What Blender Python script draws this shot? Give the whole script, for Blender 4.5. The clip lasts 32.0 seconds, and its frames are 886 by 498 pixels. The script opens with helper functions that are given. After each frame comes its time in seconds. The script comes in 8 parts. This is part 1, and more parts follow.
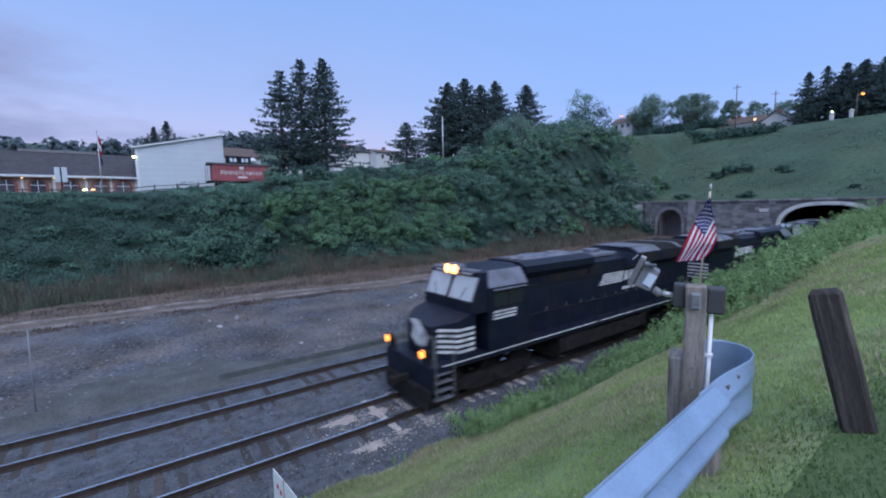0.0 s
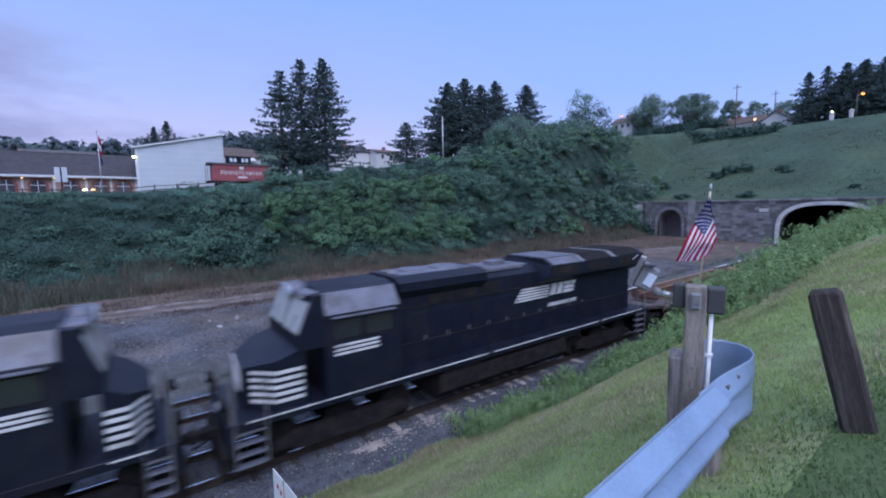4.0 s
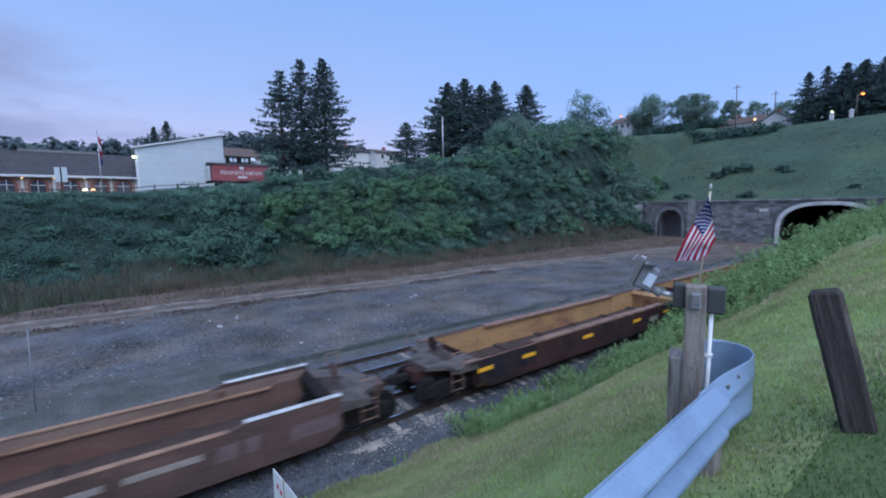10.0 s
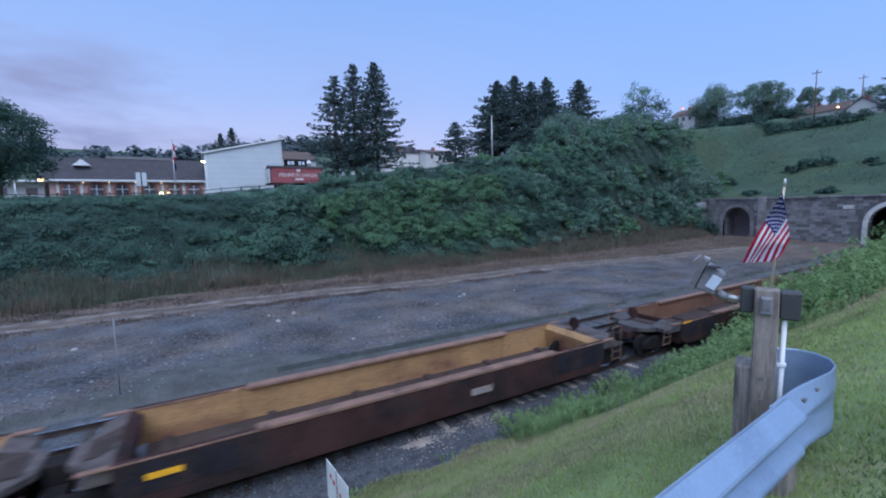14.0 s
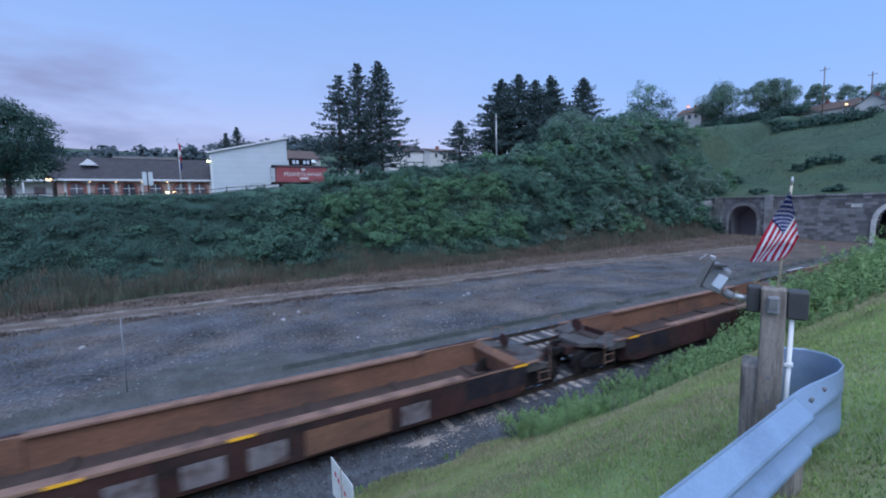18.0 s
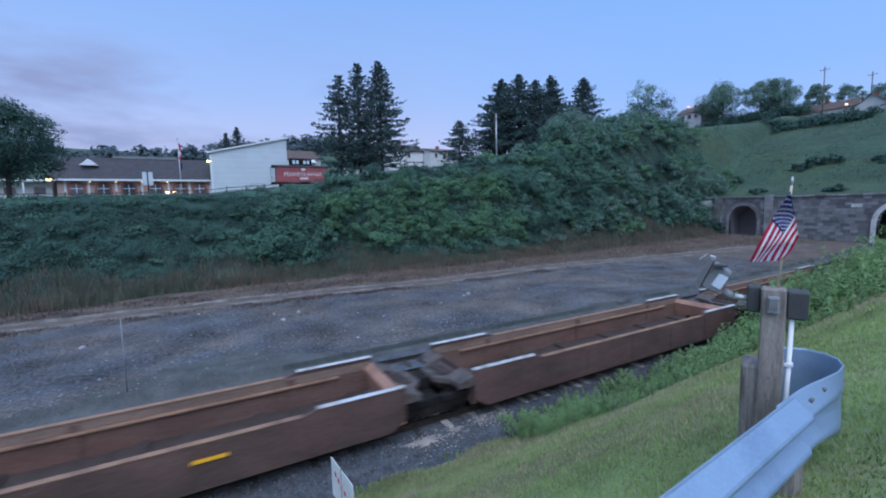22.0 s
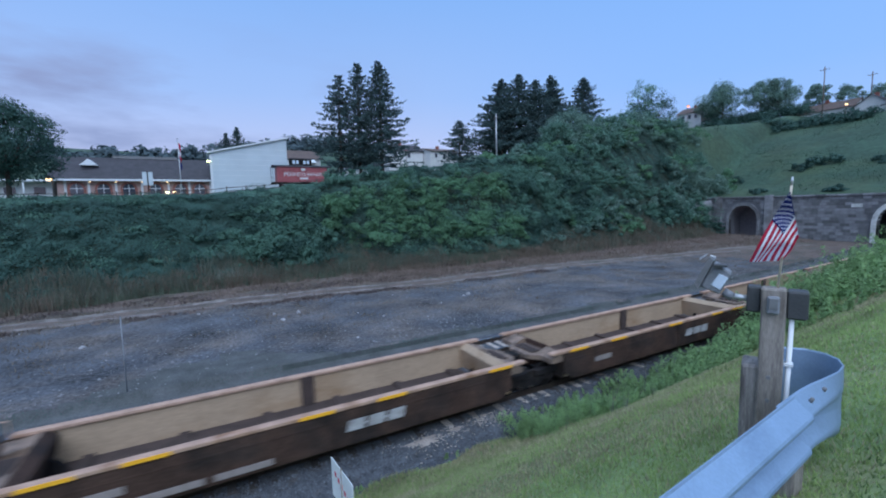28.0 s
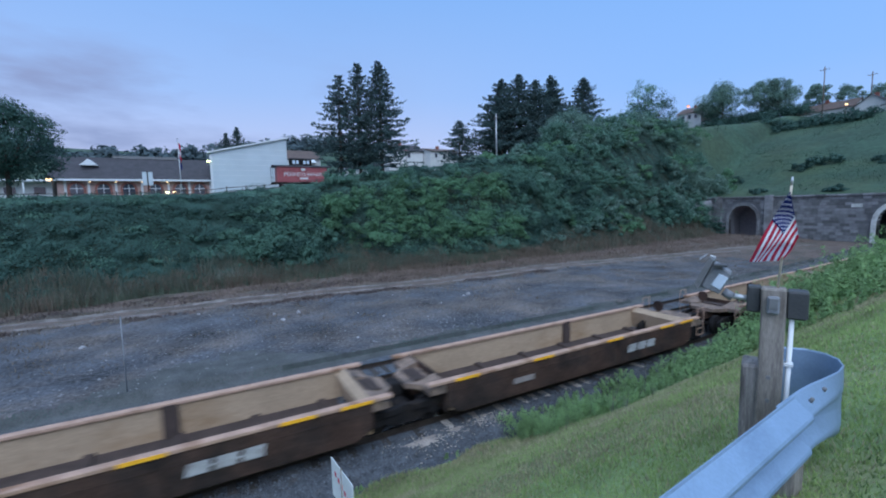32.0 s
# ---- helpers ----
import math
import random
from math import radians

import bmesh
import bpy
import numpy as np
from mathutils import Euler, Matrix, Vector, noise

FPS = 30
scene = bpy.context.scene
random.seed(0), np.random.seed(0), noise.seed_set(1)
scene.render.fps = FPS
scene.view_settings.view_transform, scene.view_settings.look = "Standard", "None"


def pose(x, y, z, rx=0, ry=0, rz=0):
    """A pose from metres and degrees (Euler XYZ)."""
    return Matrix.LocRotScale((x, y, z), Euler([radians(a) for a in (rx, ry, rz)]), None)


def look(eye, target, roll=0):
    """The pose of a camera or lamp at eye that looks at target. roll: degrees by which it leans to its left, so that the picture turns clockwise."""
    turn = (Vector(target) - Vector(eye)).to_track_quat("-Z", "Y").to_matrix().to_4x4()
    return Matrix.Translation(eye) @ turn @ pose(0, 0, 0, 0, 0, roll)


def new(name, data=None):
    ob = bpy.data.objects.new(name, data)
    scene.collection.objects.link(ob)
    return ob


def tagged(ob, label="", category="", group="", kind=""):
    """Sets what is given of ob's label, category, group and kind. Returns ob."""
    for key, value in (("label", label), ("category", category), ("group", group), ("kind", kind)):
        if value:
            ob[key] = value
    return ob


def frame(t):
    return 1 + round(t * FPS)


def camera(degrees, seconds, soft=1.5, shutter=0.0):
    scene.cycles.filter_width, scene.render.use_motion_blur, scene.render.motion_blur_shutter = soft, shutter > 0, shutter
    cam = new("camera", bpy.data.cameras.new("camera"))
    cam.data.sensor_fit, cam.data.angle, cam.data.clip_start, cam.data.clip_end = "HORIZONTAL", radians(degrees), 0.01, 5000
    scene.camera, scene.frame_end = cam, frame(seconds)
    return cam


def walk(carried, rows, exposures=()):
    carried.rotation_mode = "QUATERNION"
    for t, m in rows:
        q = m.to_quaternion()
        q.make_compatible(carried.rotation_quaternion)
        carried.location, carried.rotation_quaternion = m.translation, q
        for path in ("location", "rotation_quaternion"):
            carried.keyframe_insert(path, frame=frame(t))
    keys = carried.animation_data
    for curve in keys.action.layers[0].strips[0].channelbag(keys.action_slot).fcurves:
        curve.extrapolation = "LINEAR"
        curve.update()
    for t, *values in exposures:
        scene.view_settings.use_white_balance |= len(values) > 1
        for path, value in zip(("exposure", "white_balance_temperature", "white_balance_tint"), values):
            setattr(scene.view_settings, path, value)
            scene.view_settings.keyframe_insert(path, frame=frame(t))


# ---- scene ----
# The place: a double track in a cutting below a small town, with a stone tunnel portal.
# X runs along the tracks to the tunnel, Y away across them, Z up from the rail tops.

# ---- camera ----
EYE = (0, 0, 6.776)
cam = camera(92.83, 32.0, soft=2.0, shutter=0.5)
walk(cam, [
    (0.0, pose(*EYE, 84.382, 0.928, -36.196)),
    (12.75, pose(*EYE, 84.382, 0.928, -36.196)),
    (13.0, pose(*EYE, 84.407, 0.910, -35.911)),
    (13.5, pose(*EYE, 84.436, 1.075, -32.654)),
    (14.0, pose(*EYE, 84.427, 1.342, -29.614)),
    (14.5, pose(*EYE, 84.394, 1.372, -28.932)),
    (16.5, pose(*EYE, 84.290, 1.408, -29.036)),
    (32.0, pose(*EYE, 84.290, 1.408, -29.036)),
], exposures=[(0.0, 0.22, 6690, 17), (0.9, 0.26, 6560, 21), (2.0, 0.28, 6560, 25), (3.3, 0.28, 6560, 25), (6.0, 0.26, 6520, 20), (8.0, 0.22, 6480, 12), (10.0, 0.23, 6500, 14), (14.0, 0.24, 6550, 15), (20.0, 0.22, 6440, 12), (25.0, 0.22, 6420, 9), (32.0, 0.22, 6400, 6)])

# ---- world and light: a clear sky after sunset with thin cloud low on the far side ----
def make_world():
    w = bpy.data.worlds.new("dusk_sky")
    scene.world = w
    w.use_nodes = True
    nt = w.node_tree
    nt.nodes.clear()
    N, L = nt.nodes.new, nt.links.new
    out, bg = N("ShaderNodeOutputWorld"), N("ShaderNodeBackground")
    sky = N("ShaderNodeTexSky")
    sky.sky_type, sky.sun_disc = "NISHITA", False
    sky.sun_elevation, sky.sun_rotation = radians(3), radians(-150)
    sky.ozone_density, sky.air_density, sky.dust_density = 3.0, 1.0, 0.6
    co, sep = N("ShaderNodeTexCoord"), N("ShaderNodeSeparateXYZ")
    L(co.outputs["Generated"], sep.inputs[0])
    ramp = N("ShaderNodeValToRGB")
    el = ramp.color_ramp.elements
    el[0].position, el[0].color = 0.0, (0.62, 0.60, 0.84, 1)
    el[1].position, el[1].color = 1.0, (0.52, 0.74, 1.12, 1)
    for p, c in ((0.11, (0.50, 0.56, 0.86, 1)), (0.24, (0.34, 0.50, 0.89, 1)), (0.42, (0.24, 0.44, 0.88, 1)), (0.62, (0.42, 0.60, 0.95, 1))):
        e = el.new(p)
        e.color = c
    L(sep.outputs["Z"], ramp.inputs[0])
    # clear blue down to the horizon on the tunnel's side
    blue = N("ShaderNodeValToRGB")
    bl = blue.color_ramp.elements
    bl[0].position, bl[0].color = 0.0, (0.43, 0.57, 0.95, 1)
    bl[1].position, bl[1].color = 1.0, (0.52, 0.74, 1.12, 1)
    for p, c in ((0.11, (0.36, 0.53, 0.94, 1)), (0.24, (0.27, 0.48, 0.95, 1)), (0.42, (0.22, 0.44, 0.92, 1)), (0.62, (0.42, 0.60, 0.95, 1))):
        e = bl.new(p)
        e.color = c
    L(sep.outputs["Z"], blue.inputs[0])
    way, both = N("ShaderNodeMapRange"), N("ShaderNodeMix")
    way.interpolation_type = "SMOOTHSTEP"
    way.inputs["From Min"].default_value, way.inputs["From Max"].default_value = 0.35, 0.95
    both.data_type = "RGBA"
    L(sep.outputs["X"], way.inputs["Value"])
    L(way.outputs[0], both.inputs["Factor"]), L(ramp.outputs[0], both.inputs["A"]), L(blue.outputs[0], both.inputs["B"])
    # thin grey-violet cloud streaks, denser away from the tunnel
    mp = N("ShaderNodeMapping")
    mp.inputs["Scale"].default_value = (1.3, 1.3, 5.0)
    L(co.outputs["Generated"], mp.inputs[0])
    no = N("ShaderNodeTexNoise")
    no.inputs["Scale"].default_value, no.inputs["Detail"].default_value, no.inputs["Roughness"].default_value = 2.2, 6, 0.55
    L(mp.outputs[0], no.inputs["Vector"])
    cr = N("ShaderNodeMapRange")
    cr.inputs["From Min"].default_value, cr.inputs["From Max"].default_value = 0.42, 0.60
    L(no.outputs["Fac"], cr.inputs["Value"])
    side = N("ShaderNodeMapRange")
    side.inputs["From Min"].default_value, side.inputs["From Max"].default_value = 0.45, -0.25
    L(sep.outputs["X"], side.inputs["Value"])
    mu = N("ShaderNodeMath")
    mu.operation = "MULTIPLY"
    L(cr.outputs[0], mu.inputs[0]), L(side.outputs[0], mu.inputs[1])
    m2 = N("ShaderNodeMath")
    m2.operation = "MULTIPLY"
    L(mu.outputs[0], m2.inputs[0])
    band = N("ShaderNodeValToRGB")
    be = band.color_ramp.elements
    be[0].position, be[0].color = 0.04, (0.15, 0.15, 0.15, 1)
    be[1].position, be[1].color = 0.46, (0.12, 0.12, 0.12, 1)
    for p, c in ((0.13, 1.0), (0.24, 1.0), (0.32, 0.3)):
        be.new(p).color = (c, c, c, 1)
    L(sep.outputs["Z"], band.inputs[0])
    L(band.outputs[0], m2.inputs[1])
    cl = N("ShaderNodeMix")
    cl.data_type = "RGBA"
    L(m2.outputs[0], cl.inputs["Factor"]), L(both.outputs["Result"], cl.inputs["A"])
    cl.inputs["B"].default_value = (0.27, 0.33, 0.58, 1)
    mix = N("ShaderNodeMix")
    mix.data_type = "RGBA"
    mix.inputs["Factor"].default_value = 0.9
    sc = N("ShaderNodeVectorMath")
    sc.operation = "SCALE"
    sc.inputs["Scale"].default_value = 0.12
    L(sky.outputs[0], sc.inputs[0])
    L(sc.outputs[0], mix.inputs["A"]), L(cl.outputs["Result"], mix.inputs["B"])
    L(mix.outputs["Result"], bg.inputs["Color"])
    bg.inputs["Strength"].default_value = SKY
    L(bg.outputs[0], out.inputs["Surface"])


SKY = 1.0
make_world()
sun = new("sun", bpy.data.lights.new("sun", "SUN"))
sun.data.energy, sun.data.angle, sun.data.color = 2.0, radians(60), (0.77, 0.90, 1.12)
sun.matrix_world = look((-20, -30, 60), (0, 20, 0))


# ---- materials ----
def mat(name, base, rough=0.8, var=0.25, scale=6.0, fine=60.0, metal=0.0, bump=0.3, dist=0.01, second=None, amount=0.5,
        rnd=0.0, spec=0.5, obj=True, stretch=(1, 1, 1), island=0.0):
    """A surface with variation at two scales; second: a stain or wear colour that covers part of it."""
    m = bpy.data.materials.new(name)
    m.use_nodes = True
    nt = m.node_tree
    N, L = nt.nodes.new, nt.links.new
    b = nt.nodes["Principled BSDF"]
    b.inputs["Roughness"].default_value, b.inputs["Metallic"].default_value = rough, metal
    b.inputs["Specular IOR Level"].default_value = spec
    co, mp = N("ShaderNodeTexCoord"), N("ShaderNodeMapping")
    mp.inputs["Scale"].default_value = stretch
    L(co.outputs["Object"], mp.inputs[0])
    n1, n2 = N("ShaderNodeTexNoise"), N("ShaderNodeTexNoise")
    for n, s, dt in ((n1, scale, 5), (n2, fine, 4)):
        n.inputs["Scale"].default_value, n.inputs["Detail"].default_value = s, dt
        L(mp.outputs[0], n.inputs["Vector"])
    add = N("ShaderNodeMath")
    add.operation = "ADD"
    L(n1.outputs["Fac"], add.inputs[0]), L(n2.outputs["Fac"], add.inputs[1])
    val = N("ShaderNodeMapRange")
    val.inputs["From Min"].default_value, val.inputs["From Max"].default_value = 0.6, 1.4
    val.inputs["To Min"].default_value, val.inputs["To Max"].default_value = 1 - var * 1.6, 1 + var * 1.6
    L(add.outputs[0], val.inputs["Value"])
    last = val.outputs[0]
    for amt, node, sock in ((rnd, "ShaderNodeObjectInfo", "Random"), (island, "ShaderNodeNewGeometry", "Random Per Island")):
        if amt:
            oi, mr, mm = N(node), N("ShaderNodeMapRange"), N("ShaderNodeMath")
            mr.inputs["To Min"].default_value, mr.inputs["To Max"].default_value = 1 - amt, 1 + amt
            mm.operation = "MULTIPLY"
            L(oi.outputs[sock], mr.inputs["Value"]), L(mr.outputs[0], mm.inputs[0]), L(last, mm.inputs[1])
            last = mm.outputs[0]
    col = None
    if second:
        n3, r3, mx = N("ShaderNodeTexNoise"), N("ShaderNodeMapRange"), N("ShaderNodeMix")
        n3.inputs["Scale"].default_value, n3.inputs["Detail"].default_value, n3.inputs["Roughness"].default_value = scale * 0.6, 8, 0.62
        L(mp.outputs[0], n3.inputs["Vector"])
        r3.inputs["From Min"].default_value, r3.inputs["From Max"].default_value = 0.62 - amount * 0.3, 0.74 - amount * 0.2
        L(n3.outputs["Fac"], r3.inputs["Value"])
        mx.data_type = "RGBA"
        mx.inputs["A"].default_value, mx.inputs["B"].default_value = (*base, 1), (*second, 1)
        L(r3.outputs[0], mx.inputs["Factor"])
        col = mx.outputs["Result"]
    sc = N("ShaderNodeVectorMath")
    sc.operation = "SCALE"
    if col:
        L(col, sc.inputs[0])
    else:
        sc.inputs[0].default_value = base
    L(last, sc.inputs["Scale"])
    L(sc.outputs[0], b.inputs["Base Color"])
    if bump:
        bp = N("ShaderNodeBump")
        bp.inputs["Strength"].default_value, bp.inputs["Distance"].default_value = bump, dist
        L(add.outputs[0], bp.inputs["Height"]), L(bp.outputs[0], b.inputs["Normal"])
    return m


def glow(name, color, strength):
    m = bpy.data.materials.new(name)
    m.use_nodes = True
    b = m.node_tree.nodes["Principled BSDF"]
    b.inputs["Base Color"].default_value = (*color, 1)
    b.inputs["Emission Color"].default_value = (*color, 1)
    b.inputs["Emission Strength"].default_value = strength
    return m


def leafy(name, base, var=0.35, trans=0.25, patch=0.2, size=0.5):
    """Foliage: leaves that differ from piece to piece and patch to patch, and let some light through."""
    m = mat(name, base, rough=0.65, var=patch, scale=size, fine=5, bump=0, island=var, spec=0.2)
    nt = m.node_tree
    N, L = nt.nodes.new, nt.links.new
    b = nt.nodes["Principled BSDF"]
    tr, mx = N("ShaderNodeBsdfTranslucent"), N("ShaderNodeMixShader")
    src = b.inputs["Base Color"].links[0].from_socket
    L(src, tr.inputs["Color"])
    mx.inputs[0].default_value = trans
    L(b.outputs[0], mx.inputs[1]), L(tr.outputs[0], mx.inputs[2])
    L(mx.outputs[0], nt.nodes["Material Output"].inputs["Surface"])
    return m


GRASS = mat("mown_grass", (0.20, 0.27, 0.11), 0.9, 0.25, 1.2, 30, bump=0.5, dist=0.02, second=(0.26, 0.25, 0.135), amount=0.42)
EDGESTRIP = mat("dark_edge_strip", (0.044, 0.049, 0.047), 0.95, 0.3, 3, 20, bump=0.5, dist=0.03)
# darker copy of the grass ground, with shade put into its colour
SHADELAWN = mat("shade_toned_lawn", (0.086, 0.134, 0.048), 0.9, 0.2, 1.5, 30, bump=0.4, dist=0.02, second=(0.115, 0.16, 0.065), amount=0.4)
MEADOW = mat("rough_meadow", (0.035, 0.074, 0.046), 0.9, 0.28, 0.12, 1.2, bump=0.5, dist=0.2, second=(0.045, 0.076, 0.040), amount=0.5)
SCRUB = mat("scrub_soil", (0.028, 0.055, 0.042), 0.95, 0.3, 0.6, 6, bump=0.6, dist=0.1, second=(0.05, 0.06, 0.035), amount=0.4)
GRAVEL = mat("yard_gravel", (0.079, 0.083, 0.097), 0.95, 0.62, 0.32, 5.5, bump=1.0, dist=0.12, second=(0.118, 0.099, 0.091), amount=0.62)
DIRT = mat("dirt_track", (0.215, 0.185, 0.17), 0.95, 0.3, 1.2, 14, bump=0.5, dist=0.03, second=(0.115, 0.095, 0.085), amount=0.62)
DRYGROUND = mat("dry_weed_ground", (0.128, 0.092, 0.078), 0.95, 0.3, 0.5, 9, bump=0.6, dist=0.05, second=(0.075, 0.07, 0.055), amount=0.45)
MOSS = mat("mossy_fines", (0.076, 0.079, 0.078), 0.95, 0.3, 1.2, 16, bump=0.5, dist=0.03, second=(0.095, 0.097, 0.10), amount=0.45)
BALLAST = mat("ballast", (0.085, 0.092, 0.108), 0.9, 0.45, 3, 22, bump=1.0, dist=0.05, second=(0.09, 0.08, 0.075), amount=0.3)
STONE_BITS = mat("ballast_stone", (0.098, 0.105, 0.122), 0.9, 0.3, 8, 40, bump=0.4, island=0.5)
YARDSTONE = mat("yard_stone", (0.165, 0.165, 0.172), 0.9, 0.3, 8, 40, bump=0.4, island=0.6)
PALE_ROCK = mat("pale_rock", (0.34, 0.335, 0.35), 0.9, 0.2, 4, 30, rnd=0.25)
TIE = mat("weathered_tie", (0.062, 0.053, 0.050), 0.95, 0.3, 3, 40, bump=0.6, dist=0.01, rnd=0.35, stretch=(1, 6, 1))
# pale sand, its warm tone partly the headlights' glow put into the colour
SAND = mat("spilt_sand", (0.36, 0.30, 0.265), 0.95, 0.22, 5, 40, bump=0.5, dist=0.02, second=(0.22, 0.185, 0.17), amount=0.4)
# pale ties and chips, tinted warm for the headlights' glow
TIE_PALE = mat("glow_tinted_pale_tie", (0.31, 0.265, 0.235), 0.9, 0.25, 4, 30, bump=0.4, rnd=0.3)
RAIL = mat("rusty_rail", (0.075, 0.058, 0.05), 0.6, 0.3, 4, 50, metal=0.6)
RAILTOP = mat("polished_rail_head", (0.62, 0.63, 0.66), 0.22, 0.1, 6, 60, metal=1.0, bump=0.05)
# stone and mortar greys lifted and slightly blued: haze mixed into the colour
STONE = mat("portal_masonry", (0.215, 0.215, 0.225), 0.9, 0.3, 0.7, 14, bump=0.6, dist=0.04, second=(0.13, 0.125, 0.125), amount=0.5, rnd=0.42)
MORTAR = mat("mortar", (0.15, 0.15, 0.16), 0.95, 0.2, 3, 30)
WHITEARCH = mat("whitewashed_concrete", (0.62, 0.62, 0.60), 0.85, 0.15, 1.2, 18, second=(0.36, 0.35, 0.33), amount=0.4)
TUNNEL = mat("sooty_lining", (0.03, 0.03, 0.033), 0.95, 0.3, 1, 10)
BLACK = mat("black_loco_paint", (0.006, 0.009, 0.020), 0.5, 0.3, 2, 30, bump=0.05, second=(0.013, 0.014, 0.022), amount=0.5, spec=0.3)
# roof colour lifted towards lavender: the sky's reflection put into the paint
BLACKROOF = mat("sky_sheen_roof_paint", (0.14, 0.145, 0.18), 0.45, 0.3, 2, 25, bump=0.1, second=(0.09, 0.085, 0.085), amount=0.4)
UNDER = mat("greasy_running_gear", (0.019, 0.017, 0.018), 0.9, 0.4, 4, 30, second=(0.032, 0.025, 0.022), amount=0.4, spec=0.15)
WHITE = mat("white_lettering", (0.62, 0.62, 0.62), 0.6, 0.2, 3, 30, second=(0.35, 0.34, 0.34), amount=0.35)
GREY = mat("grey_metal", (0.17, 0.17, 0.175), 0.6, 0.2, 3, 30)
CABFACE = mat("pale_cab_front", (0.55, 0.56, 0.58), 0.5, 0.15, 3, 30)
STEEL = mat("bright_steel_edge", (0.60, 0.60, 0.62), 0.55, 0.2, 3, 30, metal=0.3, second=(0.34, 0.27, 0.23), amount=0.3)
# base colour made pale to stand in for the sky mirrored in the glass
SKYGLASS = mat("sky_pale_windscreen", (0.42, 0.44, 0.45), 0.12, 0.06, 3, 30, bump=0, spec=1.0)
GLASS = mat("dark_cab_glass", (0.02, 0.024, 0.03), 0.06, 0.05, 3, 30, bump=0, spec=0.9)
YELLOW = mat("yellow_reflector", (0.95, 0.45, 0.03), 0.5, 0.08, 3, 30, bump=0)
RUST = mat("rust_brown_side", (0.112, 0.062, 0.055), 0.75, 0.3, 1.2, 16, second=(0.08, 0.05, 0.045), amount=0.5, stretch=(0.5, 1, 1.4))
RUSTIN = mat("rust_brown_inside", (0.145, 0.082, 0.064), 0.8, 0.3, 1.0, 14, second=(0.12, 0.06, 0.045), amount=0.5, stretch=(0.5, 1, 1.4))
RUSTTOP = mat("worn_top_chord", (0.30, 0.17, 0.11), 0.7, 0.25, 2, 20, second=(0.18, 0.10, 0.075), amount=0.4)
ORANGE = mat("faded_orange_inside", (0.40, 0.225, 0.10), 0.75, 0.22, 0.8, 12, second=(0.19, 0.085, 0.05), amount=0.35, stretch=(0.5, 1, 1.4))
RUSTOR = mat("rusty_orange_inside", (0.20, 0.095, 0.058), 0.75, 0.22, 0.8, 12, second=(0.11, 0.06, 0.045), amount=0.45, stretch=(0.5, 1, 1.4))
MAROON = mat("dark_maroon_side", (0.060, 0.030, 0.028), 0.85, 0.3, 1.2, 16, second=(0.03, 0.022, 0.023), amount=0.5, spec=0.15)
CHORD = mat("pink_worn_chord", (0.24, 0.135, 0.10), 0.75, 0.25, 2, 20, second=(0.13, 0.075, 0.06), amount=0.4)
TAN = mat("faded_tan_inside", (0.42, 0.30, 0.205), 0.75, 0.15, 0.8, 12, second=(0.30, 0.19, 0.11), amount=0.3, stretch=(0.5, 1, 1.4))
TANTOP = mat("tan_worn_chord", (0.46, 0.29, 0.215), 0.7, 0.2, 2, 20, second=(0.27, 0.14, 0.08), amount=0.35)
TANSIDE = mat("brown_weathered_side", (0.072, 0.043, 0.034), 0.85, 0.3, 1.2, 16, second=(0.034, 0.026, 0.024), amount=0.5, spec=0.15)
FLOORSTEEL = mat("grimy_well_floor", (0.06, 0.04, 0.035), 0.85, 0.3, 2, 20)
# grey zinc given a blue base colour in place of the sky's reflection
GALV = mat("sky_blued_galvanised_steel", (0.27, 0.38, 0.53), 0.48, 0.07, 5, 70, metal=0.3, bump=0.05, second=(0.22, 0.315, 0.45), amount=0.45)
POSTWOOD = mat("weathered_post_wood", (0.27, 0.235, 0.205), 0.9, 0.25, 9, 60, bump=0.5, dist=0.004, second=(0.16, 0.135, 0.12), amount=0.5, stretch=(4, 4, 0.5))
DARKWOOD = mat("tarred_old_wood", (0.048, 0.039, 0.035), 0.95, 0.45, 6, 50, bump=0.9, dist=0.012, second=(0.13, 0.11, 0.095), amount=0.42, stretch=(5, 5, 0.35))
GREYWOOD = mat("grey_split_wood", (0.27, 0.245, 0.23), 0.95, 0.3, 8, 60, bump=0.7, dist=0.008, second=(0.11, 0.095, 0.09), amount=0.4, stretch=(4, 4, 0.4))
DARKBOX = mat("dark_grey_plastic", (0.055, 0.057, 0.06), 0.6, 0.12, 5, 60)
LAMPGREY = mat("grey_lamp_housing", (0.20, 0.21, 0.23), 0.5, 0.15, 6, 60)
PVC = mat("white_pvc", (0.72, 0.74, 0.76), 0.45, 0.06, 6, 60, bump=0.05)
FLAGRED = leafy("flag_red", (0.68, 0.045, 0.10), 0.02, 0.5, 0.04)
FLAGWHITE = leafy("flag_white", (0.90, 0.88, 0.90), 0.02, 0.5, 0.04)
FLAGBLUE = leafy("flag_blue", (0.03, 0.045, 0.20), 0.02, 0.35)
DOWEL = mat("pale_dowel", (0.62, 0.53, 0.42), 0.7, 0.1, 10, 80)
SHEDWALL = mat("pale_blue_sheet_wall", (0.50, 0.56, 0.60), 0.6, 0.06, 0.5, 6, bump=0.05)
SHEDTRIM = mat("pale_trim", (0.66, 0.68, 0.70), 0.6, 0.08, 2, 20)
# red made paler and pinker, distance haze put into the paint colour
CABOOSE = mat("red_caboose_paint", (0.31, 0.075, 0.085), 0.6, 0.15, 1.5, 20, second=(0.20, 0.035, 0.04), amount=0.3)
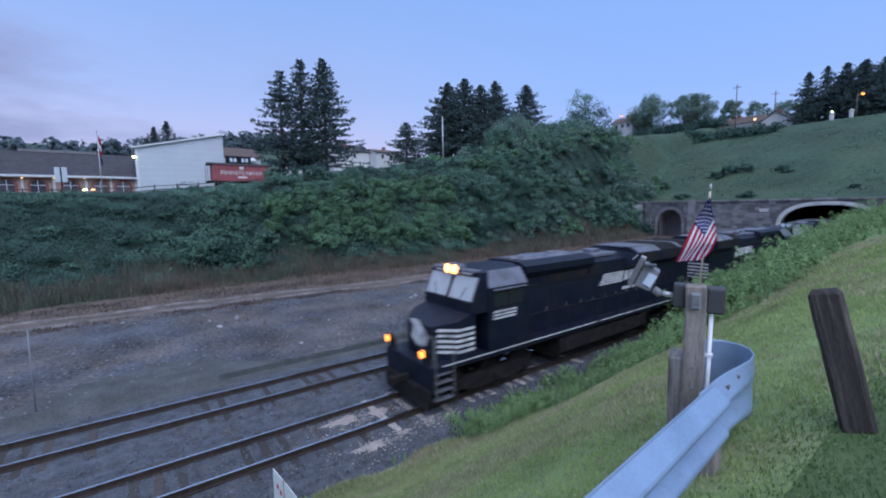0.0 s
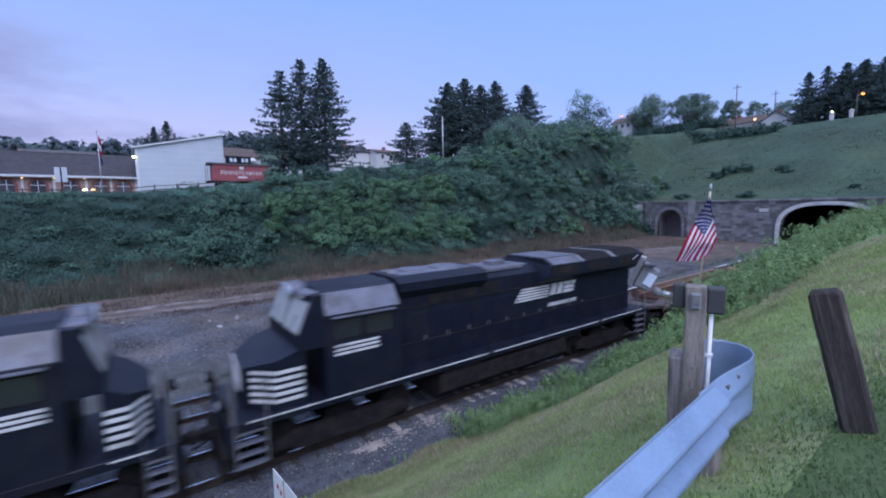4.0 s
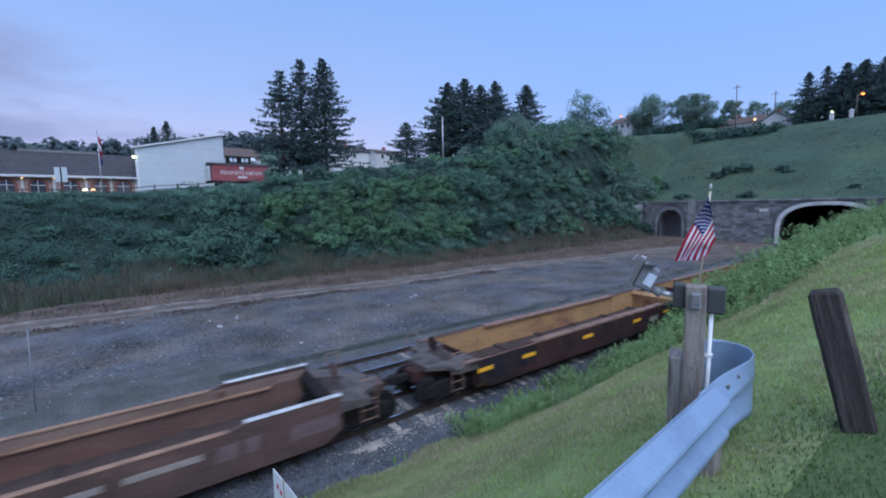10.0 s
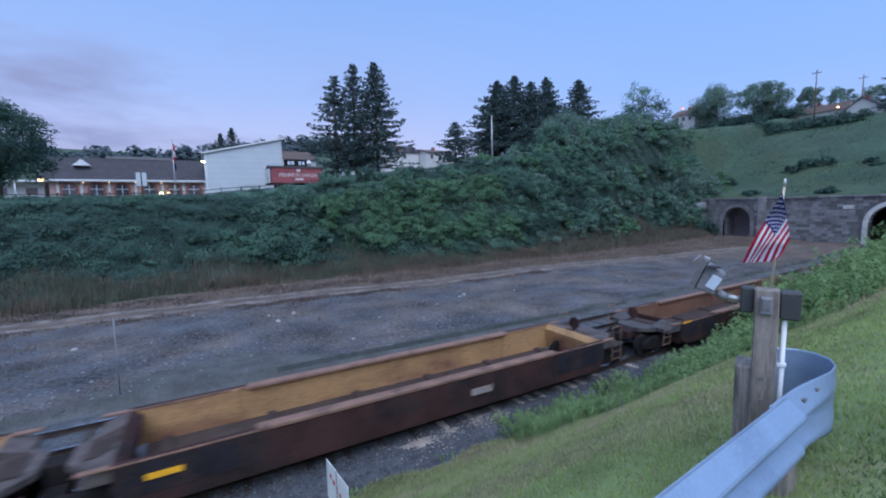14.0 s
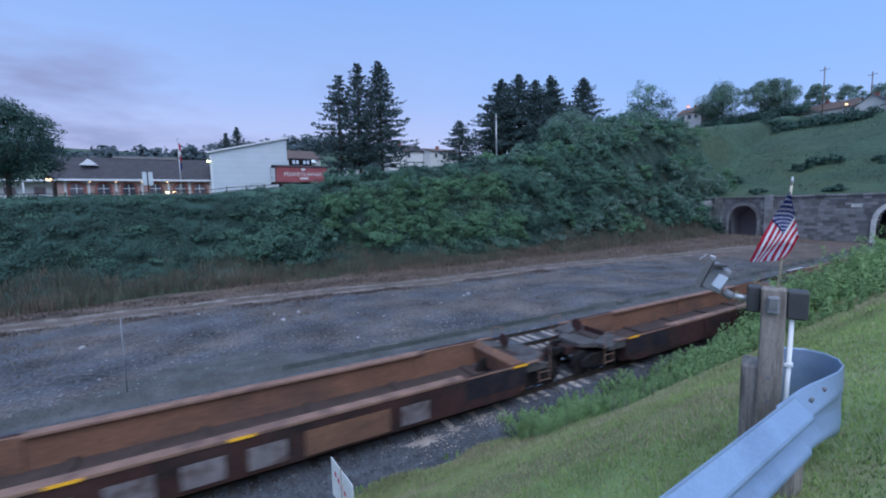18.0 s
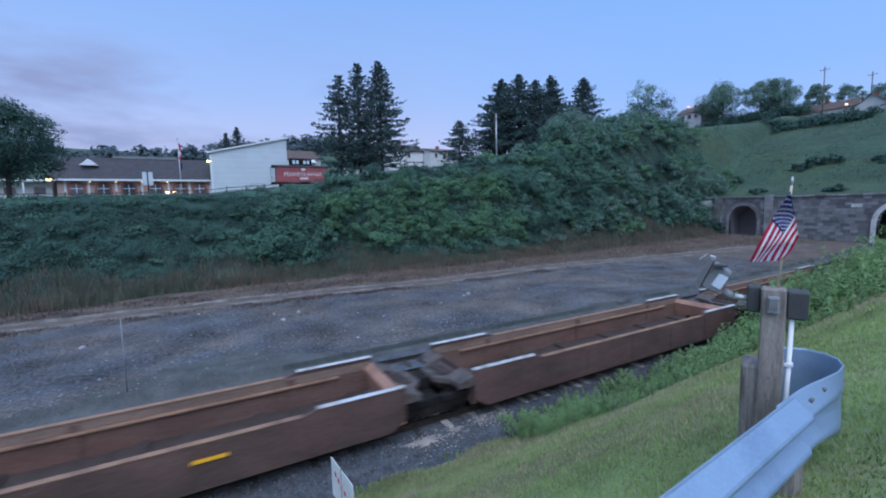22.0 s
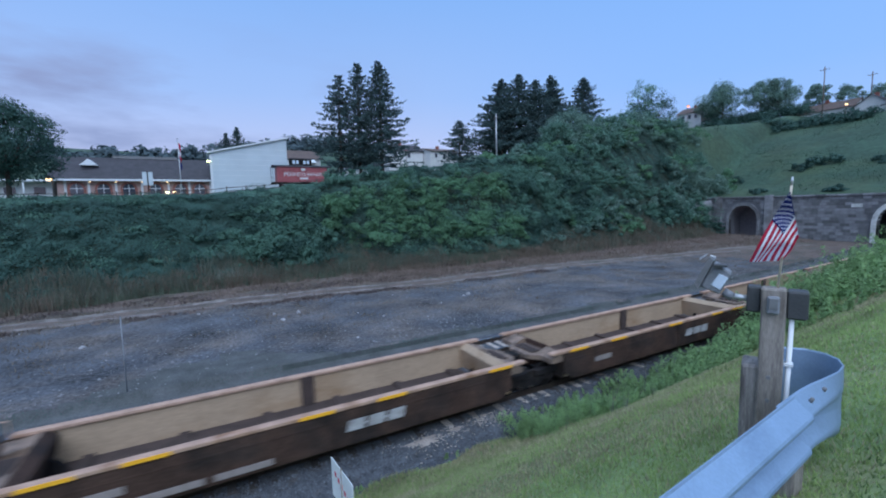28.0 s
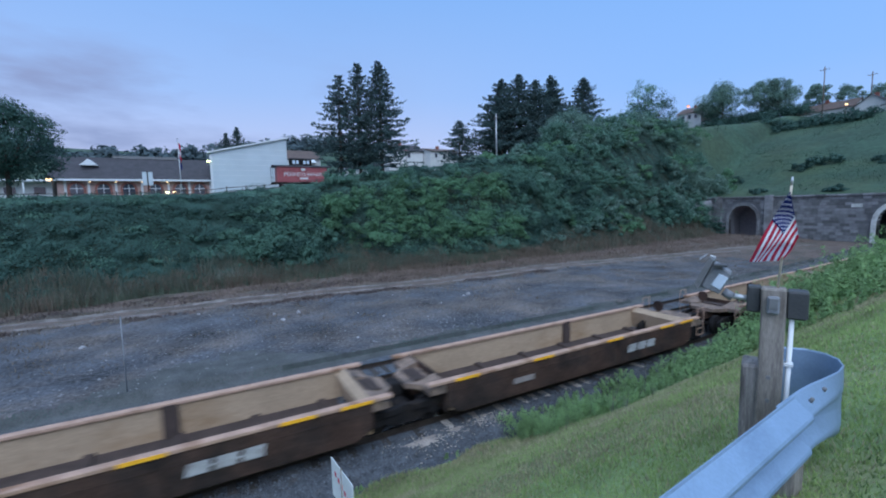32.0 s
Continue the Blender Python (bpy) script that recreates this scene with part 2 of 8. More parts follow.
BRICKPALE = mat("pinkish_brick", (0.42, 0.28, 0.25), 0.85, 0.2, 1, 20)
BRICKRED = mat("red_arch_brick", (0.26, 0.10, 0.08), 0.85, 0.2, 2, 20)
SHINGLE = mat("dark_shingles", (0.055, 0.052, 0.060), 0.9, 0.25, 1, 20)
SHINGLE2 = mat("brown_shingles", (0.12, 0.085, 0.075), 0.9, 0.25, 1, 20)
SIDING = mat("white_siding", (0.62, 0.62, 0.62), 0.7, 0.08, 1, 20)
PANE = mat("dim_window_pane", (0.05, 0.06, 0.08), 0.1, 0.1, 2, 10, bump=0, spec=0.8)
POLEWOOD = mat("utility_pole_wood", (0.16, 0.13, 0.11), 0.9, 0.2, 4, 30)
SILVER = mat("silver_pole", (0.55, 0.56, 0.58), 0.4, 0.1, 4, 30, metal=0.5)
BARK = mat("bark", (0.075, 0.06, 0.05), 0.95, 0.3, 4, 25, bump=0.6, dist=0.02)
# conifer green lifted and blued, with some distance haze in the colour
NEEDLES = leafy("dark_needles", (0.066, 0.106, 0.106), 0.18, 0.3)
LEAVES = leafy("dull_green_leaves", (0.105, 0.205, 0.152), 0.12, 0.32, 0.3, 0.35)
LEAVES_LIGHT = leafy("fresh_green_leaves", (0.116, 0.232, 0.130), 0.12, 0.32, 0.28, 0.35)
LEAVES_DARK = leafy("deep_green_leaves", (0.054, 0.112, 0.092), 0.12, 0.28, 0.3, 0.35)
# paler copy of the leaf green for far trees: haze put into the colour
LEAVES_FAR = leafy("haze_paled_leaves", (0.17, 0.265, 0.215), 0.12, 0.42, 0.25, 0.4)
WEEDS = leafy("weed_leaves", (0.255, 0.385, 0.175), 0.12, 0.42, 0.3, 0.9)
# darker copy of the grass blades, toned down in place of shade
SHADEBLADES = leafy("shade_toned_blades", (0.116, 0.185, 0.073), 0.08, 0.4, 0.2, 1.5)
DRYWEEDS = leafy("dry_weeds", (0.195, 0.155, 0.12), 0.18, 0.3, 0.3, 0.5)
PALEWEEDS = leafy("pale_grey_shrub", (0.25, 0.26, 0.21), 0.25, 0.35)
BLADES = leafy("grass_blades", (0.33, 0.43, 0.165), 0.15, 0.42, 0.25, 1.2)
STRAW = leafy("cut_straw", (0.43, 0.39, 0.25), 0.3, 0.35)
GREYWEEDS = leafy("grey_green_weeds", (0.135, 0.16, 0.115), 0.15, 0.3, 0.3, 0.6)
GREYSHRUB = leafy("grey_shrub_leaves", (0.155, 0.175, 0.135), 0.15, 0.35, 0.3, 0.4)
RUSSET = leafy("dark_russet_weeds", (0.118, 0.092, 0.088), 0.2, 0.3, 0.3, 0.4)
REDWEEDS = leafy("red_brown_weeds", (0.24, 0.185, 0.155), 0.2, 0.3, 0.3, 0.4)
MEADOWBLADES = leafy("meadow_blades", (0.048, 0.092, 0.060), 0.3, 0.3)
# ridge green lightened and blued to carry the haze of distance
FOREST = leafy("hazed_far_forest", (0.10, 0.14, 0.155), 0.08, 0.25, 0.15, 0.05)
PURPLE = mat("purple_spray", (0.22, 0.055, 0.19), 0.6, 0.15, 4, 30)
SPRAYYEL = mat("yellow_spray", (0.42, 0.30, 0.07), 0.6, 0.15, 4, 30)
SPRAYGREY = mat("faded_spray", (0.30, 0.25, 0.24), 0.7, 0.2, 4, 30)
EMBLEM = mat("chalky_emblem", (0.44, 0.43, 0.44), 0.7, 0.2, 4, 30, second=(0.25, 0.22, 0.21), amount=0.35)
SPRAYFADE = mat("dusty_spray", (0.15, 0.10, 0.105), 0.7, 0.25, 4, 30)
WORNTAN = mat("worn_tan_steel", (0.215, 0.145, 0.115), 0.75, 0.25, 1, 14, second=(0.12, 0.075, 0.06), amount=0.4, stretch=(0.5, 1, 1.4))
ENDPINK = mat("worn_salmon_end", (0.36, 0.19, 0.135), 0.75, 0.22, 1, 14, second=(0.17, 0.09, 0.07), amount=0.4)
GRIMEPLATE = mat("grimy_end_plate", (0.105, 0.084, 0.079), 0.8, 0.3, 3, 25, second=(0.035, 0.03, 0.028), amount=0.4)
SPRAYPALE = mat("pale_worn_panel", (0.19, 0.165, 0.18), 0.75, 0.3, 3, 25, second=(0.09, 0.06, 0.06), amount=0.45)
PLATETAN = mat("dirty_tan_plate", (0.24, 0.165, 0.125), 0.8, 0.3, 3, 25, second=(0.10, 0.075, 0.065), amount=0.5)
ENDDARK = mat("blue_black_end_panel", (0.024, 0.022, 0.028), 0.85, 0.3, 2, 20, second=(0.045, 0.03, 0.03), amount=0.4, spec=0.15)
PLATEGREY = mat("dirty_grey_plate", (0.085, 0.078, 0.078), 0.8, 0.3, 3, 25, second=(0.04, 0.034, 0.034), amount=0.5)
SPRAYDARK = mat("dark_spray", (0.02, 0.025, 0.03), 0.7, 0.2, 4, 30)
TEAL = mat("teal_spray", (0.07, 0.20, 0.17), 0.7, 0.2, 4, 30)
HEADLIGHT = glow("lit_headlight", (1.0, 0.42, 0.12), 6)
DITCH = glow("lit_ditch_light", (1.0, 0.27, 0.045), 4)
SODIUM = glow("sodium_lamp", (1.0, 0.24, 0.04), 5.0)
WARMBULB = glow("warm_bulb", (1.0, 0.66, 0.34), 2.6)
COOLBULB = glow("greenish_bulb", (0.85, 1.0, 0.45), 9.0)
LEDPANEL = mat("lamp_glass", (0.60, 0.68, 0.78), 0.25, 0.05, 6, 60, bump=0)


# ---- helpers of this scene ----
def box(bm, x0, x1, y0, y1, z0, z1, bev=0.0):
    v = [bm.verts.new(p) for p in ((x0, y0, z0), (x1, y0, z0), (x1, y1, z0), (x0, y1, z0), (x0, y0, z1), (x1, y0, z1), (x1, y1, z1), (x0, y1, z1))]
    f = [bm.faces.new([v[i] for i in q]) for q in ((0, 3, 2, 1), (4, 5, 6, 7), (0, 1, 5, 4), (1, 2, 6, 5), (2, 3, 7, 6), (3, 0, 4, 7))]
    if bev:
        bmesh.ops.bevel(bm, geom=list({e for g in f for e in g.edges}), offset=bev, segments=1, affect="EDGES", profile=0.5)
    return bm


def tube(bm, p0, p1, r0, r1=None, n=8):
    p0, p1 = Vector(p0), Vector(p1)
    r1 = r0 if r1 is None else r1
    q = (p1 - p0).to_track_quat("Z", "Y")
    a = [bm.verts.new(p0 + q @ Vector((r0 * math.cos(i * math.tau / n), r0 * math.sin(i * math.tau / n), 0))) for i in range(n)]
    b = [bm.verts.new(p1 + q @ Vector((r1 * math.cos(i * math.tau / n), r1 * math.sin(i * math.tau / n), 0))) for i in range(n)]
    for i in range(n):
        bm.faces.new((a[i], a[(i + 1) % n], b[(i + 1) % n], b[i])).smooth = n > 6
    bm.faces.new(a[::-1]), bm.faces.new(b)
    return bm


def extrude(bm, pts, axis, a, b):
    """A prism: the outline pts in the plane across the axis ('x': (y, z), 'y': (x, z), 'z': (x, y)), from a to b."""
    def at(p, t):
        return {"x": (t, p[0], p[1]), "y": (p[0], t, p[1]), "z": (p[0], p[1], t)}[axis]
    lo, hi = [bm.verts.new(at(p, a)) for p in pts], [bm.verts.new(at(p, b)) for p in pts]
    n = len(pts)
    for i in range(n):
        bm.faces.new((lo[i], lo[(i + 1) % n], hi[(i + 1) % n], hi[i]))
    bm.faces.new(lo[::-1]), bm.faces.new(hi)
    bmesh.ops.recalc_face_normals(bm, faces=bm.faces[:])
    return bm


def mesh_of(name, bm, material):
    me = bpy.data.meshes.new(name)
    bm.to_mesh(me)
    bm.free()
    me.materials.append(material)
    return me


def part(name, bm, material, parent, label=""):
    ob = new(name, mesh_of(name, bm, material))
    ob.parent = parent
    return tagged(ob, label)


def piece(name, me, parent, m):
    """One more object on a shared mesh."""
    ob = new(name, me)
    ob.parent = parent
    ob.matrix_basis = m
    return ob


def empty(name, m=Matrix()):
    ob = new(name)
    ob.empty_display_size = 0.3
    ob.matrix_world = m
    return ob


def soup(name, verts, faces, material, smooth=False):
    """A mesh from numpy arrays of corners and of equal-sided faces."""
    me = bpy.data.meshes.new(name)
    verts, faces = np.asarray(verts, np.float32), np.asarray(faces, np.int32)
    k = faces.shape[1]
    me.vertices.add(len(verts)), me.loops.add(faces.size), me.polygons.add(len(faces))
    me.vertices.foreach_set("co", verts.ravel())
    me.loops.foreach_set("vertex_index", faces.ravel())
    me.polygons.foreach_set("loop_start", np.arange(0, faces.size, k, dtype=np.int32))
    me.polygons.foreach_set("loop_total", np.full(len(faces), k, np.int32))
    me.polygons.foreach_set("use_smooth", np.full(len(faces), smooth))
    me.update(calc_edges=True)
    me.validate()
    for m in material if isinstance(material, (list, tuple)) else [material]:
        me.materials.append(m)
    return me


rng = np.random.default_rng(7)


def leaf_quads(centres, size, flat=0.5, droop=0.0):
    """Small leaf-shaped quads round the given centres, turned at random. size: one number or one each."""
    n = len(centres)
    d = rng.normal(size=(n, 3))
    d[:, 2] = d[:, 2] * (1 - flat) - droop
    d /= np.linalg.norm(d, axis=1)[:, None]
    e = np.cross(d, rng.normal(size=(n, 3)))
    e /= np.linalg.norm(e, axis=1)[:, None]
    s = (np.ones(n) * size * rng.uniform(0.6, 1.4, n))[:, None]
    c = np.asarray(centres)
    v = np.stack([c - d * s, c + e * s * 0.45, c + d * s, c - e * s * 0.45], 1).reshape(-1, 3)
    return v, np.arange(4 * n).reshape(n, 4)


# ---- the tracks' line: straight past the camera, then a long bend into the tunnel ----
TRACK_Y, SPACING, BEND, RADIUS, BEND_END = 12.45, 4.15, 15.0, 623.0, 87.0


def track(s, off=0.0):
    """The place and heading at s metres along the near track, off metres to its far side."""
    a = max(0.0, min(s, BEND_END) - BEND) / RADIUS
    x = min(s, BEND) + RADIUS * math.sin(a)
    y = TRACK_Y + RADIUS * (1 - math.cos(a))
    r = max(0.0, s - BEND_END)
    x, y = x + r * math.cos(a), y + r * math.sin(a)
    return x - off * math.sin(a), y + off * math.cos(a), a


def bend_shift(x):
    a = np.clip((x - BEND) / RADIUS, 0, (BEND_END - BEND) / RADIUS)
    return RADIUS * (1 - np.cos(a)) + np.maximum(0, x - BEND_END) * math.tan((BEND_END - BEND) / RADIUS)


PORTAL_X = 85.0
FAR_TOP = ((-200, 9.0), (-20, 8.3), (0, 8.7), (12, 9.9), (25, 11.8), (37, 13.0), (50, 15.2), (62, 17.2), (80, 21.0), (130, 27.0), (150, 31.0), (300, 34), (600, 36))


def smooth(t):
    t = np.clip(t, 0, 1)
    return t * t * (3 - 2 * t)


LANE = ((-60, -12, -7, -2, 5, 13, 22, 43, 72, 90), (36.2, 35.65, 35.4, 35.05, 34.75, 34.7, 34.4, 33.5, 29, 27))  # the middle of the dirt lane


def ground_z(x, y):
    """The height of the ground: the camera's bank, the track bed, the yard, the far bank with the town, the tunnel's hill."""
    x, y = np.asarray(x, float), np.asarray(y, float)
    yt = y - np.minimum(bend_shift(x), 4.3)
    # the camera's side
    ks = np.array([-60.0, 0.0, 6.0, 12.0, 25.0, 34.0, 50.0, 84.0])
    ys = np.array([-200.0, -30.0, -8.0, 0.0, 2.0, 4.5, 7.5, 9.0, 10.0])
    tab = np.array([
        [8.0, 6.0, 5.6, 5.25, 4.4, 3.0, 1.3, 0.3, -0.45],
        [9.0, 7.0, 5.8, 5.28, 4.5, 3.0, 0.75, -0.2, -0.45],
        [11.0, 8.5, 6.3, 5.72, 5.0, 3.2, 0.8, -0.15, -0.45],
        [14.0, 10.0, 6.8, 5.9, 5.3, 3.5, 1.0, 0.1, -0.45],
        [22.0, 13.0, 7.6, 6.2, 5.8, 4.7, 3.0, 1.6, -0.45],
        [26.0, 15.0, 8.2, 6.4, 6.0, 5.2, 3.7, 2.5, -0.45],
        [32.0, 18.0, 9.5, 6.7, 6.3, 5.7, 4.6, 2.8, -0.45],
        [36.0, 24.0, 13.0, 9.0, 8.5, 7.5, 6.2, 3.6, -0.45]])
    xi = np.clip(np.interp(x, ks, np.arange(len(ks))), 0, len(ks) - 1.0001)
    i = xi.astype(int)
    fx = smooth(xi - i)
    rows = np.stack([(np.interp(yt - 0.6, ys, r) + np.interp(yt - 0.2, ys, r) + np.interp(yt + 0.2, ys, r) + np.interp(yt + 0.6, ys, r)) / 4 for r in tab])
    near = np.take_along_axis(rows, i[None], 0)[0] * (1 - fx) + np.take_along_axis(rows, i[None] + 1, 0)[0] * fx
    # the yard and the far bank
    foot = np.interp(x, (-60, -8, 3, 15, 31, 55, 84), (41, 41.8, 43.6, 43.2, 42, 44, 45))
    yard = -0.45 + 0.16 * smooth((yt - 18.2) / 0.5) + 0.29 * smooth((yt - 19.1) / 0.35) + 0.4 * smooth((x - 55) / 30) * smooth((yt - 24) / 8)
    top = np.interp(x, *zip(*FAR_TOP))
    bank = yard + (top - yard) * smooth((y - foot + 1.0) / 13.5)
    bank = bank + np.clip(y - foot - 12, 0, 400) * 0.012
    z = np.where(yt < 10.0, near, np.where(yt < 30, yard, bank))
    # the hill over the tunnel
    hill = np.interp(x, (PORTAL_X, PORTAL_X + 0.9, PORTAL_X + 8, 108, 130, 150, 300, 700), (-9, 7.25, 9.2, 16.5, 25.2, 28.0, 30, 34))
    hill = np.where(x >= PORTAL_X, hill + np.clip(-y, 0, 60) * 0.12, -9)
    z = np.maximum(z, hill)
    # the far wooded ridge
    z = z + 26 * smooth((y - 180) / 110) * (1 - smooth((x - 60) / 120))
    # unevenness, none on the track bed
    off_bed = np.clip(np.maximum(9.6 - yt, yt - 19.4) / 2.0, 0, 1) * (np.abs(x - PORTAL_X) > 1.2)
    wob = (np.sin(x * 0.9 + np.sin(y * 0.7) * 1.3) * np.sin(y * 1.1 + np.cos(x * 0.6)) * 0.05 + np.sin(x * 0.21 + 1) * np.sin(y * 0.17 + 2) * 0.10
           + np.sin(x * 2.3 + y * 1.7) * np.sin(y * 2.9 - x * 0.8) * 0.02)
    return z + wob * off_bed


def ground_sheet():
    xs = np.unique(np.concatenate([np.linspace(-900, -60, 22), np.linspace(-60, -12, 33), np.arange(-12, 16, 0.4), np.arange(16, 84.5, 0.75),
                                   [84.6, 85.0, 85.3, 85.6, 85.9, 86.4, 87], np.arange(88, 140, 1.6), np.linspace(141, 1500, 40)]))
    ys = np.unique(np.concatenate([np.linspace(-500, -20, 20), np.linspace(-20, -3, 18), np.arange(-3, 12, 0.4), np.arange(12, 18.4, 0.7), np.arange(18.4, 24.2, 0.16), np.arange(24.5, 58, 0.7), np.linspace(58.5, 130, 40), np.linspace(140, 1800, 30)]))
    X, Y = np.meshgrid(xs, ys, indexing="ij")
    Z = ground_z(X, Y)
    far = np.hypot(X, Y)
    Z = Z + 60 * smooth((far - 330) / 500) * (Y > 60)
    nx, ny = X.shape
    v = np.stack([X, Y, Z], -1).reshape(-1, 3)
    idx = np.arange(nx * ny).reshape(nx, ny)
    f = np.stack([idx[:-1, :-1], idx[1:, :-1], idx[1:, 1:], idx[:-1, 1:]], -1).reshape(-1, 4)
    c = v[f].mean(1)
    # open at the two tunnel mouths
    mouth = (c[:, 0] > 84.5) & (c[:, 0] < 85.92) & (((c[:, 1] > 11.5) & (c[:, 1] < 24.0)) | ((c[:, 1] > 38.0) & (c[:, 1] < 43.1)))
    f, c = f[~mouth], c[~mouth]
    me = soup("ground", v, f, [GRASS, MEADOW, SCRUB, GRAVEL, DIRT, DRYGROUND, BALLAST, MOSS, SHADELAWN, EDGESTRIP], smooth=True)
    x, y = c[:, 0], c[:, 1]
    ct = y - np.minimum(bend_shift(x), 4.3)
    jag = np.sin(x * 1.7) * 0.25 + np.sin(x * 0.63 + 1) * 0.4 + rng.normal(size=len(x)) * 0.2
    k = np.zeros(len(x), np.int32)
    k[ct > 9.8 + jag * 0.3] = 6
    k[ct > 17.9 + jag * 0.3] = 7
    # thin darker strip along the step from the yard to the track bed
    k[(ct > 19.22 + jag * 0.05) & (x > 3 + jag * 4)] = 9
    k[ct > 19.36 + jag * 0.08] = 3
    k[(ct > 19.3) & (ct < 19.4 + 2.6 * smooth((x + 7) / 6) * smooth((6.5 - x) / 6) + jag * 0.9)] = 7
    road = np.interp(x, *LANE)
    k[(ct > 19.4) & (y > road - 2.0 + jag * 1.1)] = 5
    k[(ct > 19.4) & (x > 52 + jag * 3 + (y - 25) * 0.4)] = 5
    foot = np.interp(x, (-60, -8, 3, 15, 31, 55, 84), (41, 41.8, 43.6, 43.2, 42, 44, 45))
    k[(y > foot + 0.5 + jag)] = 2
    k[(y > foot + 14)] = 1
    # ground by the guard rail coloured darker to stand in for shade
    k[(k == 0) & (y < 0.62 - 0.17 * (x - 3) + jag * 0.2) & (x < 9) & (x > -12)] = 8
    k[(x > PORTAL_X) | (x < -25) & (y < 10)] = 1
    k[(ct < 9.4) & (x > 40)] = 1
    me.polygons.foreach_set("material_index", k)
    tagged(new("ground", me), "grassy banks, gravel yard and scrub slopes of the cutting", "ground", kind="structure")


def sweep(name, prof, off, s0, s1, step, material, kind_label):
    """A strip of the cross-section prof ((across, height) corners) along the tracks."""
    n = int((s1 - s0) / step) + 1
    ss = np.linspace(s0, s1, n)
    v = []
    for s in ss:
        x, y, a = track(s, off)
        for p, z in prof:
            v.append((x - p * math.sin(a), y + p * math.cos(a), z))
    k = len(prof)
    idx = np.arange(n * k).reshape(n, k)
    f = np.stack([idx[:-1], idx[1:], np.roll(idx, -1, 1)[1:], np.roll(idx, -1, 1)[:-1]], -1).reshape(-1, 4)
    return soup(name, np.array(v), f, material)


def tracks():
    mat_bed = sweep("ballast_bed", ((-2.6, -0.62), (-1.75, -0.20), (1.2, -0.19), (2.1, -0.27), (2.95, -0.19), (5.9, -0.20), (6.4, -0.36), (6.6, -0.62)), 0, -140, 180, 0.5, BALLAST, "")
    co = np.empty(len(mat_bed.vertices) * 3, np.float32)
    mat_bed.vertices.foreach_get("co", co)
    co = co.reshape(-1, 3)
    co[:, 2] += rng.normal(size=len(co)) * 0.012
    mat_bed.vertices.foreach_set("co", co.ravel())
    tagged(new("ballast_bed", mat_bed), "blue-grey crushed stone ballast under both tracks", "ballast", kind="structure")
    for which, off in (("near", 0.0), ("far", SPACING)):
        root = tagged(empty("railway_track"), "rusty steel rails on weathered ties in grey ballast", "railway track", group="railway tracks", kind="structure")
        for side in (-1, 1):
            o = off + side * 0.7525
            base = sweep("rail", ((-0.075, -0.185), (0.075, -0.185), (0.075, -0.165), (0.012, -0.15), (0.012, -0.045), (0.036, -0.035), (0.036, -0.003), (-0.036, -0.003), (-0.036, -0.035), (-0.012, -0.045), (-0.012, -0.15), (-0.075, -0.165)), o, -140, 300, 1.0, RAIL, "")
            r = new("rail", base)
            r.parent = root
            topm = sweep("rail_head", ((-0.031, -0.004), (0.031, -0.004), (0.031, 0.0), (-0.031, 0.0)), o, -140, 300, 1.0, RAILTOP, "")
            h = new("rail_head", topm)
            h.parent = r
            tagged(h, "bright polished rail head")
        bm = bmesh.new()
        box(bm, -0.115, 0.115, -1.3, 1.3, -0.36, -0.165, 0.012)
        tie = mesh_of("tie", bm, TIE)
        bm = bmesh.new()
        box(bm, -0.13, 0.13, -1.32, 1.32, -0.36, -0.155, 0.02)
        pale = mesh_of("tie", bm, TIE_PALE)
        r2 = random.Random(3 + int(off))
        for i in range(150):
            s = -14 + i * 0.52
            x, y, a = track(s, off)
            m = pose(x, y, r2.uniform(-0.045, -0.012), 0, 0, math.degrees(a) + r2.uniform(-1.2, 1.2))
            # stretches of pale ties, with headlight glow partly in their colour
            light = (off == 0 and (6.0 < s < 16)) or (off > 0 and 9.5 < s < 17)
            piece("tie", pale if light and i % 4 else tie, root, m @ pose(0, r2.uniform(-0.06, 0.06), 0))


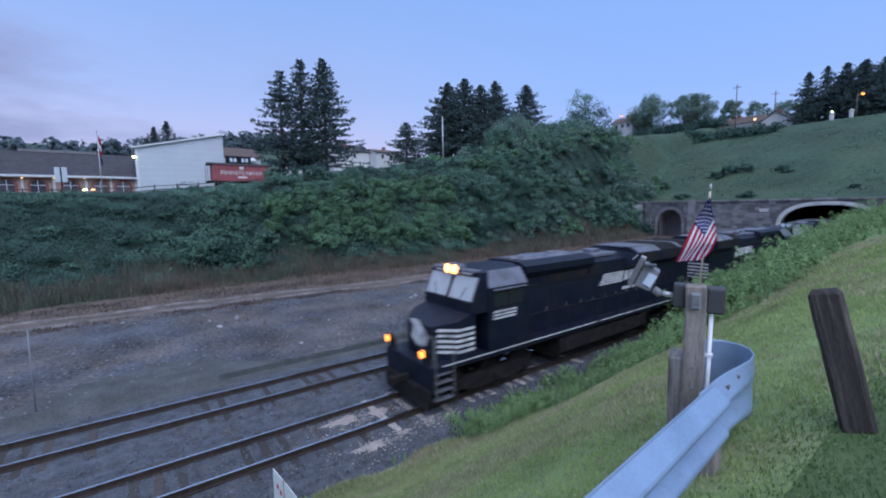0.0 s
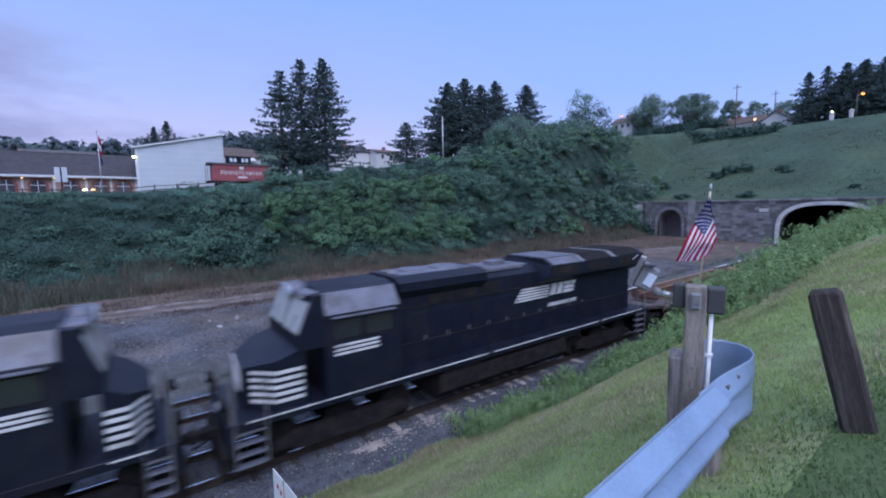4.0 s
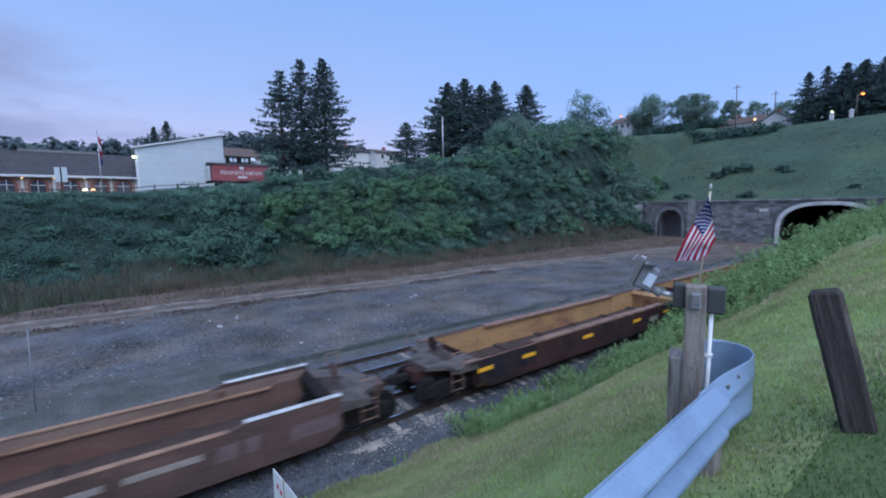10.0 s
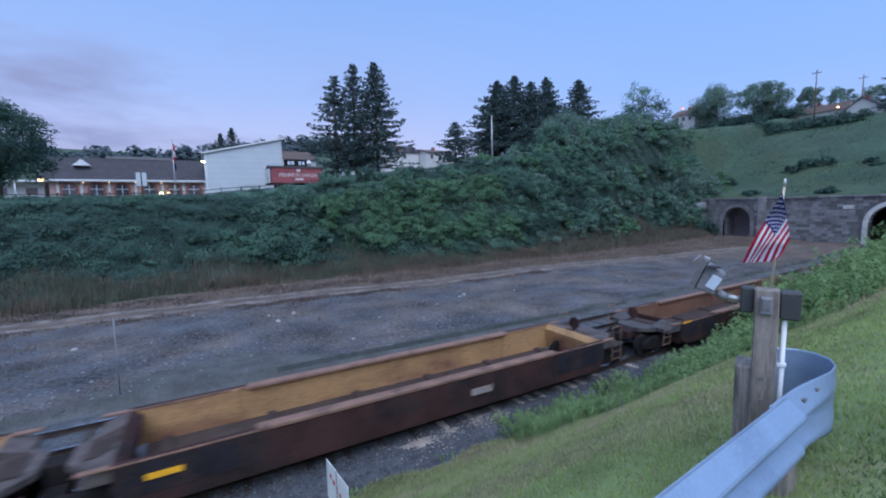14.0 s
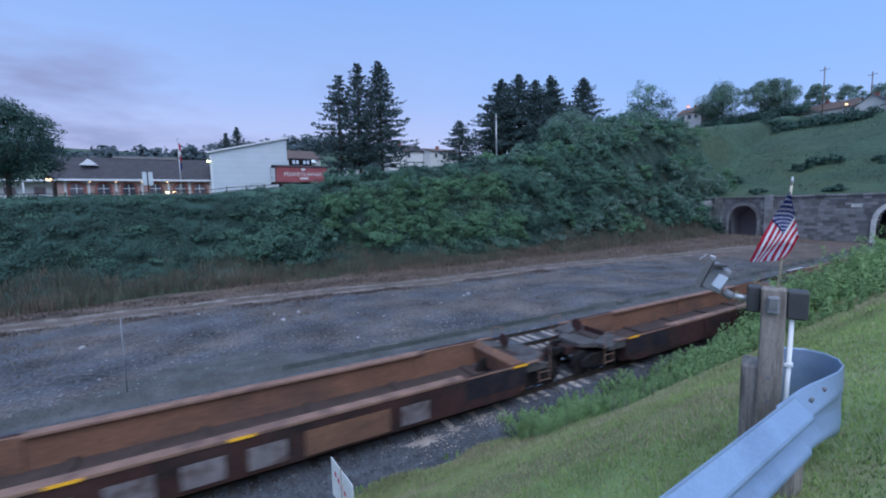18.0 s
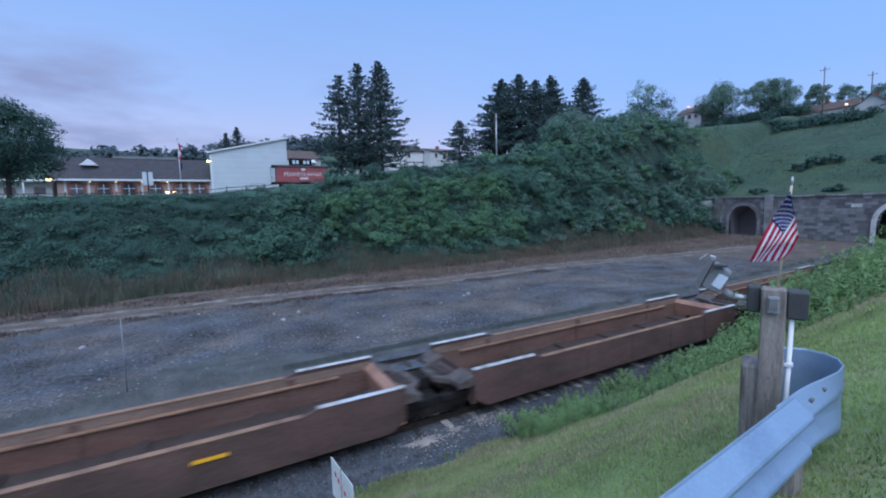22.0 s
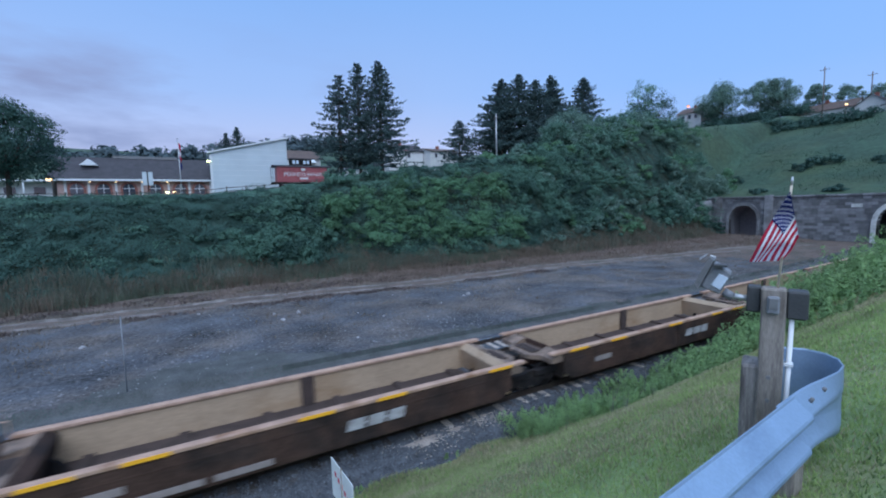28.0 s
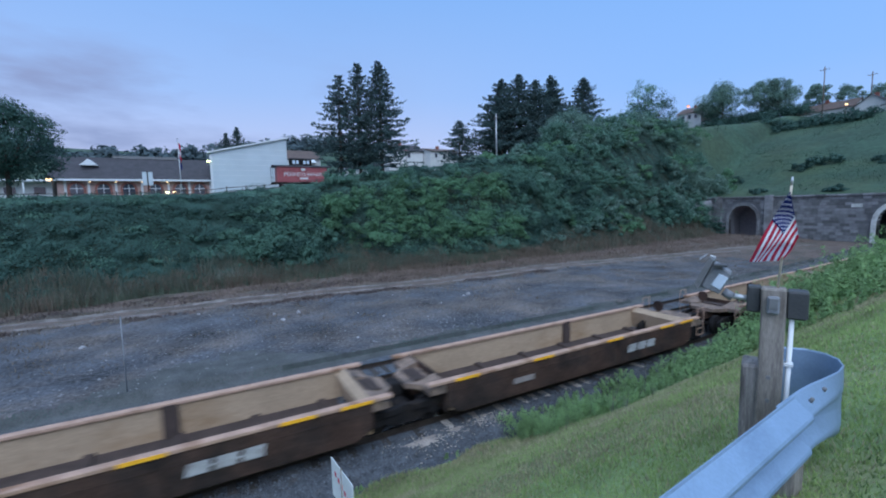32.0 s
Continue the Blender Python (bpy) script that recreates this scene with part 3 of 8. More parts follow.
def stones():
    """Loose ballast stones on the shoulder and between the tracks, and pale rocks in the yard."""
    n = 11000
    s = rng.uniform(-6, 20, n)
    zone = rng.uniform(0, 1, n)
    o = np.where(zone < 0.55, rng.uniform(-2.5, -1.0, n), np.where(zone < 0.7, rng.uniform(-0.7, 0.7, n), np.where(zone < 0.9, rng.uniform(1.0, 3.2, n), rng.uniform(3.4, 6.2, n))))
    x = s
    y = TRACK_Y + o + bend_shift(s)
    z = np.interp(o, (-2.6, -1.75, 1.2, 2.1, 2.95, 5.9, 6.4), (-0.60, -0.20, -0.19, -0.27, -0.19, -0.20, -0.36))
    base = np.array([[1, 0, 0], [-1, 0, 0], [0, 1, 0], [0, -1, 0], [0, 0, 0.8], [0, 0, -0.8]], float)
    tri = np.array([[0, 2, 4], [2, 1, 4], [1, 3, 4], [3, 0, 4], [2, 0, 5], [1, 2, 5], [3, 1, 5], [0, 3, 5]])
    v = (base[None] * rng.uniform(0.55, 1.3, (n, 6, 1)) + rng.normal(size=(n, 6, 3)) * 0.18) * rng.uniform(0.018, 0.045, (n, 1, 1))
    ang = rng.uniform(0, 6.28, n)
    c, sn = np.cos(ang)[:, None], np.sin(ang)[:, None]
    v = np.stack([v[..., 0] * c - v[..., 1] * sn, v[..., 0] * sn + v[..., 1] * c, v[..., 2]], -1) + np.stack([x, y, z + 0.012], -1)[:, None]
    f = (tri[None] + (np.arange(n) * 6)[:, None, None]).reshape(-1, 3)
    tagged(new("ballast_stones", soup("ballast_stones", v.reshape(-1, 3), f, STONE_BITS)), "loose grey ballast stones along the track shoulder", "gravel", kind="stuff")
    n = 16000
    x, y = rng.uniform(-20, 60, n), 19.6 + rng.uniform(0, 1, n) ** 1.3 * 17
    keep = np.sin(x * 0.31 + y * 0.2) * np.sin(y * 0.43 - x * 0.11) + rng.normal(size=n) * 0.45 > -0.05
    x, y = x[keep], y[keep]
    n = len(x)
    z = ground_z(x, y)
    v = (base[None] * rng.uniform(0.55, 1.3, (n, 6, 1)) + rng.normal(size=(n, 6, 3)) * 0.2) * rng.uniform(0.018, 0.045, (n, 1, 1)) * rng.choice([1, 1, 1, 1, 1, 1.8], (n, 1, 1))
    v = v + np.stack([x, y, z + 0.008], -1)[:, None]
    f = (tri[None] + (np.arange(n) * 6)[:, None, None]).reshape(-1, 3)
    tagged(new("yard_stones", soup("yard_stones", v.reshape(-1, 3), f, YARDSTONE)), "scattered stones on the gravel yard", "gravel", kind="stuff")
    r = random.Random(5)
    spots = [(4.7, 28.2, 0.42, 0.30), (3.6, 27.2, 0.5, 0.16), (3.3, 28.9, 0.3, 0.14), (17.2, 27.3, 0.5, 0.25), (16.6, 27.0, 0.3, 0.15), (9.2, 24.6, 0.2, 0.1), (11.5, 23, 0.18, 0.1),
             (-6.2, 27.8, 0.55, 0.15), (6.5, 21.4, 0.2, 0.1), (12.2, 30.5, 0.2, 0.1), (-1, 31.8, 0.3, 0.1), (14, 25.8, 0.2, 0.12), (21.5, 26.5, 0.25, 0.15), (8.1, 26.4, 0.16, 0.08), (2.0, 23.4, 0.15, 0.08)]
    for x, y, w, hgt in spots:
        w, hgt = w * 0.75, hgt * 0.7
        bm = bmesh.new()
        bmesh.ops.create_icosphere(bm, subdivisions=2, radius=1)
        for vt in bm.verts:
            vt.co *= 1 + 0.22 * noise.noise(vt.co * 1.7 + Vector((x, y, 0)))
        bmesh.ops.scale(bm, vec=(w * 0.5, w * 0.36, hgt), verts=bm.verts)
        ob = new("rock", mesh_of("rock", bm, PALE_ROCK))
        ob.matrix_world = pose(x, y, float(ground_z(x, y)) + hgt * 0.2, 0, 0, r.uniform(0, 180))
        tagged(ob, "pale broken rock lying on the gravel yard", "rock", group="rocks in the yard")


def dirt_lane():
    """Two pale wheel ruts across the yard, and a pale patch of fines beside the near track."""
    road = tagged(empty("dirt_lane"), "pale dirt lane with two wheel ruts across the gravel yard", "lane", kind="structure")
    xs = np.arange(-58, 78, 0.6)
    mid = np.interp(xs, *LANE)
    for off in (-1.0, 0.95):
        v = []
        for k, (x, m) in enumerate(zip(xs, mid)):
            w = 0.36 + 0.13 * math.sin(x * 0.7 + off) + 0.08 * math.sin(x * 2.3)
            for e in (-1, -0.6, 0, 0.6, 1):
                y = m + off + e * w + 0.05 * math.sin(x * 3.1 + e)
                v.append((x, y, float(ground_z(x, y)) + 0.05 - 0.045 * abs(e) ** 3))
        idx = np.arange(len(v)).reshape(-1, 5)
        f = np.stack([idx[:-1, :-1], idx[1:, :-1], idx[1:, 1:], idx[:-1, 1:]], -1).reshape(-1, 4)
        r = new("wheel_rut", soup("wheel_rut", v, f, DIRT, True))
        r.parent = road
    # low heaps of sand beside and between the rails, their warm pale tone also standing in for headlight glow
    for cx, cy, rx, ry in ((5.1, 10.85, 0.85, 0.24), (6.35, 10.95, 0.3, 0.16), (7.55, 11.2, 0.22, 0.13), (5.1, 12.75, 0.75, 0.34), (6.3, 12.6, 0.5, 0.3)):
        v = [(cx, cy, 0.035)]
        for ring, hgt in ((0.55, 0.026), (1.0, -0.03)):
            for i in range(26):
                a = i * math.tau / 26
                e = ring * (1 + 0.22 * math.sin(3 * a + cx) + 0.13 * math.sin(7 * a + cy * 3) + 0.08 * math.sin(11 * a))
                v.append((cx + rx * e * math.cos(a), cy + ry * e * math.sin(a), hgt))
        v = [(x, y, z + float(np.interp(y - TRACK_Y, (-2.6, -1.75, 1.2), (-0.60, -0.20, -0.19)))) for x, y, z in v]
        bm = bmesh.new()
        vs = [bm.verts.new(p) for p in v]
        for i in range(26):
            j = (i + 1) % 26
            bm.faces.new((vs[0], vs[1 + i], vs[1 + j])).smooth = True
            bm.faces.new((vs[1 + i], vs[27 + i], vs[27 + j], vs[1 + j])).smooth = True
        tagged(new("sand_heap", mesh_of("sand_heap", bm, SAND)), "low pale heap of spilt sand beside the rail, its tone standing in for headlight glow", "sand", group="heaps of sand", kind="stuff")
    n = 900
    cl = rng.integers(0, 3, n)
    cx, cy = np.array([5.6, 7.7, 5.4])[cl], np.array([10.82, 10.95, 12.6])[cl]
    x, y = cx + rng.normal(size=n) * np.array([0.75, 0.4, 0.8])[cl], cy + rng.normal(size=n) * np.array([0.24, 0.18, 0.36])[cl]
    o = y - TRACK_Y
    z = np.interp(o, (-2.6, -1.75, 1.2), (-0.60, -0.20, -0.19))
    base = np.array([[1, 0, 0], [-1, 0, 0], [0, 1, 0], [0, -1, 0], [0, 0, 0.6]], float)
    tri = np.array([[0, 2, 4], [2, 1, 4], [1, 3, 4], [3, 0, 4]])
    v = (base[None] * rng.uniform(0.5, 1.4, (n, 5, 1))) * rng.uniform(0.012, 0.042, (n, 1, 1)) + np.stack([x, y, z + 0.012], -1)[:, None]
    f = (tri[None] + (np.arange(n) * 5)[:, None, None]).reshape(-1, 3)
    tagged(new("spilt_sand", soup("spilt_sand", v.reshape(-1, 3), f, TIE_PALE)), "pale sand and stone chips spilt beside the near track, tinted for headlight glow", "sand", kind="stuff")


# ---- the tunnel portals ----
ARCH_Y, ARCH_W, ARCH_SPRING, ARCH_TOP = 17.35, 5.7, 2.5, 6.25


def arch_outline(cy, half, spring, top, n=18, grow=0.0, power=2.5):
    """Half-round outline over straight jambs, from the far foot to the near foot, as (y, z)."""
    pts = [(cy + half + grow, -0.6)]
    for i in range(n + 1):
        a = math.pi * i / n
        c, s = math.cos(a), math.sin(a)
        e = 2 / power
        pts.append((cy + (half + grow) * math.copysign(abs(c) ** e, c), spring + (top - spring + grow) * abs(s) ** e))
    pts.append((cy - half - grow, -0.6))
    return pts


def wall_with_holes(bm, y0, y1, z0, ztop, holes, x0, x1):
    """A wall across the hill with arched openings right through it."""
    def top_at(y):
        for cy, half, spring, top, power in holes:
            if abs(y - cy) < half:
                t = 1 - abs((y - cy) / half) ** power
                return spring + (top - spring) * max(0.0, t) ** (1 / power)
        return None
    cuts = {y0, y1}
    for cy, half, *_ in holes:
        for i in range(25):
            cuts.add(cy - half * math.cos(math.pi * i / 24))
    ys = sorted(cuts)
    for a, b in zip(ys, ys[1:]):
        inside = any(abs((a + b) / 2 - h[0]) < h[1] for h in holes)
        za, zb = z0, z0
        if inside:
            za, zb = (top_at(a) if top_at(a) is not None else None), (top_at(b) if top_at(b) is not None else None)
            hole = [h for h in holes if abs((a + b) / 2 - h[0]) < h[1]][0]
            za = hole[2] if za is None else za
            zb = hole[2] if zb is None else zb
        q = [(a, za), (b, zb), (b, ztop), (a, ztop)]
        lo, hi = [bm.verts.new((x0, *p)) for p in q], [bm.verts.new((x1, *p)) for p in q]
        bm.faces.new(lo), bm.faces.new(hi[::-1])
        bm.faces.new((lo[0], hi[0], hi[1], lo[1])), bm.faces.new((lo[3], lo[2], hi[2], hi[3]))
    for cy, half, spring, top, power in holes:
        for sgn in (-1, 1):
            y = cy + sgn * half
            bm.faces.new([bm.verts.new(p) for p in ((x0, y, z0), (x1, y, z0), (x1, y, spring), (x0, y, spring))])
    bmesh.ops.remove_doubles(bm, verts=bm.verts[:], dist=0.001)
    bmesh.ops.recalc_face_normals(bm, faces=bm.faces[:])


SMALL = (40.6, 2.3, 3.2, 5.7, 2.0)


def portals():
    big = (ARCH_Y, ARCH_W, ARCH_SPRING, ARCH_TOP, 2.5)
    root = tagged(empty("tunnel_portal"), "dark grey stone tunnel portal with a large and a small arch", "tunnel portal", kind="structure")
    bm = bmesh.new()
    wall_with_holes(bm, 5.0, 49.0, -0.7, 7.0, (big, SMALL), PORTAL_X - 0.35, PORTAL_X + 0.9)
    part("wall", bm, MORTAR, root, "mortar and rubble core of the portal wall")
    # courses of squared blocks, proud of the joints
    shapes = {}
    r = random.Random(11)
    zc, row = 0.0, 0
    while zc < 6.9:
        hgt = 0.46
        y = 9.0 + (row % 2) * 0.45
        while y < 48.5:
            w = r.choice((0.75, 0.9, 0.9, 1.1))
            cy = y + w / 2
            free = all(not (abs(cy - h[0]) < h[1] + 0.55 + w / 2 and zc < (h[2] + (h[3] - h[2]) * max(0.0, 1 - (max(0, abs(cy - h[0]) - w / 2) / (h[1] + 0.55)) ** h[4]) ** (1 / h[4])) + 0.55) for h in (big, SMALL))
            if free:
                if w not in shapes:
                    b = bmesh.new()
                    box(b, -0.11, 0.05, -w / 2 + 0.012, w / 2 - 0.012, 0.012, hgt - 0.012, 0.025)
                    shapes[w] = mesh_of("block", b, STONE)
                piece("block", shapes[w], root, pose(PORTAL_X - 0.35 + r.uniform(-0.02, 0.02), cy, zc))
            y += w
        zc += hgt
        row += 1
    # coping
    y = 8.6
    b = bmesh.new()
    box(b, -0.3, 0.95, -0.69, 0.69, 0, 0.32, 0.03)
    cop = mesh_of("coping_stone", b, STONE)
    while y < 49:
        piece("coping_stone", cop, root, pose(PORTAL_X - 0.35 + r.uniform(-0.02, 0.02), y, 6.95))
        y += 1.4
    # whitewashed ring of the large arch
    bm = bmesh.new()
    i_, o_ = arch_outline(ARCH_Y, ARCH_W, ARCH_SPRING, ARCH_TOP, 24), arch_outline(ARCH_Y, ARCH_W, ARCH_SPRING, ARCH_TOP, 24, 0.55)
    ring_strip(bm, i_, o_, PORTAL_X - 0.62, PORTAL_X + 0.7)
    part("arch_ring", bm, WHITEARCH, root, "whitewashed concrete arch ring with dark stains")
    # stone ring of the small one
    bm = bmesh.new()
    i_, o_ = arch_outline(SMALL[0], SMALL[1], SMALL[2], SMALL[3], 16, 0, 2), arch_outline(SMALL[0], SMALL[1], SMALL[2], SMALL[3], 16, 0.5, 2)
    ring_strip(bm, i_, o_, PORTAL_X - 0.55, PORTAL_X + 0.3)
    part("small_arch_ring", bm, STONE, root)
    for yy in (36.6, 44.8):
        bm = bmesh.new()
        box(bm, PORTAL_X - 0.75, PORTAL_X - 0.3, yy - 0.6, yy + 0.6, -0.7, 7.4, 0.04)
        part("pilaster", bm, STONE, root)
    bm = bmesh.new()
    box(bm, PORTAL_X - 0.52, PORTAL_X - 0.44, 24.6, 25.9, 5.2, 5.75, 0.02)
    part("name_stone", bm, WHITEARCH, root, "pale plain tablet set in the wall")
    # wing wall that holds the far bank
    bm = bmesh.new()
    extrude(bm, [(-6.5, -0.7), (0, -0.7), (0, 6.8), (-2.5, 6.4), (-6.5, 2.4)], "y", 0, 0.8)
    ob = tagged(new("wing_wall", mesh_of("wing_wall", bm, STONE)), "sloping dark stone wing wall beside the small arch", "wall", kind="structure")
    ob.matrix_world = pose(PORTAL_X - 0.4, 46.0, 0, 0, 0, -28)
    # the bores
    for name, cy, half, spring, top, power, far, lab in (("tunnel_bore", ARCH_Y, ARCH_W + 0.1, ARCH_SPRING, ARCH_TOP + 0.1, 2.5, 480, "dark sooty lining of the railway tunnel"), ("old_bore", SMALL[0], SMALL[1] + 0.05, SMALL[2], SMALL[3] + 0.05, 2.0, 3.6, "walled-up bore of the disused small tunnel")):
        out = arch_outline(0, half, spring, top, 16, 0, power)
        out = [(p, max(z, -0.62)) for p, z in out]
        bm = bmesh.new()
        a = (BEND_END - BEND) / RADIUS if far > 20 else 0
        rings = []
        for d in np.linspace(0.3, far, 2 if far < 20 else 12):
            rings.append([bm.verts.new((PORTAL_X + d * math.cos(a), cy + d * math.sin(a) + p, z)) for p, z in out])
        for p, q in zip(rings, rings[1:]):
            for i in range(len(p)):
                bm.faces.new((p[i], p[(i + 1) % len(p)], q[(i + 1) % len(p)], q[i]))
        bm.faces.new(rings[-1])
        tagged(new(name, mesh_of(name, bm, TUNNEL if far > 20 else MORTAR)), lab, "tunnel", kind="structure")


def ring_strip(bm, inner, outer, x0, x1):
    rows = [[bm.verts.new((x, *p)) for p in line] for x, line in ((x0, inner), (x0, outer), (x1, outer), (x1, inner))]
    n = len(inner)
    for a, b in ((0, 1), (1, 2), (2, 3), (3, 0)):
        for i in range(n - 1):
            bm.faces.new((rows[a][i], rows[a][i + 1], rows[b][i + 1], rows[b][i]))
    bmesh.ops.recalc_face_normals(bm, faces=bm.faces[:])


ground_sheet()
tracks()
stones()
dirt_lane()
portals()


# ---- the train ----
def bogie(parent, cx, axles, radius=0.46, half=0.98):
    """A truck under its car: side frames, bolster, and each wheel."""
    t = part("truck", box(bmesh.new(), cx - 0.25, cx + 0.25, -0.8, 0.8, 0.42, 0.72, 0.03), UNDER, parent, "greasy dark truck")
    lo, hi = min(axles), max(axles)
    for sg in (-1, 1):
        bm = bmesh.new()
        pts = [(lo - 0.28, 0.38), (lo + 0.25, 0.36), (lo + 0.5, 0.24), (hi - 0.5, 0.24), (hi - 0.25, 0.36), (hi + 0.28, 0.38), (hi + 0.22, 0.62), (hi - 0.3, 0.80), (lo + 0.3, 0.80), (lo - 0.22, 0.62)]
        extrude(bm, [(cx + p, z) for p, z in pts], "y", sg * half - 0.07, sg * half + 0.07)
        for a in axles:
            tube(bm, (cx + a, sg * (half - 0.05), radius), (cx + a, sg * (half + 0.13), radius), 0.13, n=8)
        part("side_frame", bm, UNDER, t)
    for a in axles:
        for sg in (-1, 1):
            bm = bmesh.new()
            tube(bm, (cx + a, sg * 0.69, radius), (cx + a, sg * 0.83, radius), radius, n=18)
            tube(bm, (cx + a, sg * 0.66, radius), (cx + a, sg * 0.70, radius), radius + 0.03, n=18)
            part("wheel", bm, UNDER, t)
        part("axle", tube(bmesh.new(), (cx + a, -0.7, radius), (cx + a, 0.7, radius), 0.08, n=8), UNDER, t)
    return t


def coupler(parent, x, sg):
    bm = bmesh.new()
    box(bm, min(x - sg * 0.75, x), max(x - sg * 0.75, x), -0.09, 0.09, 0.76, 0.98, 0.02)
    box(bm, min(x - sg * 0.22, x), max(x - sg * 0.22, x), -0.17, 0.17, 0.72, 1.02, 0.04)
    part("coupler", bm, UNDER, parent, "dark knuckle coupler")
    bm = bmesh.new()
    pts = [Vector((x - sg * 0.8, 0.35, 0.8)), Vector((x - sg * 0.45, 0.33, 0.5)), Vector((x - sg * 0.1, 0.2, 0.42))]
    for a, b in zip(pts, pts[1:]):
        tube(bm, a, b, 0.03, n=6)
    part("air_hose", bm, UNDER, parent)


def bars(parent, name, spots, material, y, label="", thick=0.012):
    """Plain flat marks on a side wall; spots: (x0, x1, z0, z1, slant)."""
    for x0, x1, z0, z1, sl in spots:
        bm = bmesh.new()
        q = [(x0, z0), (x1, z0), (x1 + sl, z1), (x0 + sl, z1)]
        extrude(bm, q, "y", y - thick, y + 0.004)
        part(name, bm, material, parent, label)


def spray(parent, x0, x1, z0, z1, y, mats, seed):
    """Spray paint that cannot be read: plain slanting strokes with cross bars, side by side."""
    r = random.Random(seed)
    x, depth = x0, 0.004
    while x < x1 - 0.2:
        w = r.uniform(0.5, 0.8)
        lean, m = r.uniform(-0.05, 0.16), mats[r.randrange(len(mats))]
        lo, hi = z0 + r.uniform(0, 0.08), z1 - r.uniform(0, 0.08)
        t = r.uniform(0.12, 0.18)
        strokes = [[(x, lo), (x + t, lo), (x + t + lean, hi), (x + lean, hi)]]
        if r.random() < 0.75:
            strokes.append([(x + w - t, lo), (x + w, lo), (x + w + lean * 0.4, hi - 0.06), (x + w - t + lean * 0.4, hi - 0.06)])
        z = hi - 0.15 if r.random() < 0.5 else lo
        strokes.append([(x + t * 0.5, z), (x + w * 0.9, z + 0.03), (x + w * 0.9 + 0.04, z + 0.16), (x + t * 0.5 + 0.03, z + 0.13)])
        for q in strokes:
            bm = bmesh.new()
            extrude(bm, q, "y", y - depth, y + 0.004)
            part("spray_mark", bm, m, parent, "sprayed paint on the side")
            depth = 0.004 + (depth - 0.004 + 0.0007) % 0.006
        x += w + 0.1


WELL = {  # side, inside, chord, top height, half width, raised ends
    "A": (RUST, RUSTIN, RUSTTOP, 1.44, 1.54, 0.13),
    "B": (MAROON, ORANGE, CHORD, 1.50, 1.56, 0.0),
    "C": (MAROON, RUSTOR, CHORD, 1.41, 1.56, 0.0),
    "D": (TANSIDE, TAN, TANTOP, 1.46, 1.52, 0.0),
}


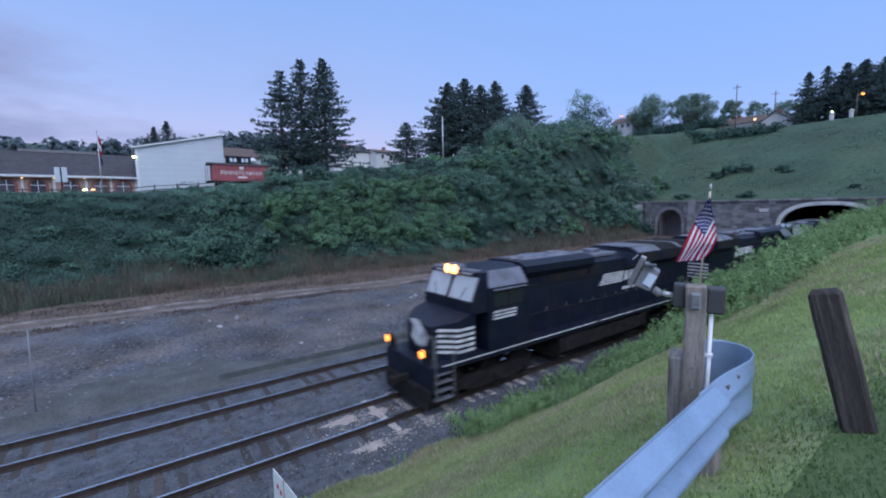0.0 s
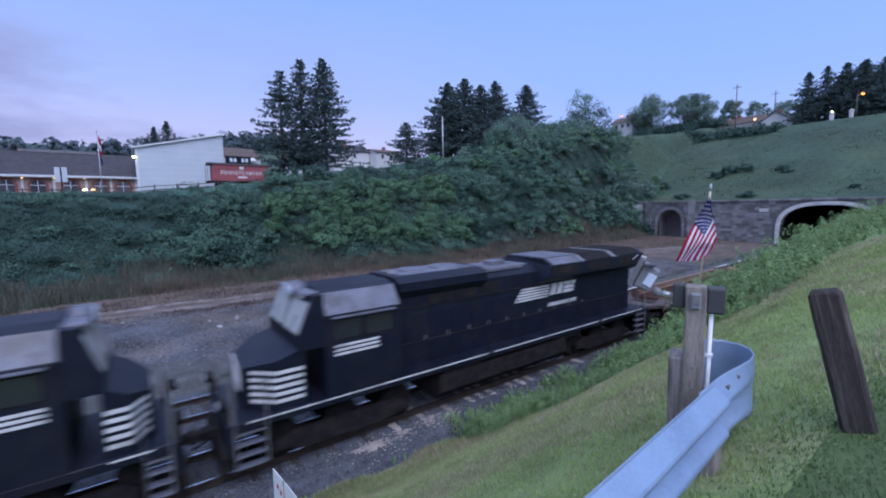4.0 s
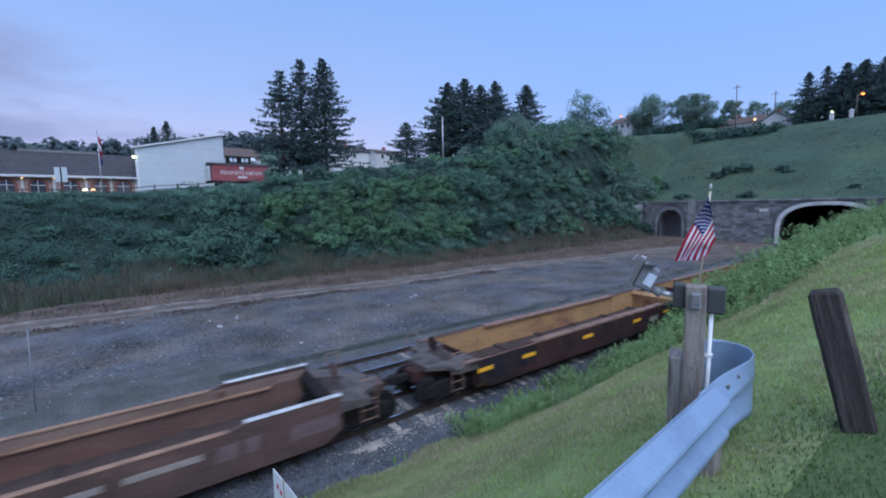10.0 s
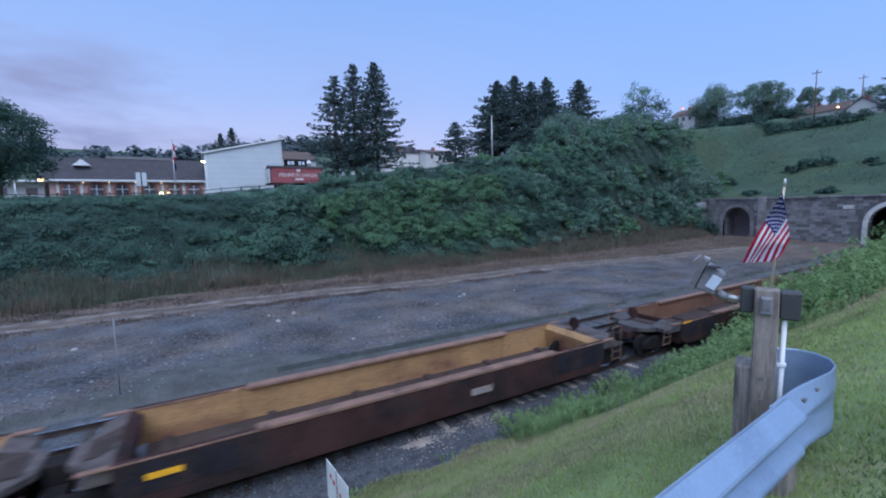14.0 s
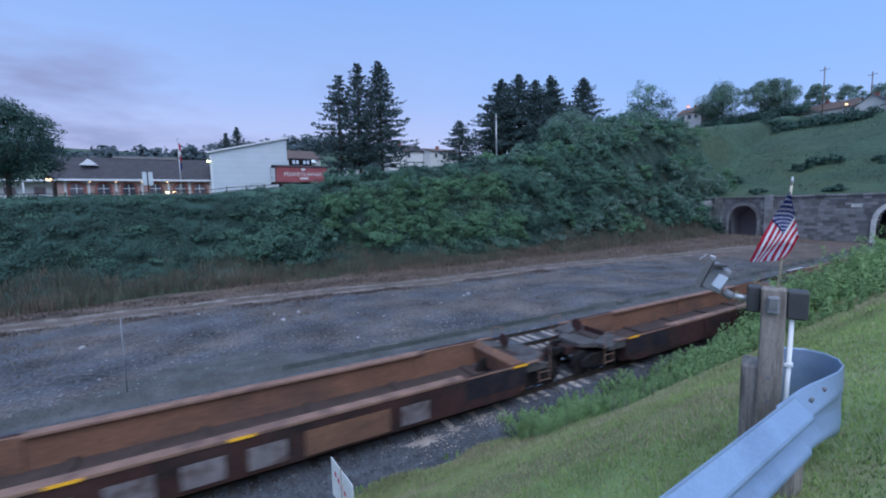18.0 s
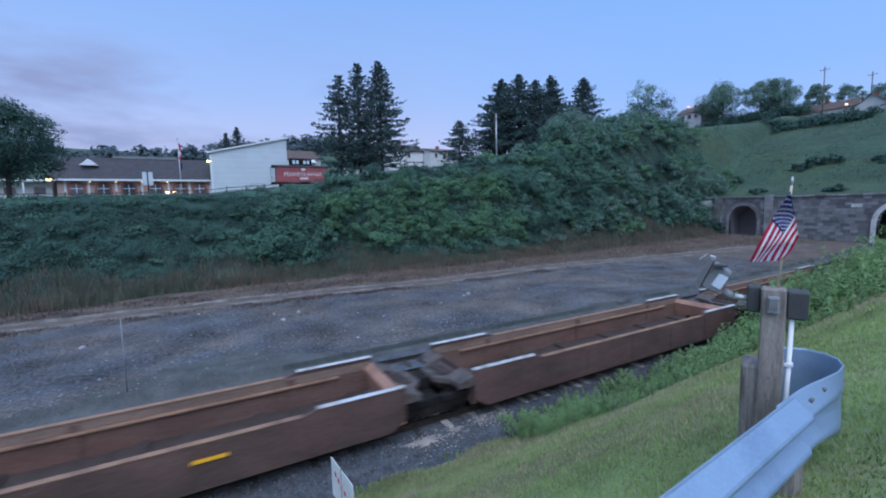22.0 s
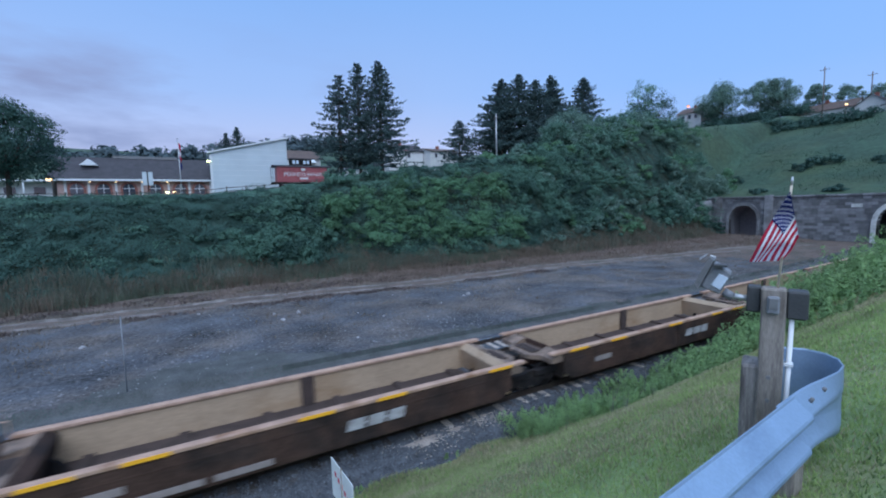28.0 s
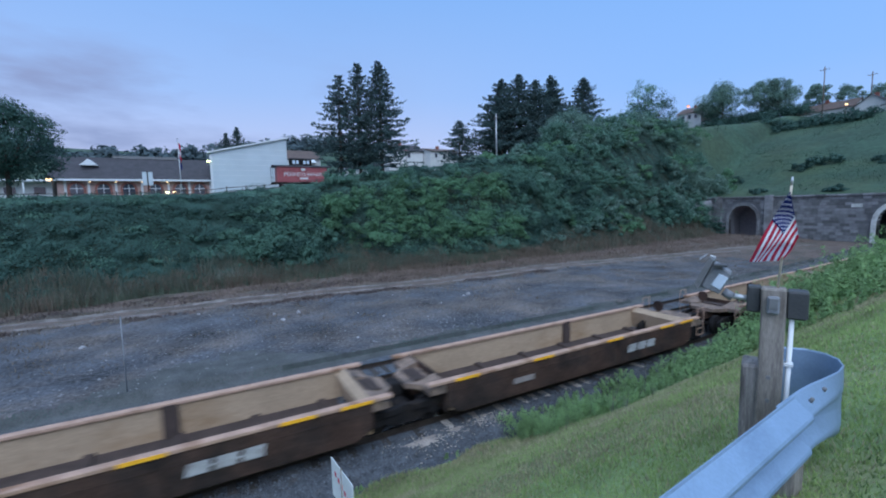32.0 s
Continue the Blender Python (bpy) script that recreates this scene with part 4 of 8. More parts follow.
def well_unit(kind, length, front, rear, label, seed):
    """One well of a container car, its front at -x. front, rear: 'c' coupled, 'a' hinged on a shared truck."""
    side, inside, chordm, top, half, raised = WELL[kind]
    root = empty("well_car")
    r = random.Random(seed)
    gap = {"c": 2.55, "a": 1.2}
    x0, x1 = -length / 2 + gap[front], length / 2 - gap[rear]
    for sg in (-1, 1):
        y0, y1 = sorted((sg * half, sg * (half - 0.10)))
        bm = bmesh.new()
        pts = [(x0, top - 0.02), (x0, 0.62), (x0 + 0.5, 0.34), (x1 - 0.5, 0.34), (x1, 0.62), (x1, top - 0.02)]
        if raised:
            pts = [(x0, top + raised), (x0, 0.62), (x0 + 0.5, 0.30), (x1 - 0.5, 0.30), (x1, 0.62), (x1, top + raised), (x1 - 2.5, top + raised), (x1 - 2.9, top), (x0 + 2.9, top), (x0 + 2.5, top + raised)]
        extrude(bm, pts, "y", y0, y1)
        s = part("side_wall", bm, side, root)
        # inner face of its own colour
        yi = sg * (half - 0.104)
        bm = bmesh.new()
        extrude(bm, [(x0 + 0.05, 0.42), (x1 - 0.05, 0.42), (x1 - 0.05, top - 0.05), (x0 + 0.05, top - 0.05)], "y", *sorted((yi, yi - sg * 0.014)))
        part("inner_liner", bm, inside, s)
        # chord along the top
        bm = bmesh.new()
        if raised:
            box(bm, x0 + 2.9, x1 - 2.9, *sorted((sg * (half + 0.02), sg * (half - 0.16))), top, top + 0.035, 0.01)
            part("top_chord", bm, RUSTTOP, s)
            for a, b in ((x0, x0 + 2.5), (x1 - 2.5, x1)):
                bm = bmesh.new()
                box(bm, a, b, *sorted((sg * (half + 0.02), sg * (half - 0.16))), top + raised, top + raised + 0.035, 0.01)
                part("end_chord", bm, STEEL, s, "bright worn steel strip on the raised end")
            # long ledge and stakes inside
            bm = bmesh.new()
            box(bm, x0 + 1.2, x1 - 1.2, *sorted((sg * (half - 0.11), sg * (half - 0.24))), top - 0.34, top - 0.27, 0.01)
            part("inner_ledge", bm, chordm, s)
            bm = bmesh.new()
            box(bm, x0 + 0.1, x1 - 0.1, *sorted((sg * (half - 0.1), sg * (half - 0.132))), top - 0.26, top - 0.01, 0.004)
            part("upper_liner", bm, WORNTAN, s, "worn tan band inside the top")
        else:
            w = 0.30 if kind != "D" else 0.2
            if kind == "D":
                box(bm, x0 - 0.6, x1 + 0.6, *sorted((sg * (half + 0.03), sg * (half - w))), top - 0.10, top, 0.015)
                part("top_chord", bm, chordm, s)
            else:
                box(bm, x0 + 2.9, x1 - 2.5, *sorted((sg * (half + 0.03), sg * (half - w))), top - 0.10, top, 0.015)
                part("top_chord", bm, chordm, s)
                for a, b in ((x0 - 0.6, x0 + 2.9), (x1 - 2.5, x1 + 0.6)):
                    part("end_chord", box(bmesh.new(), a, b, *sorted((sg * (half + 0.02), sg * (half - 0.14))), top - 0.09, top - 0.035, 0.012), chordm, s, "lower end of the chord")
                    part("end_plate", box(bmesh.new(), max(a, x0 + 0.02), min(b, x1 - 0.02), *sorted((sg * (half + 0.001), sg * (half + 0.014))), 0.64, top - 0.12, 0.004), ENDDARK, s, "blue-black end panel")
            if kind == "D":
                bm = bmesh.new()
                box(bm, x0, x1, *sorted((sg * (half + 0.012), sg * (half - 0.02))), top - 0.40, top - 0.36)
                part("side_rib", bm, side, s)
        # stakes on the outside and inside
        n = 5 if kind != "D" else 1
        for i in range(1, n + 1):
            xx = x0 + (x1 - x0) * i / (n + 1) if kind != "D" else 0.85
            bm = bmesh.new()
            box(bm, xx - 0.07, xx + 0.07, *sorted((sg * half, sg * (half + 0.035))), 0.42, top - 0.11, 0.01)
            part("side_stake", bm, side, s)
            if kind == "D" or i % 2:
                bm = bmesh.new()
                d = 0.22 if kind == "D" else 0.17
                hw = 0.2 if kind == "D" else 0.12
                box(bm, xx - hw, xx + hw, *sorted((yi, sg * (half - d))), 0.42, top - 0.06, 0.01)
                part("inner_post", bm, FLOORSTEEL if kind == "D" else inside, s)
    # floor of cross plates
    bm = bmesh.new()
    box(bm, x0 + 0.3, x1 - 0.3, -half + 0.1, half - 0.1, 0.36, 0.42)
    fl = part("floor", bm, FLOORSTEEL, root, "grimy steel well floor")
    for i in range(6):
        xx = x0 + 0.8 + (x1 - x0 - 1.6) * i / 5
        part("cross_bearer", box(bmesh.new(), xx - 0.14, xx + 0.14, -half + 0.1, half - 0.1, 0.42, 0.50, 0.015), FLOORSTEEL, fl)
    # end walls, platforms over the trucks
    for end, sg, xe in ((front, -1, x0), (rear, 1, x1)):
        xb = sg * length / 2
        bm = bmesh.new()
        extrude(bm, [(xe, 0.40), (xe - sg * 0.10, 0.40), (xe - sg * 0.28, top - 0.22), (xe - sg * 0.05, top - 0.05), (xe, top - 0.05)], "y", -half + 0.1, half - 0.1)
        part("end_wall", bm, (inside if kind != "A" else ENDPINK if end == "a" else UNDER) if sg > 0 else side, root)
        reach = xb - sg * (0.95 if end == "c" else 0.25)
        bm = bmesh.new()
        extrude(bm, [(xe, -half + 0.06), (xe, half - 0.06), (reach, 0.55 if end == "c" else 0.45), (reach, -0.55 if end == "c" else -0.45)], "z", top - 0.42, top - 0.26)
        plat = part("end_platform", bm, PLATETAN if kind == "D" else (PLATEGREY if kind == "C" else GRIMEPLATE), root)
        bm = bmesh.new()
        box(bm, *sorted((xe, xb - sg * 0.55)), -0.30, 0.30, 0.66, top - 0.42, 0.03)
        part("draft_sill", bm, side, root)
        # sloping cover plates at the corners
        for sy in (-1, 1):
            bm = bmesh.new()
            ys = sorted((sy * (half - 0.05), sy * 0.62))
            extrude(bm, [(xe, top - 0.06), (xe + sg * (0.95 if end == "c" else 0.55), top - 0.24), (xe + sg * (0.95 if end == "c" else 0.55), top - 0.40), (xe, top - 0.40)], "y", *ys)
            part("corner_plate", bm, PLATETAN if kind == "D" else GRIMEPLATE if kind != "C" else PLATEGREY, plat, "dull corner plate over the truck")
            if end == "c":
                bm = bmesh.new()
                yy = sy * (half - 0.12)
                hx = xe + sg * 1.15
                for a, b in (((hx, yy, 0.5), (hx, yy, top + 0.35)), ((hx - sg * 0.5, yy, 0.5), (hx - sg * 0.5, yy, top + 0.35)), ((hx, yy, top + 0.35), (hx - sg * 0.5, yy, top + 0.35)),
                             ((hx, yy, 0.85), (hx - sg * 0.5, yy, 0.85)), ((hx, yy, 1.15), (hx - sg * 0.5, yy, 1.15)), ((hx, yy, 0.55), (hx - sg * 0.5, yy, 0.55))):
                    tube(bm, a, b, 0.017, n=5)
                part("ladder", bm, chordm, plat)
        bm = bmesh.new()
        for k in range(3):
            box(bm, *sorted((xe + sg * (0.2 + k * 0.16), xe + sg * (0.32 + k * 0.16))), -0.5, 0.5, top - 0.26, top - 0.2, 0.01)
        part("tread", bm, FLOORSTEEL, plat)
        if end == "c":
            coupler(root, xb, sg)
            bogie(root, xb - sg * 1.75, (-0.89, 0.89))
            bm = bmesh.new()
            hx = xe + sg * 0.55
            tube(bm, (hx, 0.5, top + 0.12), (hx + sg * 0.05, 0.5, top + 0.12), 0.26, n=14)
            tube(bm, (hx, 0.5, top - 0.3), (hx, 0.5, top + 0.12), 0.03, n=6)
            part("brake_wheel", bm, side, plat)
        else:
            bm = bmesh.new()
            box(bm, *sorted((reach, xb + sg * 0.05)), -0.22, 0.22, 0.72, top - 0.30, 0.03)
            part("hinge_block", bm, UNDER, root)
            if sg < 0:
                bogie(root, xb, (-0.9, 0.9))
            for sy in (-1, 1):
                part("side_bearer", box(bmesh.new(), *sorted((xe, xb - sg * 0.2)), *sorted((sy * 0.95, sy * 1.15)), 0.6, 0.8, 0.02), UNDER, root)
    # marks
    y = -half
    if kind == "B":
        for xx in {4: (x0 - 0.1, -4.9, -1.1, 2.95, 5.9), 5: (x0 + 0.4,), 6: (x0 + 0.6,)}.get(seed, (x0 + 0.4, -2.0)):
            bars(root, "reflector", [(xx, xx + 0.7, 0.98, 1.12, 0)], YELLOW, y - 0.036, "yellow reflective strip")
        if rear == "a":
            br = part("end_bracket", box(bmesh.new(), x1 - 0.1, x1 + 0.95, -1.52, -1.30, 0.98, 1.22, 0.04), side, root, "dark bracket over the shared truck")
            part("bracket_reflector", box(bmesh.new(), x1 + 0.25, x1 + 0.85, -1.535, -1.515, 1.04, 1.17), YELLOW, br, "yellow reflective strip")
        bars(root, "stencil", [(4.5, 5.3, 0.78, 1.0, 0) if seed != 6 else (0.8, 1.6, 0.78, 1.0, 0)], SPRAYGREY, y - 0.036, "faded stencilled panel")
    elif kind == "C":
        for xx in {8: (x0 + 0.1, -4.2, -0.9, x1 - 0.6)}.get(seed, (x0 + 0.1,)):
            bars(root, "reflector", [(xx, xx + 0.6, top - 0.09, top - 0.02, 0)], YELLOW, y - 0.034, "yellow reflective strip")
    elif kind == "D":
        for xx in (x0 + 0.3, -3.6, 0.1, 2.2 if front == "c" else 3.4, x1 - 0.9):
            bars(root, "reflector", [(xx, xx + 0.9, top - 0.095, top - 0.005, 0)], YELLOW, y - 0.034, "yellow reflective strip")
        xm = 1.3
        bars(root, "emblem", [(xm, xm + 0.48, 0.74, 1.04, 0.06), (xm + 0.6, xm + 1.08, 0.74, 1.04, 0.06), (xm + 1.2, xm + 1.68, 0.74, 1.04, 0.06), (xm + 0.1, xm + 1.6, 0.86, 0.90, 0)], EMBLEM, y - 0.036, "faded white emblem of plain shapes")
        bars(root, "stencil", [(-4.5, -3.6, 0.76, 0.94, 0)], SPRAYGREY, y - 0.036, "faded white stencilled panel")
        if front == "c":
            bars(root, "low_plate", [(-1.9, -0.6, 0.44, 0.60, 0), (-3.5, -2.1, 0.44, 0.60, 0)], SPRAYGREY, y - 0.036, "pale plate low on the side")
    elif kind == "A":
        if seed in (2, 10):
            xx = -0.5 if seed == 2 else 3.4
            bars(root, "reflector", [(xx, xx + 0.75, 1.0, 1.09, 0)], YELLOW, y - 0.036, "yellow reflective strip")
    return tagged(root, label, "well car", group="empty container well cars of the train")


def locomotive(lit, label, seed):
    """A six-axle road locomotive, its cab end at -x."""
    root = empty("locomotive")
    r = random.Random(seed)
    # chassis with walkways, tank, trucks
    bm = bmesh.new()
    box(bm, -9.55, 9.55, -1.5, 1.5, 1.36, 1.58, 0.02)
    fr = part("underframe", bm, BLACK, root)
    for sg in (-1, 1):
        for a, b in ((-9.2, -1.2), (-0.9, 5.5), (5.8, 9.2)) if seed != 2 else ((-9.0, -7.8), (-4.85, -3.8), (-2.9, -2.5), (-1.9, 7.4)):
            part("sill_stripe", box(bmesh.new(), a, b, *sorted((sg * 1.5, sg * 1.512)), 1.52, 1.56), WHITE, fr, "dulled white stripe along the sill")
    bm = bmesh.new()
    extrude(bm, [(-1.42, 1.2), (1.42, 1.2), (1.42, 0.62), (1.1, 0.34), (-1.1, 0.34), (-1.42, 0.62)], "x", -3.3, 3.3)
    part("fuel_tank", bm, UNDER, root, "black fuel tank")
    for x in (-3.2, 2.6):
        part("air_reservoir", tube(bmesh.new(), (x, -1.25, 1.22), (x + 1.8, -1.25, 1.22), 0.13, n=10), UNDER, root)
    for cx in (-6.45, 6.45):
        bogie(root, cx, (-1.85, 0.0, 1.85), 0.53, 1.12)
    # long hood
    bm = bmesh.new()
    extrude(bm, [(-0.93, 1.58), (-0.93, 4.12), (-0.62, 4.38), (0.62, 4.38), (0.93, 4.12), (0.93, 1.58)], "x", -4.75, 8.9)
    hood = part("long_hood", bm, BLACK, root)
    xd = 4.9 if seed == 2 else 1.8
    part("roof_deck", box(bmesh.new(), -4.4, xd, -0.6, 0.6, 4.38, 4.44, 0.02), BLACKROOF, hood, "hood roof painted pale grey for reflected sky")
    for sg in (-1, 1):
        for i in range(12):
            x = -4.3 + i * 0.95
            if x > 5.0:
                break
            bm = bmesh.new()
            box(bm, x, x + 0.86, *sorted((sg * 0.93, sg * 0.945)), 1.75, 3.35, 0.008)
            d = part("hood_door", bm, BLACK, hood)
            part("latch", box(bmesh.new(), x + 0.76, x + 0.80, *sorted((sg * 0.945, sg * 0.965)), 2.4, 2.55), GREY, d)
        part("hood_rail", box(bmesh.new(), -4.6, 5.0, *sorted((sg * 0.93, sg * 0.96)), 3.53, 3.57), UNDER, hood)
        for x in (-3.4, -2.2, -1.0):
            part("intake_grille", box(bmesh.new(), x, x + 0.95, *sorted((sg * 0.93, sg * 0.95)), 3.6, 3.98, 0.01), UNDER, hood)
    # radiator wings at the rear, longer on two of them
    xr = 5.0 if seed == 2 else 1.9
    bm = bmesh.new()
    extrude(bm, [(-0.93, 3.55), (-1.48, 3.86), (-1.48, 4.36), (-1.0, 4.62), (1.0, 4.62), (1.48, 4.36), (1.48, 3.86), (0.93, 3.55)], "x", xr, 9.25)
    for v in bm.verts:
        if v.co.x < xr + 0.1 and v.co.z > 4.3:
            v.co.x += 0.35
    rad = part("radiator_section", bm, BLACK, root)
    grilles = ((5.15, 6.35, UNDER), (6.5, 7.7, BLACKROOF), (7.85, 9.05, GREY)) if seed == 2 else ((2.4, 4.1, BLACKROOF), (4.2, 4.5, GREY), (4.65, 6.5, UNDER), (6.6, 6.9, GREY), (7.05, 9.0, UNDER))
    for a, b, m in grilles:
        part("roof_grille", box(bmesh.new(), a, b, -0.98, 0.98, 4.62, 4.65, 0.01), m, rad)
        for sg in (-1, 1):
            bm = bmesh.new()
            extrude(bm, [(sg * 1.04, 4.605), (sg * 1.46, 4.375), (sg * 1.47, 4.395), (sg * 1.05, 4.625)], "x", a, b)
            part("slope_grille", bm, m, rad)
            if b - a > 0.5:
                part("radiator_screen", box(bmesh.new(), a, b, *sorted((sg * 1.48, sg * 1.495)), 3.95, 4.3, 0.01), UNDER, rad)
    part("light_panel", box(bmesh.new(), xr + 0.4, xr + 0.9, -1.49, -1.48, 3.9, 4.34), BLACK, rad)
    # stacks, fans, dynamic brake, horn on the roof
    bm = bmesh.new()
    box(bm, 0.1, 0.9, -0.25, 0.25, 4.44, 4.64, 0.03)
    part("exhaust", bm, BLACKROOF, hood)
    for x in ((2.2, 3.6) if seed == 2 else (-3.4, -2.1)):
        part("roof_fan", tube(bmesh.new(), (x, 0, 4.44), (x, 0, 4.68), 0.5, n=18), BLACKROOF, hood)
    part("equipment_hatch", box(bmesh.new(), -0.6, 1.4, -0.75, 0.75, 4.30, 4.48, 0.04), BLACKROOF, hood)
    bm = bmesh.new()
    for yy in (-0.12, 0, 0.12):
        tube(bm, (-4.0, yy, 4.6), (-4.45, yy, 4.6), 0.03, 0.09, n=8)
    tube(bm, (-4.1, 0, 4.42), (-4.1, 0, 4.62), 0.04, n=6)
    part("horn", bm, GREY, hood)
    # cab with its slanted roof and windscreen
    bm = bmesh.new()
    extrude(bm, [(-1.5, 1.58), (-1.5, 3.86), (-1.08, 4.44), (-0.6, 4.55), (0.6, 4.55), (1.08, 4.44), (1.5, 3.86), (1.5, 1.58)], "x", -7.15, -4.75)
    cabp = part("cab", bm, BLACK, root)
    bm = bmesh.new()
    extrude(bm, [(-7.15, 3.05), (-7.15, 4.50), (-7.42, 4.46), (-7.86, 3.42), (-7.86, 3.05)], "y", -1.46, 1.46)
    cf = part("cab_front", bm, BLACK, root, "black raked cab front above the nose")
    part("brow", box(bmesh.new(), -7.62, -7.2, -1.2, 1.2, 4.44, 4.53, 0.02), BLACKROOF, cf)
    for sg in (-1, 1):
        bm = bmesh.new()
        extrude(bm, [(-7.845, 3.48), (-7.505, 4.28), (-7.53, 4.29), (-7.875, 3.49)], "y", *sorted((sg * 0.10, sg * 1.36)))
        w = part("windscreen", bm, SKYGLASS, cf, "windscreen pane with the sky's reflection put into its colour")
        bm = bmesh.new()
        tube(bm, (-7.88, sg * 0.7, 3.48), (-7.72, sg * 0.95, 3.92), 0.012, n=5)
        part("wiper", bm, UNDER, w)
        for a, b in ((-6.85, -6.1), (-5.9, -5.1)):
            w = part("side_window", box(bmesh.new(), a, b, *sorted((sg * 1.5, sg * 1.515)), 3.18, 3.72, 0.01), GLASS, cabp, "dark cab side window")
            part("window_frame", box(bmesh.new(), a - 0.05, b + 0.05, *sorted((sg * 1.5, sg * 1.508)), 3.14, 3.76, 0.005), UNDER, w)
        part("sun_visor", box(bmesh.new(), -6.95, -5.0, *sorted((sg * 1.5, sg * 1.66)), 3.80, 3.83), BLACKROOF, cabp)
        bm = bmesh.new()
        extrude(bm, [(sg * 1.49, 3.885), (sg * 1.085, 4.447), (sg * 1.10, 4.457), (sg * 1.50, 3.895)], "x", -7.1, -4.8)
        part("roof_slope", bm, BLACKROOF, cabp, "cab roof slope painted blue-grey for reflected sky")
        # plain bars for the road number
        bars(root, "cab_marking", [(-6.9, -5.55, 2.72 + k * 0.12, 2.785 + k * 0.12, 0.03) for k in range(3)], WHITE, sg * 1.505 if sg < 0 else sg * 1.505 + 0.008, "white marks under the cab window")
    # nose
    bm = bmesh.new()
    extrude(bm, [(-1.40, -7.7), (-1.40, -8.45), (-0.75, -9.15), (0.75, -9.15), (1.40, -8.45), (1.40, -7.7)], "z", 0, 1)
    for v in bm.verts:
        v.co = Vector((v.co.y, v.co.x, v.co.z))
        v.co.z = 1.58 if v.co.z < 0.5 else 3.12 + (v.co.x + 7.7) * 0.30
    bmesh.ops.recalc_face_normals(bm, faces=bm.faces[:])
    nose = part("nose", bm, BLACK, root)
    for sg in (-1, 1):
        for k in range(5):
            z = 1.78 + k * 0.19
            bm = bmesh.new()
            q = [(-7.75, sg * 1.402), (-8.46, sg * 1.402), (-9.0, sg * 0.90), (-9.0, sg * 0.916), (-8.455, sg * 1.418), (-7.75, sg * 1.418)]
            extrude(bm, q, "z", z, z + 0.095)
            part("nose_stripe", bm, WHITE, nose, "white warning stripe round the nose")
    bm = bmesh.new()
    extrude(bm, [(-0.45, 1.95), (0.1, 1.85), (0.5, 2.1), (0.35, 2.55), (0.6, 2.75), (0.15, 2.8), (-0.3, 2.55), (-0.55, 2.3)], "x", -9.17, -9.15)
    part("nose_emblem", bm, WHITE, nose, "white emblem drawn as a plain shape")
    # lamps: a pair over the windscreen, ditch lights low
    hm, dm = (HEADLIGHT, DITCH) if lit else (LEDPANEL, LEDPANEL)
    for yy in (-0.16, 0.16):
        bm = bmesh.new()
        tube(bm, (-7.25, yy * 1.3, 4.50), (-7.66, yy * 1.3, 4.50), 0.19, n=14)
        lampb = part("headlight", bm, BLACKROOF, cf)
        part("lens", tube(bmesh.new(), (-7.66, yy * 1.3, 4.50), (-7.685, yy * 1.3, 4.50), 0.17, n=14), hm, lampb, "lit warm headlight" if lit else "unlit headlight")
        part("number_board", box(bmesh.new(), -7.60, -7.50, *sorted((yy * 3.2, yy * 6.5)), 4.36, 4.52, 0.01), CABFACE, cf, "plain pale number board")
    for yy in (-1.15, 1.15):
        bm = bmesh.new()
        tube(bm, (-9.62, yy, 2.0), (-9.80, yy, 2.0), 0.16, n=12)
        box(bm, -9.66, -9.5, yy - 0.1, yy + 0.1, 1.58, 1.88)
        lampb = part("ditch_light", bm, UNDER, root)
        part("lens", tube(bmesh.new(), (-9.80, yy, 2.0), (-9.815, yy, 2.0), 0.135, n=12), dm if (yy < 0 or not lit) else dm, lampb, "lit orange ditch light" if lit else "unlit ditch light")
    # both ends: pilot, steps, handrails
    for sg in (-1, 1):
        xe = sg * 9.55
        bm = bmesh.new()
        box(bm, *sorted((xe, xe + sg * 0.12)), -1.5, 1.5, 0.75, 1.58, 0.02)
        pil = part("pilot", bm, BLACK, root)
        bm = bmesh.new()
        extrude(bm, [(-1.45, 0.78), (1.45, 0.78), (1.35, 0.12), (0, 0.08), (-1.35, 0.12)], "x", *sorted((xe + sg * 0.1, xe + sg * 0.24)))
        part("plow", bm, UNDER, pil)
        coupler(root, sg * 10.4, sg)
        for sy in (-1, 1):
            for k in range(4):
                part("step", box(bmesh.new(), *sorted((xe - sg * 0.05, xe - sg * 0.75)), *sorted((sy * 1.5, sy * 1.28)), 0.38 + k * 0.29, 0.42 + k * 0.29), BLACKROOF, pil)
            bm = bmesh.new()
            for x in (xe - sg * 0.05, xe - sg * 0.8):
                tube(bm, (x, sy * 1.5, 0.4), (x, sy * 1.5, 2.55), 0.02, n=6)
            part("grab_rail", bm, GREY, pil)
        for sy in (-1, 1):
            rail = part("handrail", tube(bmesh.new(), (xe, sy * 0.7, 2.55), (xe, sy * 1.45, 2.55), 0.018, n=5), GREY, root)
            for yy in (0.7, 1.45):
                part("handrail_post", tube(bmesh.new(), (xe, sy * yy, 1.58), (xe, sy * yy, 2.55), 0.018, n=5), GREY, rail)
    for sg in (-1, 1):
        bm = bmesh.new()
        tube(bm, (-4.7, sg * 1.42, 2.55), (9.4, sg * 1.42, 2.55), 0.018, n=5)
        for k in range(9):
            tube(bm, (-4.6 + k * 1.74, sg * 1.42, 1.58), (-4.6 + k * 1.74, sg * 1.42, 2.55), 0.018, n=5)
        part("side_railing", bm, UNDER, root)
        # emblem on the hood: slanting stripes and two plain blocks, the same way round on both sides
        y = -0.947 if sg < 0 else 0.955
        x = 0.7 if sg > 0 or seed != 1 else -0.2

